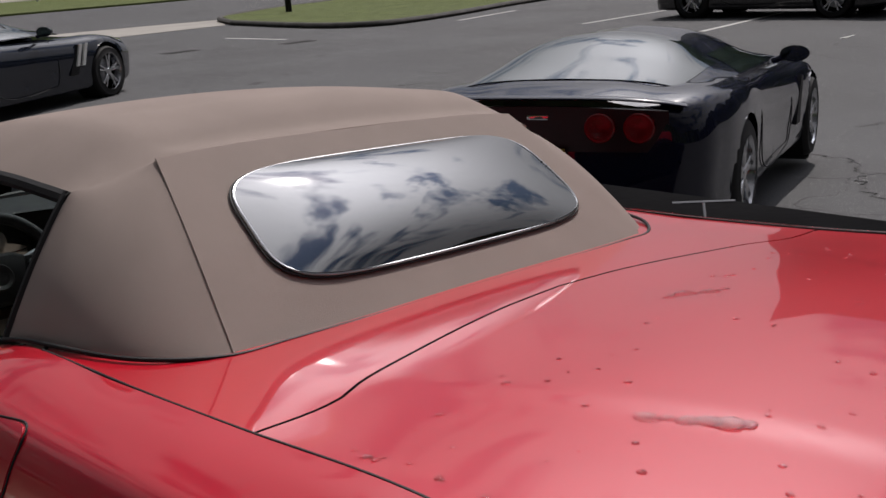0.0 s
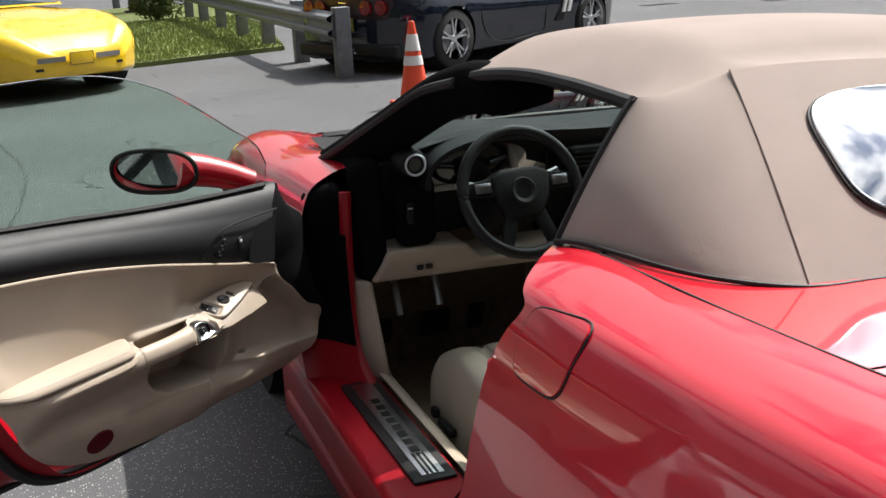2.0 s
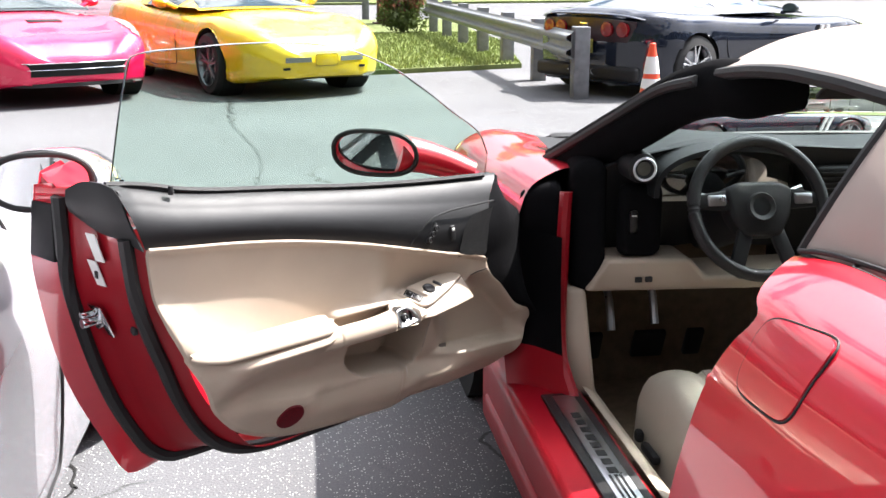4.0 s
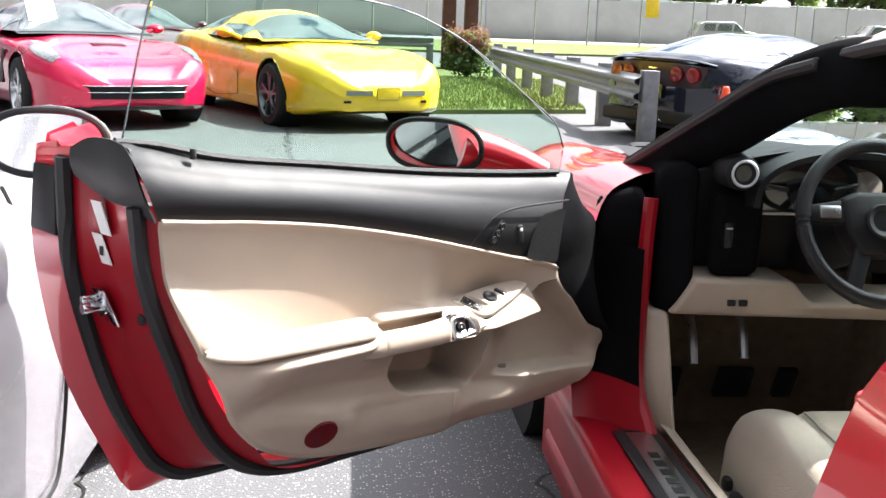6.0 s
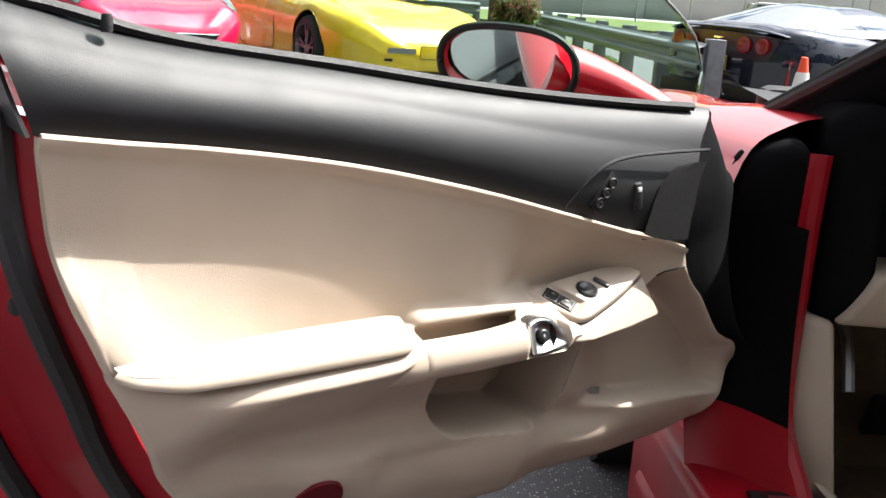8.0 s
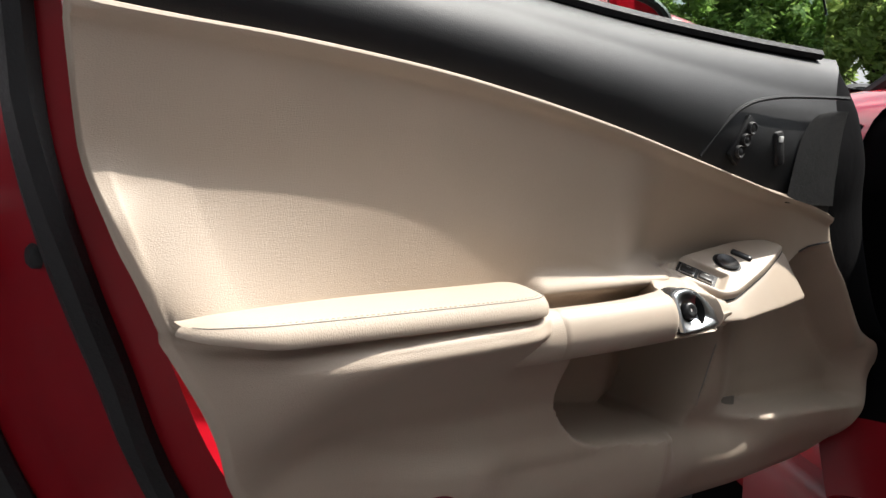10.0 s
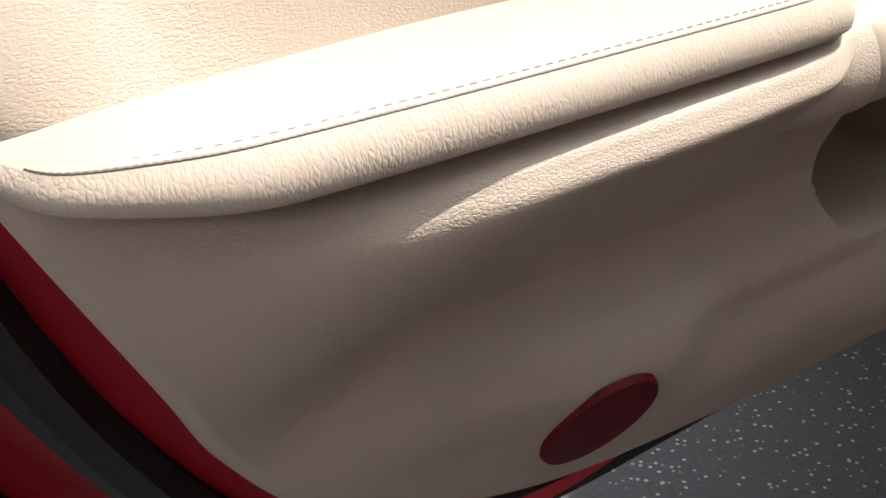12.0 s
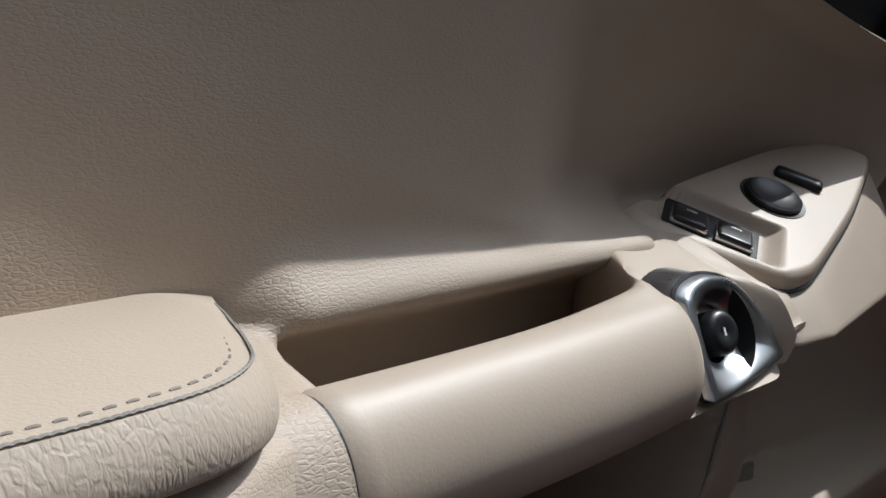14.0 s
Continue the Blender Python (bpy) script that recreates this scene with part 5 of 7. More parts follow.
# steering wheel
WM = Matrix.Translation((-0.404, 1.335, 0.795)) @ Matrix.Diagonal((0.93, 1, 0.93, 1)) @ pose(0, 0, 0, -22, 0, 0)
wheel = new("steering_wheel")
wheel.parent = hero
RIMBLK = leather("black leather rim", (0.020, 0.020, 0.021), 0.0003, 300, 0.35)
part("wheel_rim", turned(tube([(0.162 * math.cos(t), 0, 0.162 * math.sin(t)) for t in (i * math.pi / 16 for i in range(33))], 0.0155, 12, 96), WM), RIMBLK, wheel, "black leather steering wheel rim")
hub = [(-0.085, 0.045), (-0.05, 0.062), (0.05, 0.062), (0.085, 0.045), (0.075, -0.02), (0.045, -0.070), (-0.045, -0.070), (-0.075, -0.02)]
part("wheel_hub", turned(prism([Vector((x, -0.012, z)) for x, z in hub], [Vector((x, 0.05, z)) for x, z in hub], 0.012, 3), WM), DARKP, wheel, "black airbag hub")
part("hub_ring", turned(lathe([(0.022, 0.002), (0.032, 0.006), (0.036, 0.0)], 28, "y"), WM @ Matrix.Translation((0, -0.014, 0.0)) @ pose(0, 0, 0, 0, 0, 180)), BLACK, wheel)
for sx in (-1, 1):
    part("spoke", turned(prism([Vector((sx * x, -0.006, z)) for x, z in ((0.07, 0.045), (0.17, 0.030), (0.17, 0.000), (0.07, -0.005))], [Vector((sx * x, 0.014, z)) for x, z in ((0.07, 0.045), (0.17, 0.030), (0.17, 0.000), (0.07, -0.005))], 0.004), WM), DARKP, wheel)
    part("lower_spoke", turned(prism([Vector((sx * x, -0.004, z)) for x, z in ((0.02, -0.06), (0.055, -0.05), (0.090, -0.15), (0.060, -0.168))], [Vector((sx * x, 0.014, z)) for x, z in ((0.02, -0.06), (0.055, -0.05), (0.090, -0.15), (0.060, -0.168))], 0.004), WM), DARKP, wheel)
    part("spoke_pad", turned(block((0.045, 0.008, 0.026), (sx * 0.108, -0.010, 0.018), 0.004), WM), SATIN, wheel, "grey spoke switches")
part("steering_column", tube([(-0.409, 1.36, 0.78), (-0.409, 1.62, 0.68)], 0.055, 14, 6), DARKP, hero)
for x, w in ((-0.62, 0.05), (-0.46, 0.09), (-0.33, 0.05)):
    part("pedal", block((w, 0.02, 0.09), (x, 1.86, 0.30), 0.006, 2, pose(0, 0, 0, 25, 0, 0)), BLACK, hero)
for x, y, z in ((-0.61, 1.72, 0.44), (-0.50, 1.70, 0.46)):
    part("pedal_arm", tube([(x - 0.01, y + 0.10, z + 0.10), (x, y + 0.03, z + 0.02), (x, y, z - 0.05)], 0.011, 8, 14), SATIN, hero, "bare metal pedal arm")
part("footwell_back", block((0.62, 0.05, 0.42), (-0.40, 1.96, 0.36), 0.02), CARPET, hero, "dark carpeted footwell")
for x, y in ((-0.78, WHEELS_Y[0]), (0.78, WHEELS_Y[0]), (-0.78, WHEELS_Y[1]), (0.78, WHEELS_Y[1])):
    part("wheel_well", turned(lathe([(0.0, -0.12), (0.385, -0.12), (0.385, 0.10)], 28, "x"), Matrix.Translation(lean(x, y, 0.33)) @ pose(0, 0, 0, 0, 0, 0 if x < 0 else 180)), WELL, hero)

# ---- parked cars ----
def ring_at(sec, k):
    i = min(int(k), len(sec) - 2)
    s = k - i
    p = [sec[min(max(i + j, 0), len(sec) - 1)] for j in (-1, 0, 1, 2)]
    return [0.5 * (2 * p[1][c] + (p[2][c] - p[0][c]) * s + (2 * p[0][c] - 5 * p[1][c] + 4 * p[2][c] - p[3][c]) * s * s
                   + (3 * p[1][c] - p[0][c] - 3 * p[2][c] + p[3][c]) * s ** 3) for c in (0, 1)]


def road_wheel(parent, x, y, side, rimmat, r=0.335, spokes=5, fork=True):
    w = new("road_wheel")
    w.parent = parent
    m = Matrix.Translation((x, y, r)) @ pose(0, 0, 0, 0, 0, 0 if side > 0 else 180)
    part("tyre", turned(lathe([(0.23, 0.02), (0.245, 0.012), (0.30, 0.015), (r - 0.012, 0.0), (r, -0.03), (r, -0.18), (0.30, -0.22), (0.23, -0.22)], 36, "x"), m), TYRE, w)
    bms = [lathe([(0.222, -0.16), (0.222, -0.02), (0.236, 0.004), (0.240, 0.014), (0.232, 0.018)], 36, "x"), lathe([(0, 0.004), (0.035, 0.002), (0.050, -0.015), (0.05, -0.05)], 18, "x")]
    for k in range(spokes):
        a0 = 2 * math.pi * k / spokes + 0.3
        for da in ((-0.17, 0.17) if fork else (0.0,)):
            def pt(rad, ang, off, dx):
                return Vector((dx, rad * math.cos(ang) - off * math.sin(ang), rad * math.sin(ang) + off * math.cos(ang)))
            f = [pt(0.035, a0, -0.014, -0.002), pt(0.035, a0, 0.014, -0.002), pt(0.228, a0 + da, 0.012, 0.004), pt(0.228, a0 + da, -0.012, 0.004)]
            bms.append(prism(f, [q + Vector((-0.03, 0, 0)) for q in f], 0.003, 1))
    part("rim", turned(merged(*bms), m), rimmat, w, "spoked alloy rim")
    part("brake_disc", turned(lathe([(0, -0.09), (0.16, -0.09), (0.16, -0.11)], 24, "x"), m), SATIN, w)
    return w


def sports_car(name, loc, heading, paint, glass, rimmat, label, nose, tail, pop=None, wb=2.685, h=1.24, ro=0.86, fo=0.90, roof_paint=None, spokes=5):
    """Low two-seater: y forward from the rear axle, on the ground."""
    car = thing(name, loc, math.degrees(math.atan2(-heading[0], heading[1])), label, "car")
    k = wb / 2.685
    Y = lambda y: y * k
    hw = curve([-ro, -ro + 0.08, -0.5, 0.0, 0.6, 1.3, Y(2.1), Y(2.685), wb + 0.45, wb + 0.72, wb + fo], [0.70, 0.80, 0.89, 0.925, 0.90, 0.885, 0.90, 0.92, 0.86, 0.74, 0.50])
    zs = curve([-ro, -0.6, 0.0, 0.7, 1.5, Y(2.1), Y(2.685), wb + 0.4, wb + 0.7, wb + fo], [0.84, 0.90, 0.905, 0.86, 0.83, 0.81, 0.80, 0.735, 0.655, 0.48])
    zm = curve([-ro, -0.6, -0.2, 1.0, 1.9, Y(2.3), wb, wb + 0.4, wb + 0.7, wb + fo], [0.90, 0.945, 0.95, 0.90, 0.86, 0.83, 0.78, 0.70, 0.62, 0.48])
    L = wb + fo + ro

    def body(a, b):
        y = -ro + L * b
        e = 2 * a - 1
        w, s, m = hw(y), zs(y), zm(y)
        lift = 0.07 * smooth01((y - wb - 0.40) / 0.45)
        sec = [(0.0, m), (0.35, m - 0.006), (0.60, (m + s) / 2 - 0.012), (0.76, s), (0.88, s - 0.022), (0.955, s - 0.085), (1.0, s * 0.66 + 0.05), (0.985, min(0.36, s * 0.66)), (0.97, 0.24 + lift * 0.6), (0.90, 0.15 + lift), (0.45, 0.15 + lift), (0.0, 0.15 + lift)]
        x, z = ring_at(sec, abs(e) * (len(sec) - 1))
        return Vector((math.copysign(x * w, e), y, z))
    bm = grid(body, 96, 96)
    for y, side in ((-ro, -1), (wb + fo, 1)):
        ring = [v for v in bm.verts if abs(v.co.y - y) < 1e-4]
        cz = 0.31 if side > 0 else 0.52
        c = bm.verts.new((0, y + side * 0.05, cz))
        ring.sort(key=lambda v: math.atan2(v.co.z - cz, v.co.x))
        for i in range(len(ring)):
            if (ring[i].co - ring[(i + 1) % len(ring)].co).length > 1e-5:
                bm.faces.new((ring[i], ring[(i + 1) % len(ring)], c))
    bmesh.ops.remove_doubles(bm, verts=bm.verts, dist=1e-4)
    bmesh.ops.recalc_face_normals(bm, faces=bm.faces)
    arch_cut(bm, (0.0, wb), 0.365, 0.335, 0.55)
    part("body", bm, paint, car, "", 45)
    # cabin
    rz = curve([-0.55, -0.2, 0.2, 0.55, 0.95, 1.3, 1.65, 2.02], [0.935, 1.05, 1.165, h - 0.01, h, h - 0.045, h - 0.19, 0.865])
    rw = curve([-0.55, 0.0, 0.5, 1.0, 1.4, 2.02], [0.56, 0.55, 0.52, 0.51, 0.53, 0.66])
    bw = curve([-0.55, 0.0, 0.5, 1.2, 1.7, 2.02], [0.66, 0.73, 0.76, 0.765, 0.75, 0.72])

    def cabin(a, b, off=0.0):
        y = -0.55 + 2.57 * b
        e = 2 * a - 1
        z, w, bb = rz(y), rw(y), bw(y)
        zb = min(0.88, z - 0.01)
        d = max(0.02, z - zb)
        sec = [(0.0, z + off), (0.50 * w, z - 0.030 * d / 0.35 + off), (0.84 * w, z - 0.10 * d / 0.35 + off), (1.06 * w + off * 0.7, z - 0.20 * d / 0.35 + off * 0.7), (w * 0.42 + bb * 0.60 + off, zb + 0.22 * d), (bb + off, zb)]
        x, zz = ring_at(sec, abs(e) * (len(sec) - 1))
        return Vector((math.copysign(x, e), y, zz))

    def sheet(a0, a1, b0, b1, off, na=12, nb=16):
        return grid(lambda a, b: cabin(a0 + (a1 - a0) * a, b0 + (b1 - b0) * b, off), na, nb)
    part("cabin_frame", merged(sheet(0, 1, 0.0, 1, 0.0, 40, 50)), roof_paint or paint, car, "", 45)
    part("windscreen", sheet(0.20, 0.80, 0.735, 0.985, 0.006), glass, car, "", 45)
    part("rear_glass", sheet(0.13, 0.87, 0.02, 0.37, 0.006, 24, 20), glass, car, "", 45)
    for a0, a1 in ((0.02, 0.20), (0.80, 0.98)):
        part("side_window", sheet(a0, a1, 0.42, 0.80, 0.006), glass, car, "", 45)
    for sx in (-1, 1):
        mi = part("door_mirror", turned(grid(lambda a, b: Vector((0.098 * math.sin(math.pi / 2 * b) ** 0.6 * math.cos(2 * math.pi * a), 0.07 - 0.13 * b, 0.058 * math.sin(math.pi / 2 * b) ** 0.6 * math.sin(2 * math.pi * a))), 24, 12, True), Matrix.Translation((sx * 0.94, 1.52, 0.93))), paint, car)
        part("mirror_back", turned(lathe([(0, 0.0), (0.5, 0.0), (1.0, 0.0)], 24, "y"), Matrix.Translation((sx * 0.94, 1.465, 0.93)) @ Matrix.Diagonal((0.094, 1, 0.054, 1))), DARKGLASS, mi)
        part("mirror_foot", tube([(sx * 0.78, 1.55, 0.87), (sx * 0.90, 1.53, 0.92)], 0.025, 8, 4), paint, mi)
        part("door_joint", tube([(sx * hw(y) * f, y, z) for y, z, f in ((0.50, 0.86, 0.90), (0.47, 0.6, 1.003), (0.62, 0.30, 0.99), (1.66, 0.26, 0.985), (1.72, 0.55, 1.003), (1.70, 0.82, 0.89))], 0.004, 6, 50), BLACK, car)
        if wb > 2.66:
            part("side_vent", prism([Vector((sx * (hw(Y(2.0)) + 0.004), Y(y), z)) for y, z in ((1.90, 0.36), (2.10, 0.72), (2.19, 0.70), (2.06, 0.36))], [Vector((sx * (hw(Y(2.0)) - 0.03), Y(y), z)) for y, z in ((1.90, 0.36), (2.10, 0.72), (2.19, 0.70), (2.06, 0.36))]), DARKP, car)
        for y in (0.0, wb):
            road_wheel(car, sx * 0.90, y, sx, rimmat, 0.335 if y == 0 else 0.325, spokes)
            part("wheel_well", turned(lathe([(0.0, -0.28), (0.37, -0.28), (0.37, -0.02)], 24, "x"), Matrix.Translation((sx * 0.90, y, 0.335)) @ pose(0, 0, 0, 0, 0, 0 if sx > 0 else 180)), WELL, car)
    nose(car, wb + fo, paint, body, wb)
    tail(car, -ro, paint)
    return car


def nose_patch(y, x0, x1, z0, z1, out=0.008, slant=0.0):
    """Thin panel that follows the blunt front of the nose."""
    def f(a, b):
        x = x0 + (x1 - x0) * a
        z = z0 + (z1 - z0) * b + slant * a
        return Vector((x, y + 0.05 * (1 - min(abs(x), 0.5) / 0.5) - 1.15 * max(0.0, abs(x) - 0.47) + out, z))
    return grid(f, 14, 3)


def lamp_patch(body, y, wb, sx, y0, y1, a0, a1):
    """Headlamp glass lying in the wing, narrowing towards the screen."""
    L = y + 0.86

    def f(s, t):
        yy = y0 + (y1 - y0) * t
        mid, half = (a0 + a1) / 2 + (a1 - a0) * 0.35 * (t - 0.5), (a1 - a0) / 2 * (0.35 + 0.65 * math.sin(math.pi * min(1, 0.25 + 0.6 * t)))
        a = 0.5 + sx * (mid + half * (2 * s - 1)) / 2
        return body(a, (yy + 0.86) / L) + Vector((sx * 0.004, 0.003, 0.006))
    return grid(f, 8, 16)


def nose_c5(car, y, paint, body, wb):
    for sx in (-1, 1):
        part("fog_grille", nose_patch(y, sx * 0.17, sx * 0.45, 0.375, 0.425), GREYMESH, car, "grey mesh grille slot", 45, 0.006)
        part("marker_lamp", nose_patch(y, sx * 0.49, sx * 0.66, 0.385, 0.43), CLEAR, car, "clear marker lamp", 45, 0.006)
        part("air_slot", nose_patch(y, sx * 0.40, sx * 0.54, 0.30, 0.325), WELL, car, "", 45, 0.004)
    part("plate_cover", block((0.25, 0.010, 0.125), (0, y + 0.047, 0.395), 0.004, 3), paint, car)
    part("cover_joint", tube([(x, y + 0.052, z) for x, z in ((-0.12, 0.335), (0.12, 0.335), (0.13, 0.40), (0.12, 0.455), (-0.12, 0.455), (-0.13, 0.40), (-0.12, 0.335))], 0.003, 5, 40), DARKP, car)


def nose_c6(car, y, paint, body, wb):
    part("grille", nose_patch(y, -0.42, 0.42, 0.27, 0.37), WELL, car, "black grille", 45, 0.006)
    for sx in (-1, 1):
        part("headlamp", lamp_patch(body, y, wb, sx, wb + 0.25, wb + 0.62, 0.30, 0.43), CLEAR, car, "headlamp glass", 45)


def nose_c7(car, y, paint, body, wb):
    part("grille", nose_patch(y, -0.56, 0.56, 0.30, 0.425), WELL, car, "black grille", 45, 0.006)
    part("grille_bar", tube([(x, y + 0.066 + 0.05 * (1 - min(abs(x), 0.5) / 0.5) - 1.15 * max(0.0, abs(x) - 0.47) - 0.05, 0.425) for x in (-0.56, -0.45, -0.2, 0, 0.2, 0.45, 0.56)], 0.009, 8, 40, 0.7), CHROME, car, "chrome grille bar")
    part("lower_bar", tube([(x, y + 0.066 + 0.05 * (1 - min(abs(x), 0.5) / 0.5) - 1.15 * max(0.0, abs(x) - 0.47) - 0.05, 0.365) for x in (-0.56, -0.45, -0.2, 0, 0.2, 0.45, 0.56)], 0.006, 8, 40, 0.7), CHROME, car)
    part("chin", nose_patch(y, -0.60, 0.60, 0.20, 0.235, 0.01), BLACK, car, "black chin spoiler", 45, 0.02)
    part("bonnet_vent", block((0.34, 0.13, 0.010), (0, wb - 0.02, 0.782), 0.004, 2, pose(0, 0, 0, -7, 0, 0)), DARKP, car, "dark bonnet vent")
    for sx in (-1, 1):
        part("headlamp", lamp_patch(body, y, wb, sx, wb + 0.15, wb + 0.66, 0.27, 0.42), CLEAR, car, "dark headlamp glass", 45)


def tail_c6(car, y, paint):
    part("tail_panel", grid(lambda a, b: Vector(((2 * a - 1) * 0.68, y - 0.045 + 0.07 * (2 * a - 1) ** 4 - 0.03 * b, 0.60 + (0.25 - 0.03 * (2 * a - 1) ** 2) * b)), 24, 6), TAILP, car, "", 45, 0.02)
    for x in (-0.54, -0.34, 0.34, 0.54):
        part("tail_light", turned(lathe([(0, 0.010), (0.04, 0.010), (0.062, 0.004), (0.075, 0.006), (0.082, 0.0), (0.082, -0.03)], 28, "y"), Matrix.Translation((x, y - 0.085 + 0.07 * (x / 0.68) ** 4, 0.735)) @ pose(0, 0, 0, 0, 0, 180)), LENSRED, car, "round red tail light")
    part("lower_valance", block((1.50, 0.10, 0.16), (0, y - 0.01, 0.26), 0.04, 3), BLACK, car)
    part("deck_lip", tube([(0.74 * q, y - 0.05 + 0.13 * q ** 4, 0.895 - 0.055 * q ** 4) for q in (-1, -0.85, -0.6, -0.3, 0, 0.3, 0.6, 0.85, 1)], 0.045, 10, 40, 0.28), paint, car)
    for k in (-0.17, -0.06, 0.06, 0.17):
        part("exhaust_tip", turned(lathe([(0.030, -0.1), (0.034, 0.0), (0.038, 0.004), (0.040, -0.1)], 16, "y"), Matrix.Translation((k, y - 0.075, 0.27)) @ pose(0, 0, 0, 0, 0, 180)), CHROME, car)
    part("number_plate", block((0.30, 0.01, 0.15), (0, y - 0.075, 0.545), 0.004), PLATE, car, "yellow and dark plate panel")
    part("badge", block((0.12, 0.006, 0.03), (0, y - 0.066, 0.79), 0.002), CHROME, car)


def tail_plain(car, y, paint):
    for sx in (-1, 1):
        part("tail_light", block((0.22, 0.03, 0.09), (sx * 0.52, y - 0.03, 0.72), 0.02, 3), LENSRED, car)


# near-black tail with the red car's reflection mixed into its colour
TAILP = material("dark tail with red reflection", (0.030, 0.008, 0.012), 0.4, var=0.15, scale=4, coat=0.15)
GREYMESH = material("grey mesh", (0.30, 0.29, 0.26), 0.6, var=0.3, scale=120)
PLATE = material("plate panel", (0.40, 0.36, 0.05), 0.4, var=0.35, scale=30)
YEL = material("yellow paint", (0.86, 0.56, 0.012), 0.28, var=0.04, scale=3, coat=1.0)
PINK = material("crimson paint", (0.72, 0.010, 0.075), 0.25, var=0.05, scale=3, coat=1.0)
NAVY = material("dark blue paint", (0.006, 0.008, 0.026), 0.25, var=0.1, scale=3, coat=1.0, spec=0.1)
SLATE = material("blue-black paint", (0.010, 0.014, 0.026), 0.25, var=0.1, scale=3, coat=1.0, spec=0.1)
MAROON = material("maroon paint", (0.10, 0.006, 0.016), 0.25, var=0.1, scale=3, coat=1.0)
SILVER = material("silver white paint", (0.36, 0.352, 0.385), 0.25, 0.3, var=0.05, scale=2, coat=1.0)
DARKRIM = material("grey rim", (0.25, 0.25, 0.27), 0.3, 0.9, var=0.15, scale=12)
CARGLASS = material("car glass", (0.05, 0.075, 0.075), 0.02, var=0.2, scale=2, spec=1.0, coat=1.0, roughvar=0.01)
BLACKROOF = material("black roof", (0.012, 0.012, 0.014), 0.2, var=0.1, coat=1.0)


def rear_from_hubs(r, f, side, half=0.80):
    """Ground point under the rear axle's middle, and heading, from two hubs of one side (+1: right)."""
    hd = Vector((f[0] - r[0], f[1] - r[1])).normalized()
    right = Vector((hd.y, -hd.x))
    return (r[0] - right.x * half * side, r[1] - right.y * half * side), (hd.x, hd.y)


(bx, by), bh = rear_from_hubs((4.03, 2.11), (6.49, 3.00), 1)
blue = sports_car("coupe_car", (bx + 0.05, by, -0.165), bh, NAVY, CARGLASS, RIM, "dark blue coupe seen from behind, sun glinting on its glass", nose_c6, tail_c6, h=1.18)
blue.rotation_euler.x = -0.03
blue.scale.z = 0.95
(gx, gy), gh = rear_from_hubs((2.78, 10.212), (5.11, 11.501), 1)
gs = sports_car("coupe_car", (gx, gy, 0), gh, SLATE, CARGLASS, RIM, "blue-black coupe with two white stripes on its wing", nose_c6, tail_c6, h=1.19, ro=0.70)
gs.scale.z = 0.95
for k in (0.0, 0.11):
    part("wing_stripe", prism([Vector((0.922, 2.02 + k + d, z)) for d, z in ((0.0, 0.46), (0.10, 0.72), (0.155, 0.72), (0.055, 0.46))], [Vector((0.90, 2.02 + k + d, z)) for d, z in ((0.0, 0.46), (0.10, 0.72), (0.155, 0.72), (0.055, 0.46))]), WHITE, gs, "white hash stripe")
(yx, yy), yh = rear_from_hubs((-3.298, 13.43), (-2.122, 11.05), 1)
yellow = sports_car("coupe_car", (yx, yy, 0), yh, YEL, CARGLASS, DARKRIM, "bright yellow coupe with grey wheels", nose_c5, tail_plain, wb=2.655, h=1.21)
(px_, py_), ph = rear_from_hubs((-5.85, 12.95), (-4.55, 10.62), 1)
crimson = sports_car("coupe_car", (px_, py_, 0), ph, PINK, CARGLASS, RIM, "crimson coupe with a black roof", nose_c7, tail_plain, wb=2.71, roof_paint=BLACKROOF)
part("price_sheet", block((0.30, 0.004, 0.26), (0.38, 1.66, 1.09), 0.0, 1, pose(0, 0, 0, 35, 0, 0)), WHITE, crimson, "white paper sheet behind the windscreen")
maroon = sports_car("coupe_car", (-5.2, 19.3, 0), (0.35, -0.94), MAROON, CARGLASS, DARKRIM, "dark maroon coupe parked behind the yellow car", nose_c6, tail_plain)
white = sports_car("coupe_car", (-2.82, -0.32, 0), (0.0, 1.0), SILVER, CARGLASS, RIM, "silver white coupe parked alongside", nose_c6, tail_c6)
mo = [Vector((0.090 * math.copysign(abs(math.cos(t)) ** 0.8, math.cos(t)), 0, 0.052 * math.copysign(abs(math.sin(t)) ** 0.85, math.sin(t)))) for t in (i * math.pi / 16 for i in range(32))]
wm = Matrix.Translation((0.94, 1.450, 0.93)) @ pose(0, 0, 0, 4, 0, 5)
part("mirror_face", turned(prism([p * 0.95 for p in mo], [p * 0.95 + Vector((0, 0.006, 0)) for p in mo]), wm), MIRROR, white, "mirror glass")
part("mirror_rim", turned(tube(mo + mo[:1], 0.006, 8, 64), wm), BLACK, white, "black mirror rim")
# stand-in for a long low black form of unclear kind; its tyres are made up
trailer = thing("low_black_block", (2.125, -0.55, -0.15), 0, "long low black form of unclear kind with a small chrome handle", "trailer")
part("bed", block((0.57, 4.6, 0.40), (0, 0.4, 0.42), 0.08, 5), MATTBLACK, trailer, "long matt black block")
part("block_ridge", tube([(-0.245, 1.55, 0.62), (-0.245, 0.0, 0.62), (-0.245, -1.6, 0.62)], 0.012, 8, 20), BLACK, trailer)
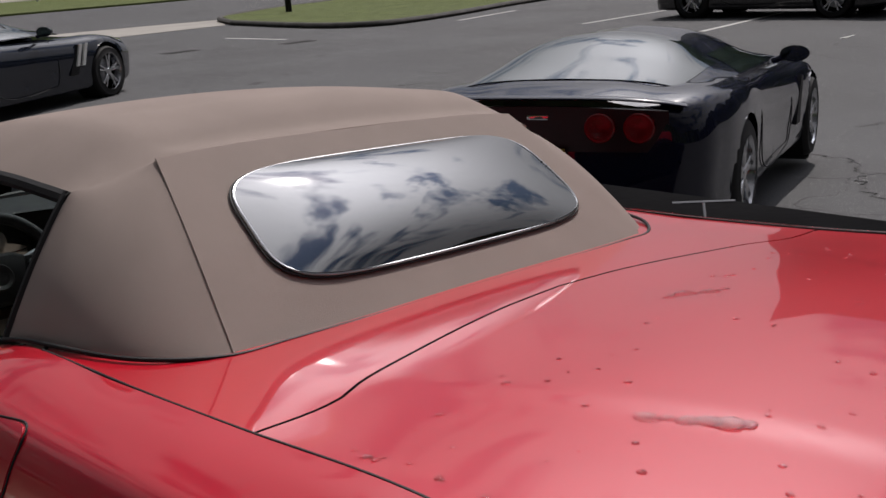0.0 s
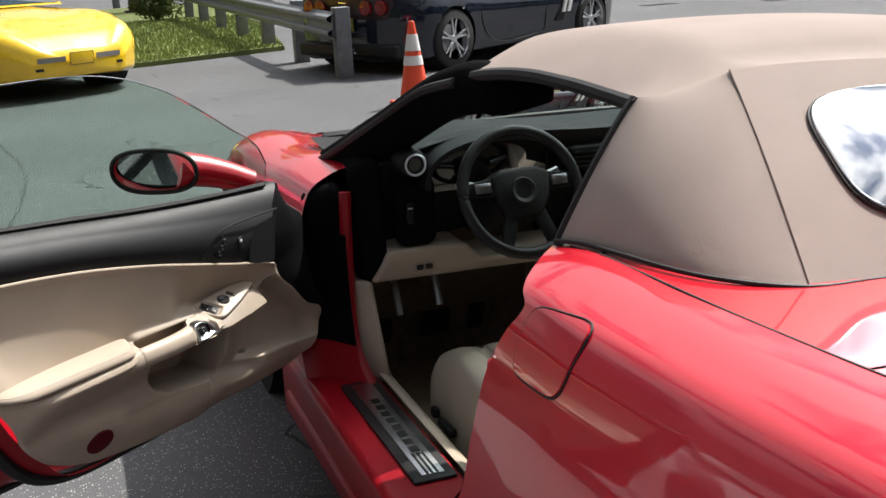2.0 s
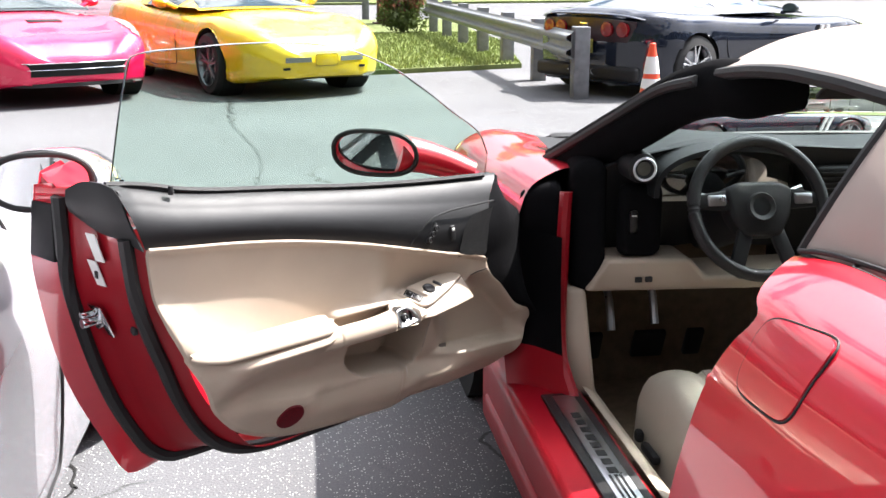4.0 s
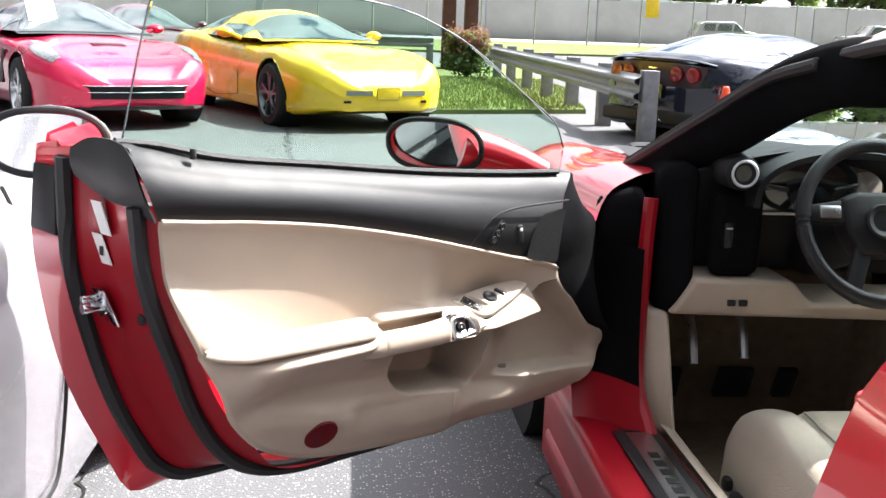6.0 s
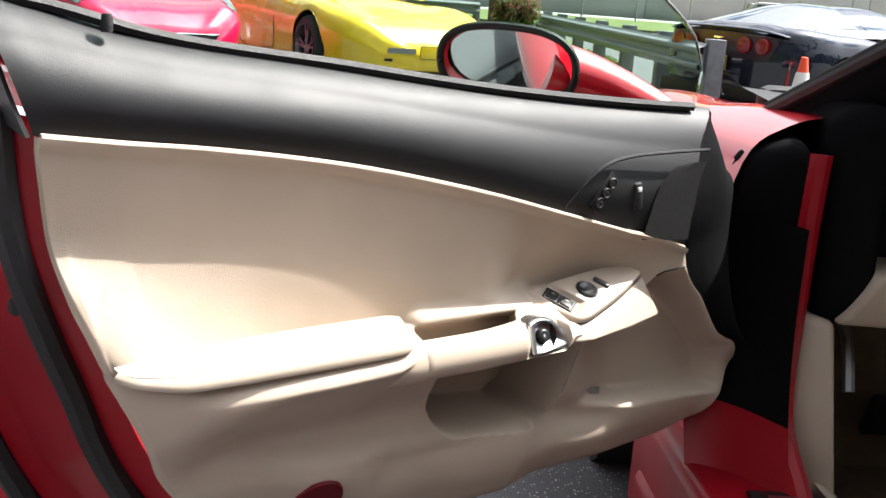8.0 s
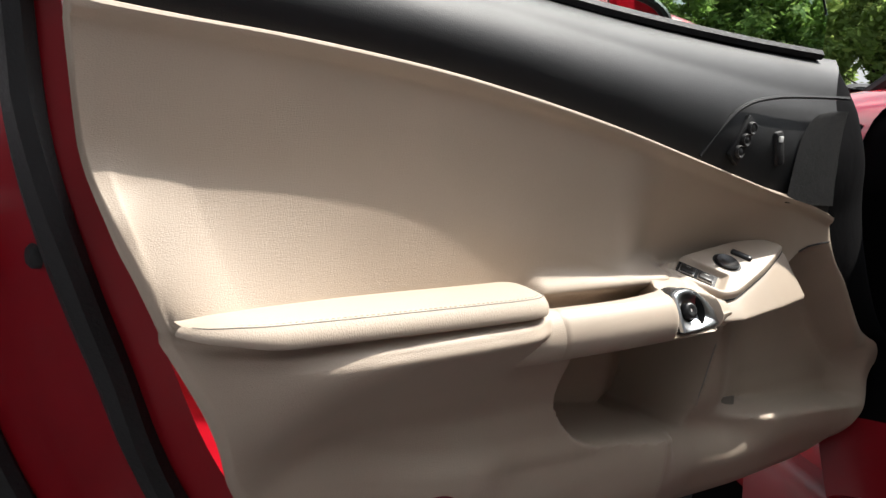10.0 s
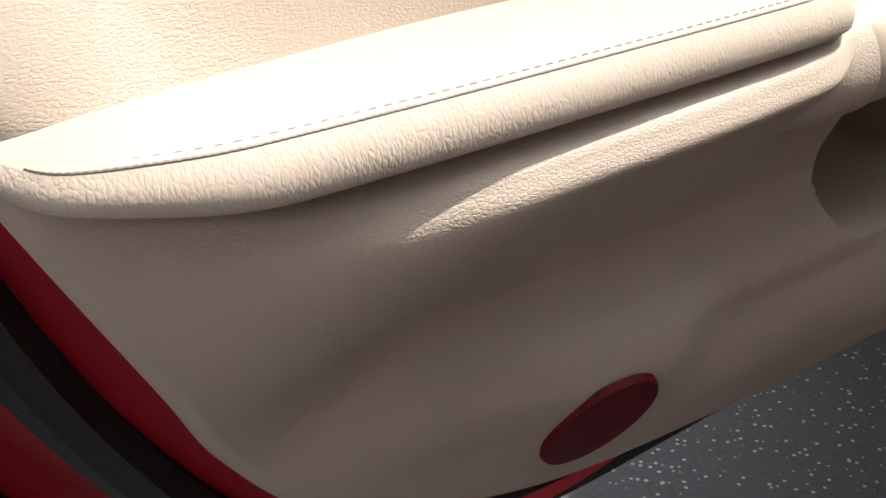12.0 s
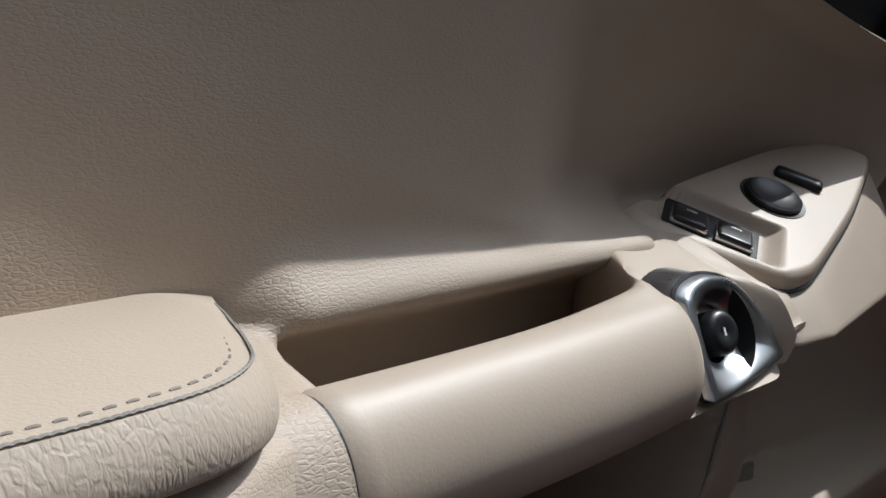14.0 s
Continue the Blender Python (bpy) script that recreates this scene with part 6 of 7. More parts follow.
part("chrome_handle", merged(tube([(-0.205, 1.42, 0.605), (-0.165, 1.46, 0.705)], 0.005, 6, 4), tube([(-0.245, 1.54, 0.708), (-0.085, 1.38, 0.704)], 0.005, 6, 4), tube([(-0.225, 1.30, 0.622), (-0.125, 1.30, 0.624)], 0.005, 6, 4)), CHROME, trailer, "small chrome T-handle")
for sx in (-1, 1):
    part("tyre", turned(lathe([(0, 0.02), (0.2, 0.03), (0.30, 0.0), (0.30, -0.18), (0, -0.18)], 24, "x"), Matrix.Translation((sx * 0.19, -0.2, 0.30)) @ pose(0, 0, 0, 0, 0, 0 if sx > 0 else 180)), TYRE, trailer)
dark = sports_car("sedan_car", (17.2, 10.4, 0.0), (0.05, -1.0), BLACKROOF, CARGLASS, RIM, "black car parked across the lot", nose_c6, tail_plain, h=1.42)

# ---- the lot ----
def ground_z(x, y):
    """The lot falls gently to the right of the convertible."""
    k = smooth01((7.5 - y) / 4.0)
    return -0.045 * min(max(x + 0.8, 0.0), 9.0) * k


def asphalt(name, col, speck):
    """Worn asphalt: blotches, coarse grain, and pale stones showing in the binder."""
    m = material(name, col, 0.85, var=0.24, scale=0.45, bump=0.004, bscale=140, fine=0.55, spec=0.3)
    n, l = m.node_tree.nodes, m.node_tree.links
    b = n["Principled BSDF"]
    base = b.inputs["Base Color"].links[0].from_socket
    co = n["Texture Coordinate"]
    vo = n.new("ShaderNodeTexVoronoi")
    vo.inputs["Scale"].default_value = 125.0
    l.new(co.outputs["Object"], vo.inputs["Vector"])
    near = n.new("ShaderNodeMapRange")
    near.inputs[1].default_value, near.inputs[2].default_value = 0.34, 0.22
    l.new(vo.outputs["Distance"], near.inputs[0])
    pick = n.new("ShaderNodeMapRange")
    pick.inputs[1].default_value, pick.inputs[2].default_value = 0.66, 0.74
    sep = n.new("ShaderNodeSeparateColor")
    l.new(vo.outputs["Color"], sep.inputs[0])
    l.new(sep.outputs[0], pick.inputs[0])
    k = n.new("ShaderNodeMath")
    k.operation = "MULTIPLY"
    l.new(near.outputs[0], k.inputs[0])
    l.new(pick.outputs[0], k.inputs[1])
    mix = n.new("ShaderNodeMix")
    mix.data_type = "RGBA"
    mix.inputs[7].default_value = (*speck, 1)
    l.new(k.outputs[0], mix.inputs[0])
    l.new(base, mix.inputs[6])
    # hairline cracks in wandering nets
    warp = n.new("ShaderNodeTexNoise")
    warp.inputs["Scale"].default_value, warp.inputs["Detail"].default_value = 1.3, 5.0
    l.new(co.outputs["Object"], warp.inputs["Vector"])
    bent = n.new("ShaderNodeMixRGB")
    bent.blend_type, bent.inputs[0].default_value = "ADD", 0.9
    l.new(co.outputs["Object"], bent.inputs[1])
    l.new(warp.outputs["Color"], bent.inputs[2])
    net = n.new("ShaderNodeTexVoronoi")
    net.feature = "DISTANCE_TO_EDGE"
    net.inputs["Scale"].default_value = 0.55
    l.new(bent.outputs[0], net.inputs["Vector"])
    line = n.new("ShaderNodeMapRange")
    line.inputs[1].default_value, line.inputs[2].default_value = 0.006, 0.002
    l.new(net.outputs["Distance"], line.inputs[0])
    keep = n.new("ShaderNodeMapRange")
    keep.inputs[1].default_value, keep.inputs[2].default_value = 0.50, 0.58
    l.new(warp.outputs["Fac"], keep.inputs[0])
    ck = n.new("ShaderNodeMath")
    ck.operation = "MULTIPLY"
    l.new(line.outputs[0], ck.inputs[0])
    l.new(keep.outputs[0], ck.inputs[1])
    fin = n.new("ShaderNodeMix")
    fin.data_type = "RGBA"
    fin.inputs[7].default_value = (0.03, 0.03, 0.03, 1)
    l.new(ck.outputs[0], fin.inputs[0])
    l.new(mix.outputs[2], fin.inputs[6])
    l.new(fin.outputs[2], b.inputs["Base Color"])
    return m


ASPHALT = asphalt("grey asphalt", (0.116, 0.118, 0.124), (0.42, 0.41, 0.40))
CONC = material("pale concrete", (0.42, 0.40, 0.37), 0.9, var=0.12, scale=1.2, bump=0.002, bscale=90, fine=0.3, spec=0.2)
CRACK = material("crack filler", (0.012, 0.012, 0.012), 0.95, var=0.3, scale=12)
LINE = material("worn road paint", (0.62, 0.62, 0.60), 0.8, var=0.18, scale=9, bump=0.001, bscale=150, fine=0.5)
GRASS = material("lawn", (0.15, 0.185, 0.065), 0.9, var=0.25, scale=2.0, bump=0.02, bscale=60, fine=0.6, spec=0.2)
bm = bmesh.new()
xs = sorted(set([-300, -120, -50, -20, -8, -3, -2, -1.5, -1, -0.8, -0.4] + [0.5 * i for i in range(0, 20)] + [10, 12, 15, 20, 30, 45, 70, 120, 300]))
ys = sorted(set([-300, -100, -40, -15, -5, -2, 0, 1, 2, 3] + [3.5 + 0.5 * i for i in range(9)] + [9, 11, 14, 20, 30, 45, 70, 120, 200, 400]))
gv = [[bm.verts.new((x, y, ground_z(x, y))) for y in ys] for x in xs]
for i in range(len(xs) - 1):
    for j in range(len(ys) - 1):
        bm.faces.new((gv[i][j], gv[i + 1][j], gv[i + 1][j + 1], gv[i][j + 1]))
tagged(part("ground", bm, ASPHALT), "grey cracked asphalt parking lot", "ground", kind="structure")


def slab(name, pts, z, mat, label, cat, thick=0.03):
    bm = prism([Vector((x, y, z)) for x, y in pts], [Vector((x, y, z - thick)) for x, y in pts])
    return tagged(part(name, bm, mat, None, "", 30), label, cat, kind="structure")


slab("lawn", [(-0.47, 12.95), (1.76, 13.75), (1.98, 15.2), (2.3, 19), (2.9, 27), (-9, 27), (-7.5, 24), (-1.4, 15.4)], 0.06, GRASS, "sunlit lawn strip with a bush", "lawn", 0.09)
slab("verge", [(3.2, 40), (5.5, 41), (16, 43.5), (26, 44), (70, 50), (70, 66), (-30, 66), (-30, 38)], 0.08, GRASS, "far grass verge before a fence", "lawn", 0.1)
def turf(name, parent, x0, x1, y0, y1, z, n, hgt, seed, inside):
    """Short blades standing on a stretch of lawn."""
    rnd = random.Random(seed)
    vs, fs = [], []
    while len(fs) < n:
        x, y = rnd.uniform(x0, x1), rnd.uniform(y0, y1)
        if not inside(x, y):
            continue
        a, h, w = rnd.uniform(0, 6.283), hgt * rnd.uniform(0.5, 1.3), 0.012 * rnd.uniform(0.6, 1.4)
        lx, ly = rnd.gauss(0, 0.35) * h, rnd.gauss(0, 0.35) * h
        k = len(vs)
        vs += [(x - w * math.cos(a), y - w * math.sin(a), z), (x + w * math.cos(a), y + w * math.sin(a), z), (x + lx, y + ly, z + h)]
        fs.append((k, k + 1, k + 2))
    me = bpy.data.meshes.new(name)
    me.from_pydata(vs, [], fs)
    me.materials.append(BLADE)
    return tagged(new(name, me), "short green grass blades on the lawn", "grass", kind="stuff")


BLADE = material("grass blades", (0.30, 0.37, 0.12), 0.7, var=0.3, scale=4.0, bscale=30, fine=0.5, spec=0.2)
turf("grass", None, -3.0, 2.4, 12.9, 21.0, 0.055, 26000, 0.055, 31, lambda x, y: y > 12.95 + 0.36 * (x + 0.47) and x < 1.76 + 0.13 * (y - 13.75) and x > -0.47 - 0.38 * (y - 12.95))
isl = [(14.5, 22.6), (13.9, 18.2), (14.1, 17.4), (14.7, 16.9), (20.8, 18.6), (31, 21.5), (31, 31), (20, 27.8), (16.0, 25.4)]
slab("island", isl, 0.10, GRASS, "grass island inside a dark kerb", "lawn", 0.14)
KERB = material("weathered kerb", (0.11, 0.105, 0.10), 0.9, var=0.25, scale=4, bump=0.003, bscale=60, fine=0.3)
tagged(part("kerb", tube([(x, y, 0.06) for x, y in isl + isl[:1]], 0.09, 8, 120, 0.75), KERB, None, "", 50), "dark weathered kerb round the grass", "kerb", kind="structure")
slab("gutter", [(5.5, 25.2), (9.4, 22.6), (14.45, 22.9), (16.0, 25.6), (10.4, 26.8), (5.0, 29.0)], 0.006, CONC, "pale concrete gutter strip", "pavement", 0.02)
# painted bays
for pts in ([(15.9, 16.0), (18.6, 16.8)], [(15.2, 12.0), (19.2, 12.4)], [(13.9, 8.6), (17.5, 9.2)], [(14.0, 6.3), (18.6, 7.1)], [(11.6, 16.5), (11.6, 18.6)]):
    (x0, y0), (x1, y1) = pts
    d = Vector((x1 - x0, y1 - y0)).normalized() * 0.05
    slab("painted_line", [(x0 - d.y, y0 + d.x), (x1 - d.y, y1 + d.x), (x1 + d.y, y1 - d.x), (x0 + d.y, y0 - d.x)], 0.004 + ground_z(x0, y0), LINE, "worn white bay line", "road marking", 0.012)


def crack(pts, w, seed, jag=0.03):
    """Dark jagged crack lying in the asphalt."""
    rnd = random.Random(seed)
    bm = bmesh.new()
    f = path3([(x, y, 0) for x, y in pts])
    n = max(8, int(sum((Vector(b) - Vector(a)).length for a, b in zip(pts, pts[1:])) / (jag * 1.2)))
    row = []
    for i in range(n + 1):
        c = f(i / n) + Vector((rnd.uniform(-jag, jag), rnd.uniform(-jag, jag), 0))
        h = w * rnd.uniform(0.35, 1.0) * (1 if 0 < i < n else 0.1)
        z = ground_z(c.x, c.y) + 0.003
        row.append((bm.verts.new((c.x - h, c.y - h * 0.4, z)), bm.verts.new((c.x + h, c.y + h * 0.4, z))))
    for (a, b), (c, d) in zip(row, row[1:]):
        bm.faces.new((a, b, d, c))
    tagged(part("asphalt_crack", bm, CRACK, None, "", 0), "dark jagged crack in the asphalt", "crack", "cracks in the asphalt", "structure")


for pts, w, seed in (([(-2.15, 2.45), (-2.10, 2.14), (-2.04, 1.95), (-2.02, 1.81), (-2.08, 1.55)], 0.006, 1), ([(-2.07, 11.5), (-1.97, 10.2), (-1.89, 8.67)], 0.012, 2), ([(-1.89, 8.67), (-1.6, 6.5), (-1.72, 4.6), (-1.5, 3.6)], 0.0035, 3),
                     ([(-0.80, 2.75), (-0.95, 2.70), (-1.10, 2.83), (-1.22, 2.80)], 0.004, 4), ([(7.2, 3.4), (7.05, 2.8), (6.5, 2.45), (6.0, 2.2), (5.4, 1.6)], 0.014, 5), ([(6.5, 2.45), (6.9, 1.9), (7.6, 1.5)], 0.010, 6),
                     ([(8.0, 4.2), (7.4, 3.8), (7.2, 3.4), (6.6, 3.3)], 0.012, 7), ([(9.2, 6.5), (8.6, 5.2), (8.0, 4.2)], 0.012, 8), ([(10.5, 3.2), (9.0, 3.5), (8.0, 4.2)], 0.012, 9), ([(4.4, 7.9), (3.2, 7.2), (1.9, 7.3), (0.6, 6.9)], 0.010, 10)):
    crack(pts, w, seed, 0.018 if w < 0.009 else 0.05)
for x, y in ((11.2, 15.6), (9.3, 16.6)):
    slab("drain_cover", [(x - 0.35, y - 0.18), (x + 0.35, y - 0.12), (x + 0.33, y + 0.16), (x - 0.36, y + 0.12)], 0.005, CRACK, "dark iron drain cover in the asphalt", "drain cover", 0.02)
# guard rail
RAILM = material("galvanised steel", (0.26, 0.275, 0.29), 0.5, 0.5, var=0.15, scale=5, bump=0.0005, bscale=80)
POSTM = material("weathered post", (0.20, 0.21, 0.225), 0.75, var=0.2, scale=9, bump=0.001, bscale=120)
bollard = thing("bollard", (17.5, 24.3, 0.09), 0, "short black post on the grass island", "bollard")
part("shaft", lathe([(0, 0.52), (0.10, 0.51), (0.12, 0.46), (0.12, 0.40), (0.09, 0.38), (0.09, 0.0)], 18), DARKP, bollard)
rail = thing("guard_rail", (1.6, 10.1, 0), 0, "weathered galvanised guard rail on square posts", "guard rail")
for k in range(7):
    part("post", block((0.16, 0.17, 0.74), (0.02 * k * 0.2, 0.10 + 1.90 * k, 0.36), 0.008), POSTM, rail)
wave = [(0.0, 0.0), (0.025, 0.03), (0.07, 0.05), (0.07, 0.09), (0.02, 0.12), (0.02, 0.17), (0.07, 0.20), (0.07, 0.24), (0.025, 0.26), (0.0, 0.29)]
part("beam", grid(lambda a, b: Vector((-0.10 - ring_at(wave, b * 9)[0], 0.02 + 11.7 * a, 0.40 + ring_at(wave, b * 9)[1])), 30, 40), RAILM, rail, "corrugated steel beam", 60, 0.004)
# traffic cone
CONE = material("orange plastic", (0.85, 0.09, 0.035), 0.5, var=0.06, scale=8)
cone = thing("traffic_cone", (1.60, 7.95, 0), 0, "orange traffic cone with two white bands", "traffic cone")
part("cone_body", lathe([(0.016, 0.71), (0.024, 0.705), (0.135, 0.03), (0.15, 0.025)], 28), CONE, cone)
part("base", block((0.36, 0.36, 0.03), (0, 0, 0.015), 0.01), CONE, cone)
for z0, z1 in ((0.46, 0.60), (0.34, 0.42)):
    part("white_band", lathe([(0.137 - 0.1645 * (z - 0.03) + 0.002, z) for z in (z0, (z0 + z1) / 2, z1)], 28), WHITE, cone, "white reflective band")


# second rail behind the lawn, with a small standpipe
rail2 = thing("guard_rail", (-5.2, 27.4, 0.05), 0, "dark guard rail behind the lawn", "guard rail")
for k in range(4):
    part("post", block((0.17, 0.16, 0.78), (0.1 + 1.93 * k, 0.10, 0.38), 0.008), POSTM, rail2)
part("beam", grid(lambda a, b: Vector((5.95 * a, -ring_at(wave, b * 9)[0], 0.42 + ring_at(wave, b * 9)[1])), 30, 40), RAILM, rail2, "corrugated steel beam", 60, 0.004)
pipe = thing("standpipe", (-1.15, 23.5, 0.06), 0, "thin steel standpipe on the lawn", "pipe")
part("tube", lathe([(0, 0.78), (0.06, 0.77), (0.06, 0.66), (0.035, 0.64), (0.035, 0.0)], 14), SATIN, pipe)

# bush: many short leafy twigs round a few stems
LEAFG = material("bush leaves", (0.07, 0.10, 0.025), 0.7, var=0.3, scale=3, bscale=40, fine=0.6)
LEAFR = material("reddish new leaves", (0.24, 0.085, 0.06), 0.7, var=0.3, scale=3, bscale=40, fine=0.6)
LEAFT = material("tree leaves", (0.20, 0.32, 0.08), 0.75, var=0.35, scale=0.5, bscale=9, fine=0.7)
# lit copy of the tree leaves: sunlight put into the colour
LEAFY = material("leaves in sunlit green", (0.33, 0.43, 0.12), 0.75, var=0.3, scale=0.5, bscale=9, fine=0.7)
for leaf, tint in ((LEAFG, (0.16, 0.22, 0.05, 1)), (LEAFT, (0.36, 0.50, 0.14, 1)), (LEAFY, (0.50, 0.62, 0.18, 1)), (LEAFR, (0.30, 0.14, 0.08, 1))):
    ln, ll = leaf.node_tree.nodes, leaf.node_tree.links
    thin = ln.new("ShaderNodeBsdfTranslucent")
    thin.inputs["Color"].default_value = tint
    both = ln.new("ShaderNodeMixShader")
    both.inputs[0].default_value = 0.45
    ll.new(ln["Principled BSDF"].outputs[0], both.inputs[1])
    ll.new(thin.outputs[0], both.inputs[2])
    ll.new(both.outputs[0], ln["Material Output"].inputs["Surface"])
BARK = material("bark", (0.10, 0.075, 0.055), 0.9, var=0.3, scale=8, bump=0.01, bscale=30, fine=0.4)


def leaves(rnd, centres, n, size, spread):
    """Loose leaf blades scattered round clump centres."""
    vs, fs = [], []
    for _ in range(n):
        c, r = centres[rnd.randrange(len(centres))]
        d = Vector((rnd.gauss(0, 1), rnd.gauss(0, 1), rnd.gauss(0, 1))).normalized()
        p = c + d * r * (0.55 + 0.5 * rnd.random()) * spread
        a = Vector((rnd.gauss(0, 1), rnd.gauss(0, 1), rnd.gauss(0, 0.6))).normalized()
        b = a.cross(d + Vector((0.1, 0, 0.3))).normalized()
        s = size * rnd.uniform(0.6, 1.3)
        k = len(vs)
        vs += [p - a * s, p + b * s * 0.4, p + a * s, p - b * s * 0.4]
        fs.append((k, k + 1, k + 2, k + 3))
    me = bpy.data.meshes.new("leaves")
    me.from_pydata(vs, [], fs)
    return me


def foliage(name, me, mat, parent, label=""):
    me.materials.append(mat)
    ob = new(name, me)
    ob.parent = parent
    return tagged(ob, label)


rnd = random.Random(11)
bush = thing("bush", (0.95, 21.0, 0.05), 0, "rounded bush with reddish new leaves on the lawn", "bush")
part("stems", merged(*[tube([(0, 0, 0), (0.15 * math.cos(k), 0.15 * math.sin(k), 0.4), (0.5 * math.cos(k), 0.5 * math.sin(k), 0.95)], 0.03, 6, 6) for k in range(0, 7)]), BARK, bush)
cl = [(Vector((0.62 * math.cos(k * 2.4) * (k / 26) ** 0.5, 0.62 * math.sin(k * 2.4) * (k / 26) ** 0.5, 0.30 + 0.75 * rnd.random())), 0.32) for k in range(26)]
foliage("foliage", leaves(rnd, cl, 3600, 0.075, 1.0), LEAFG, bush, "dense green leaves")
cl2 = [(c + Vector((0, 0, 0.12)), r) for c, r in cl if c.z > 0.62]
foliage("new_growth", leaves(rnd, cl2, 1300, 0.07, 1.12), LEAFR, bush, "reddish leaf tips")

bush.scale = (0.60, 0.60, 0.72)
# two brown sign posts behind the bush
RUST = material("brown steel", (0.085, 0.030, 0.022), 0.6, var=0.2, scale=5, bump=0.001, bscale=60)
for x, y in ((0.92, 25.0), (1.42, 24.9)):
    sp_ = thing("sign_post", (x, y, 0.05), 0, "tall square brown steel sign post", "sign post", "pair of sign posts")
    part("shaft", block((0.30, 0.30, 5.2), (0, 0, 2.6), 0.01), RUST, sp_)
    part("base_plate", block((0.48, 0.48, 0.04), (0, 0, 0.02), 0.006), RUST, sp_)

# chain-link fence along the far verge
WIRE = material("galvanised wire", (0.42, 0.44, 0.45), 0.5, 0.6, var=0.15, scale=3)
fence = thing("chain_link_fence", (0, 61.0, 0.08), 0, "grey chain-link fence with steel posts", "fence")
for k in range(38):
    part("post", lathe([(0, 2.66), (0.05, 2.64), (0.05, 0.0)], 8), WIRE, fence).matrix_local = Matrix.Translation((-42 + 3.0 * k, 0, 0))
part("top_rail", tube([(-42, 0, 2.56), (0, 0, 2.56), (70, 0, 2.56)], 0.035, 6, 8), WIRE, fence)
vs, fs = [], []
for k in range(-8, 560):
    for s in (-1, 1):
        x = -42 + 0.2 * k
        a, b = (x, 0.0 + 0.01 * s, 0.05), (x + s * 2.5, 0.01 * s, 2.55)
        i = len(vs)
        vs += [(a[0] - 0.009, a[1], a[2]), (a[0] + 0.009, a[1], a[2]), (b[0] + 0.009, b[1], b[2]), (b[0] - 0.009, b[1], b[2])]
        fs.append((i, i + 1, i + 2, i + 3))
me = bpy.data.meshes.new("mesh_wire")
me.from_pydata(vs, [], fs)
me.materials.append(WIRE)
mw = new("mesh_wire", me)
mw.parent = fence
tagged(mw, "diamond wire mesh")
part("sign_plate", block((0.75, 0.03, 1.0), (15.6, -0.06, 2.15), 0.01), material("yellow sign paint", (0.75, 0.48, 0.03), 0.5, var=0.06), fence, "plain yellow sign plate")
slab("far_road", [(-60, 66.2), (90, 66.2), (90, 78), (-60, 78)], 0.05, CONC, "pale far road behind the fence", "road", 0.1)
GWALL = material("grey render", (0.33, 0.34, 0.35), 0.9, var=0.1, scale=0.6, bump=0.003, bscale=20)
BWALL = material("pale blue cladding", (0.30, 0.42, 0.50), 0.7, var=0.08, scale=0.7)
wall = thing("roadside_wall", (0, 79.0, 0), 0, "long grey roadside wall", "wall", "", "structure")
for k in range(12):
    part("panel", block((8.0, 0.25, 3.0), (-36 + 8.08 * k, 0, 1.5), 0.02), GWALL, wall)
shed = thing("warehouse", (8.0, 96.0, 0), 0, "pale blue warehouse with a flat roof", "building")
part("wall", block((34, 12, 5.0), (0, 0, 2.5), 0.05), BWALL, shed)
part("roof", block((35, 13, 0.5), (0, 0, 5.2), 0.05), GWALL, shed)
for k in range(5):
    part("window", block((2.2, 0.12, 1.1), (-13 + 6.2 * k, -6.02, 3.6), 0.02), CARGLASS, shed)


def far_vehicle(name, at, rz, paint, label, prof, width):
    """Road car from its side outline; x along it."""
    v = thing(name, at, rz, label, "car")
    part("body", prism([Vector((x, -width / 2, z)) for x, z in prof], [Vector((x, width / 2, z)) for x, z in prof], 0.08, 3), paint, v)
    for sy in (-1, 1):
        for x in (-1.35, 1.35):
            part("road_wheel", turned(lathe([(0, 0.02), (0.2, 0.03), (0.34, 0.0), (0.34, -0.2)], 20, "y"), Matrix.Translation((x, sy * width / 2, 0.34)) @ pose(0, 0, 0, 0, 0, 0 if sy > 0 else 180)), TYRE, v)
    return v


suv = far_vehicle("suv_car", (22.6, 68.5, 0.05), 0, SILVER, "white estate car parked on the far road", [(-2.25, 0.35), (-2.3, 0.9), (-1.95, 1.5), (-1.7, 1.66), (0.2, 1.68), (0.95, 1.12), (2.1, 0.95), (2.3, 0.6), (2.25, 0.35)], 1.8)
for x0, x1 in ((-1.85, -1.05), (-0.95, 0.0), (0.1, 0.75)):
    part("side_window", prism([Vector((x0, -0.91, 1.08)), Vector((x1, -0.91, 1.08)), Vector((min(x1, 0.35), -0.91, 1.52)), Vector((x0 + 0.12, -0.91, 1.52))], [Vector((x0, -0.85, 1.08)), Vector((x1, -0.85, 1.08)), Vector((min(x1, 0.35), -0.85, 1.52)), Vector((x0 + 0.12, -0.85, 1.52))]), CARGLASS, suv)
pick = far_vehicle("pickup_truck", (33.0, 69.0, 0.05), 180, SILVER, "white pickup truck parked on the far road", [(-2.7, 0.45), (-2.75, 1.05), (-0.35, 1.08), (-0.3, 1.75), (0.9, 1.78), (1.45, 1.15), (2.6, 1.05), (2.75, 0.8), (2.7, 0.45)], 1.85)
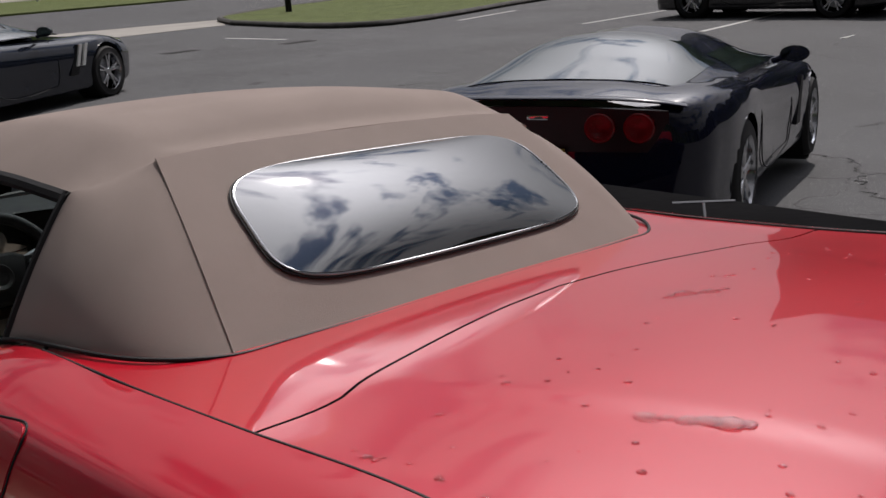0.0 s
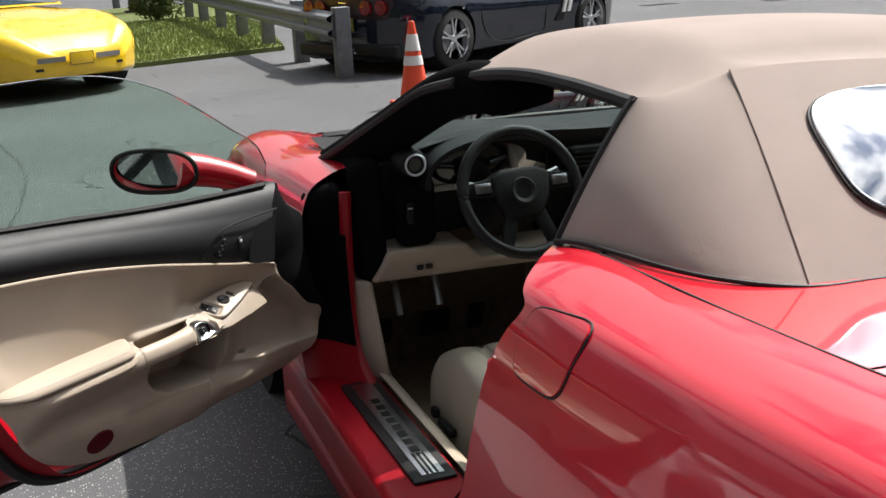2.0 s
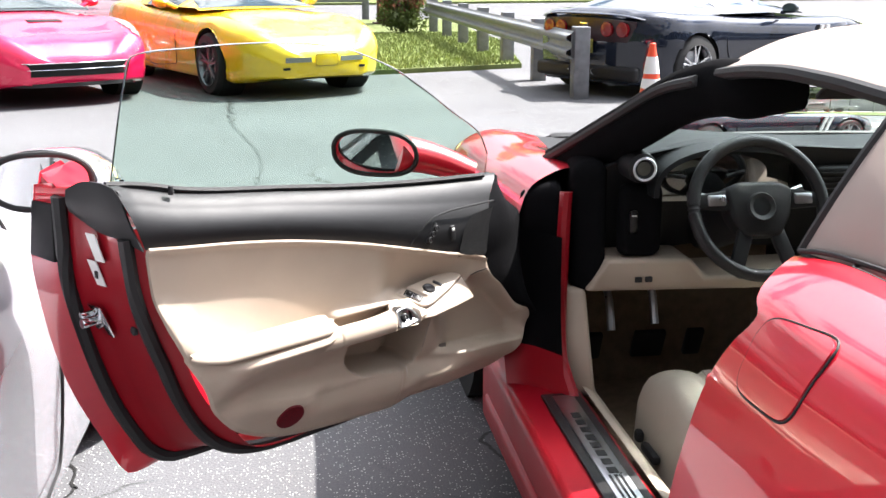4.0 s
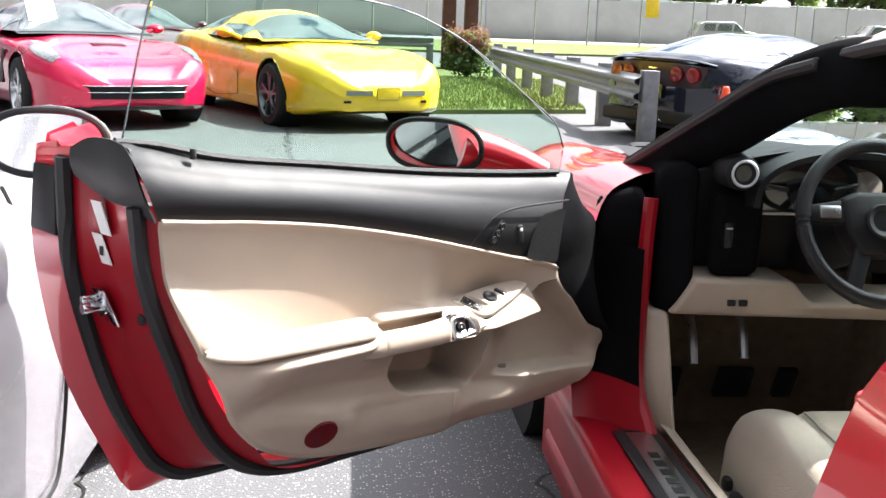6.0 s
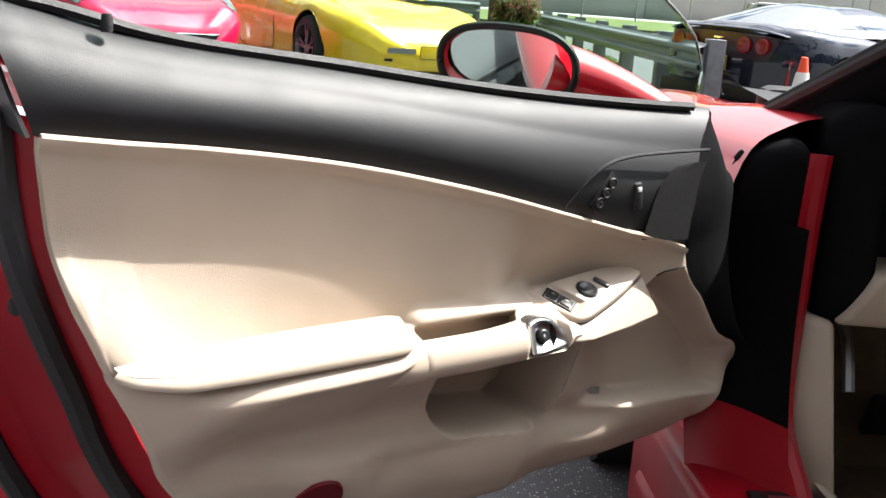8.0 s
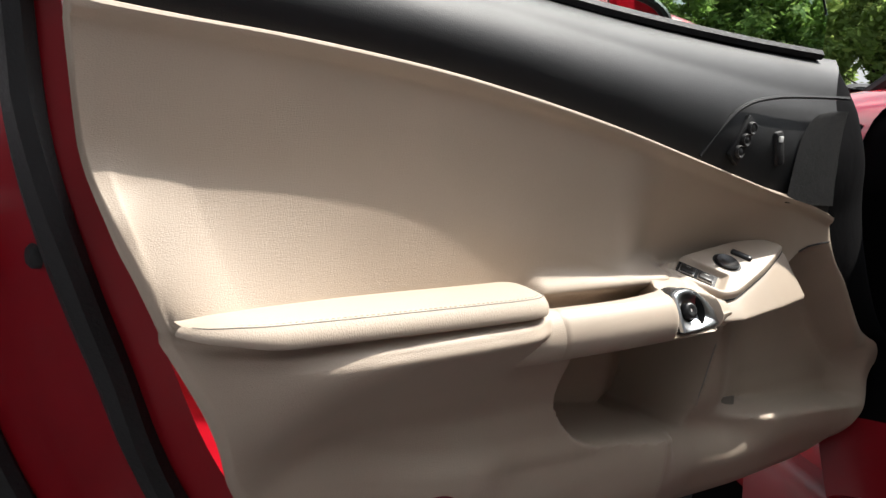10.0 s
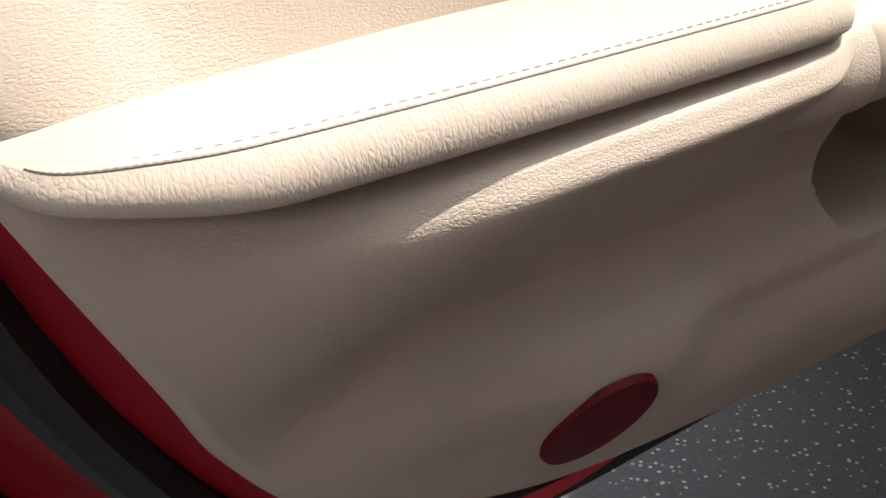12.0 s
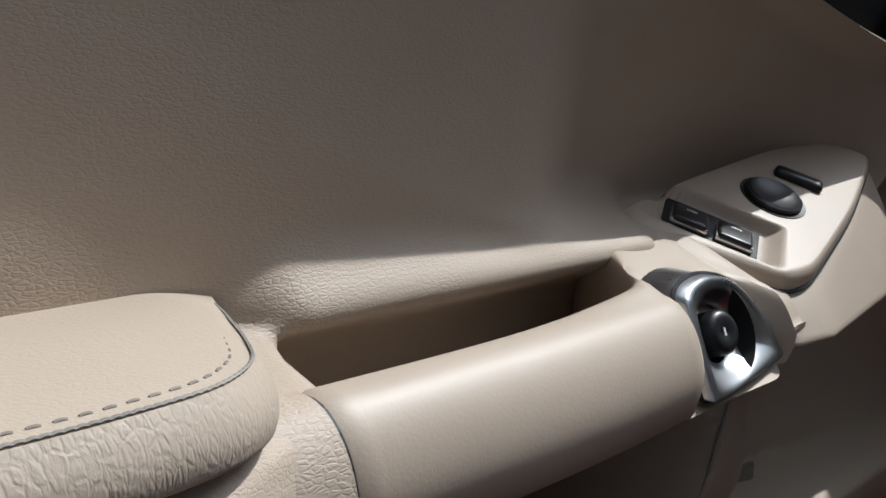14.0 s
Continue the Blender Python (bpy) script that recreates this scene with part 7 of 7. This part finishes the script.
part("side_window", prism([Vector((-0.15, 0.93, 1.15)), Vector((1.2, 0.93, 1.15)), Vector((0.85, 0.93, 1.65)), Vector((-0.15, 0.93, 1.65))], [Vector((-0.15, 0.88, 1.15)), Vector((1.2, 0.88, 1.15)), Vector((0.85, 0.88, 1.65)), Vector((-0.15, 0.88, 1.65))]), CARGLASS, pick)


# tree belt beyond the road
def tree(x, y, h, seed):
    rnd = random.Random(seed)
    t = thing("tree", (x, y, 0), 0, "broad leafy tree in a dense belt", "tree", "tree belt")
    limbs, cl = [tube([(0, 0, 0), (0.1, 0.05, h * 0.3), (rnd.uniform(-0.4, 0.4), 0.1, h * 0.7)], lambda s: 0.28 * (1 - 0.75 * s), 8, 8)], []
    for k in range(9):
        a, z0 = k * 2.4 + rnd.random(), h * (0.18 + 0.06 * k)
        L = h * rnd.uniform(0.20, 0.34) * (1 - 0.045 * k)
        tip = Vector((L * math.cos(a), L * math.sin(a), z0 + L * 0.55))
        limbs.append(tube([(0.05, 0.02, z0), tuple(tip * 0.5 + Vector((0, 0, z0 * 0.5))), tuple(tip)], lambda s: 0.11 * (1 - 0.8 * s), 6, 6))
        for q in (0.45, 0.75, 1.0):
            c = Vector((0, 0, z0)).lerp(tip, q) + Vector((rnd.gauss(0, 0.5), rnd.gauss(0, 0.5), rnd.gauss(0, 0.5)))
            cl.append((c, rnd.uniform(0.8, 1.5)))
    cl.append((Vector((0, 0, h * 0.85)), 1.3))
    part("trunk", merged(*limbs), BARK, t)
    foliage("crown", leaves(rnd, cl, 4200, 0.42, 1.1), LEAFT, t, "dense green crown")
    # paler blades, shifted up and sunward, paint the lit side of the crown
    foliage("sunlit_leaves", leaves(rnd, [(c + Vector((0.3, 0, 0.35)), r) for c, r in cl], 1300, 0.36, 1.15), LEAFY, t, "outer leaves coloured lighter as if sunlit")


rnd = random.Random(5)
for k in range(22):
    tree(-2 + 3.0 * k + rnd.uniform(-1, 1), 106 - 1.0 * k + rnd.uniform(-4, 4), rnd.uniform(14.5, 19.5), 100 + k)


# unseen dark ring behind and beside the lot, added to darken paint reflections
rnd = random.Random(21)
bm = bmesh.new()
cols = []
for k in range(90):
    a = math.radians(62 + 236 * k / 89)  # clockwise from ahead, open to the north
    r = 70 + 6 * math.sin(3 * a) + rnd.uniform(-2, 2)
    hgt = 12 + 3 * math.sin(7 * a) + rnd.uniform(-2.0, 2.0)
    cols.append([bm.verts.new((r * math.sin(a) + rnd.uniform(-1, 1), r * math.cos(a) + rnd.uniform(-1, 1), z)) for z in (-0.2, hgt * 0.35, hgt * 0.7, hgt)])
for c0, c1 in zip(cols, cols[1:]):
    for i in range(3):
        bm.faces.new((c0[i], c1[i], c1[i + 1], c0[i + 1]))
BACKDROP = material("dark green backdrop", (0.055, 0.075, 0.028), 0.9, var=0.35, scale=0.4, bscale=6, fine=0.7, spec=0.1)
woods = part("unseen_backdrop", bm, BACKDROP, None, "", 0, 1.5)
tagged(woods, "unseen dark green backdrop added to dim reflections", "woods", kind="stuff")
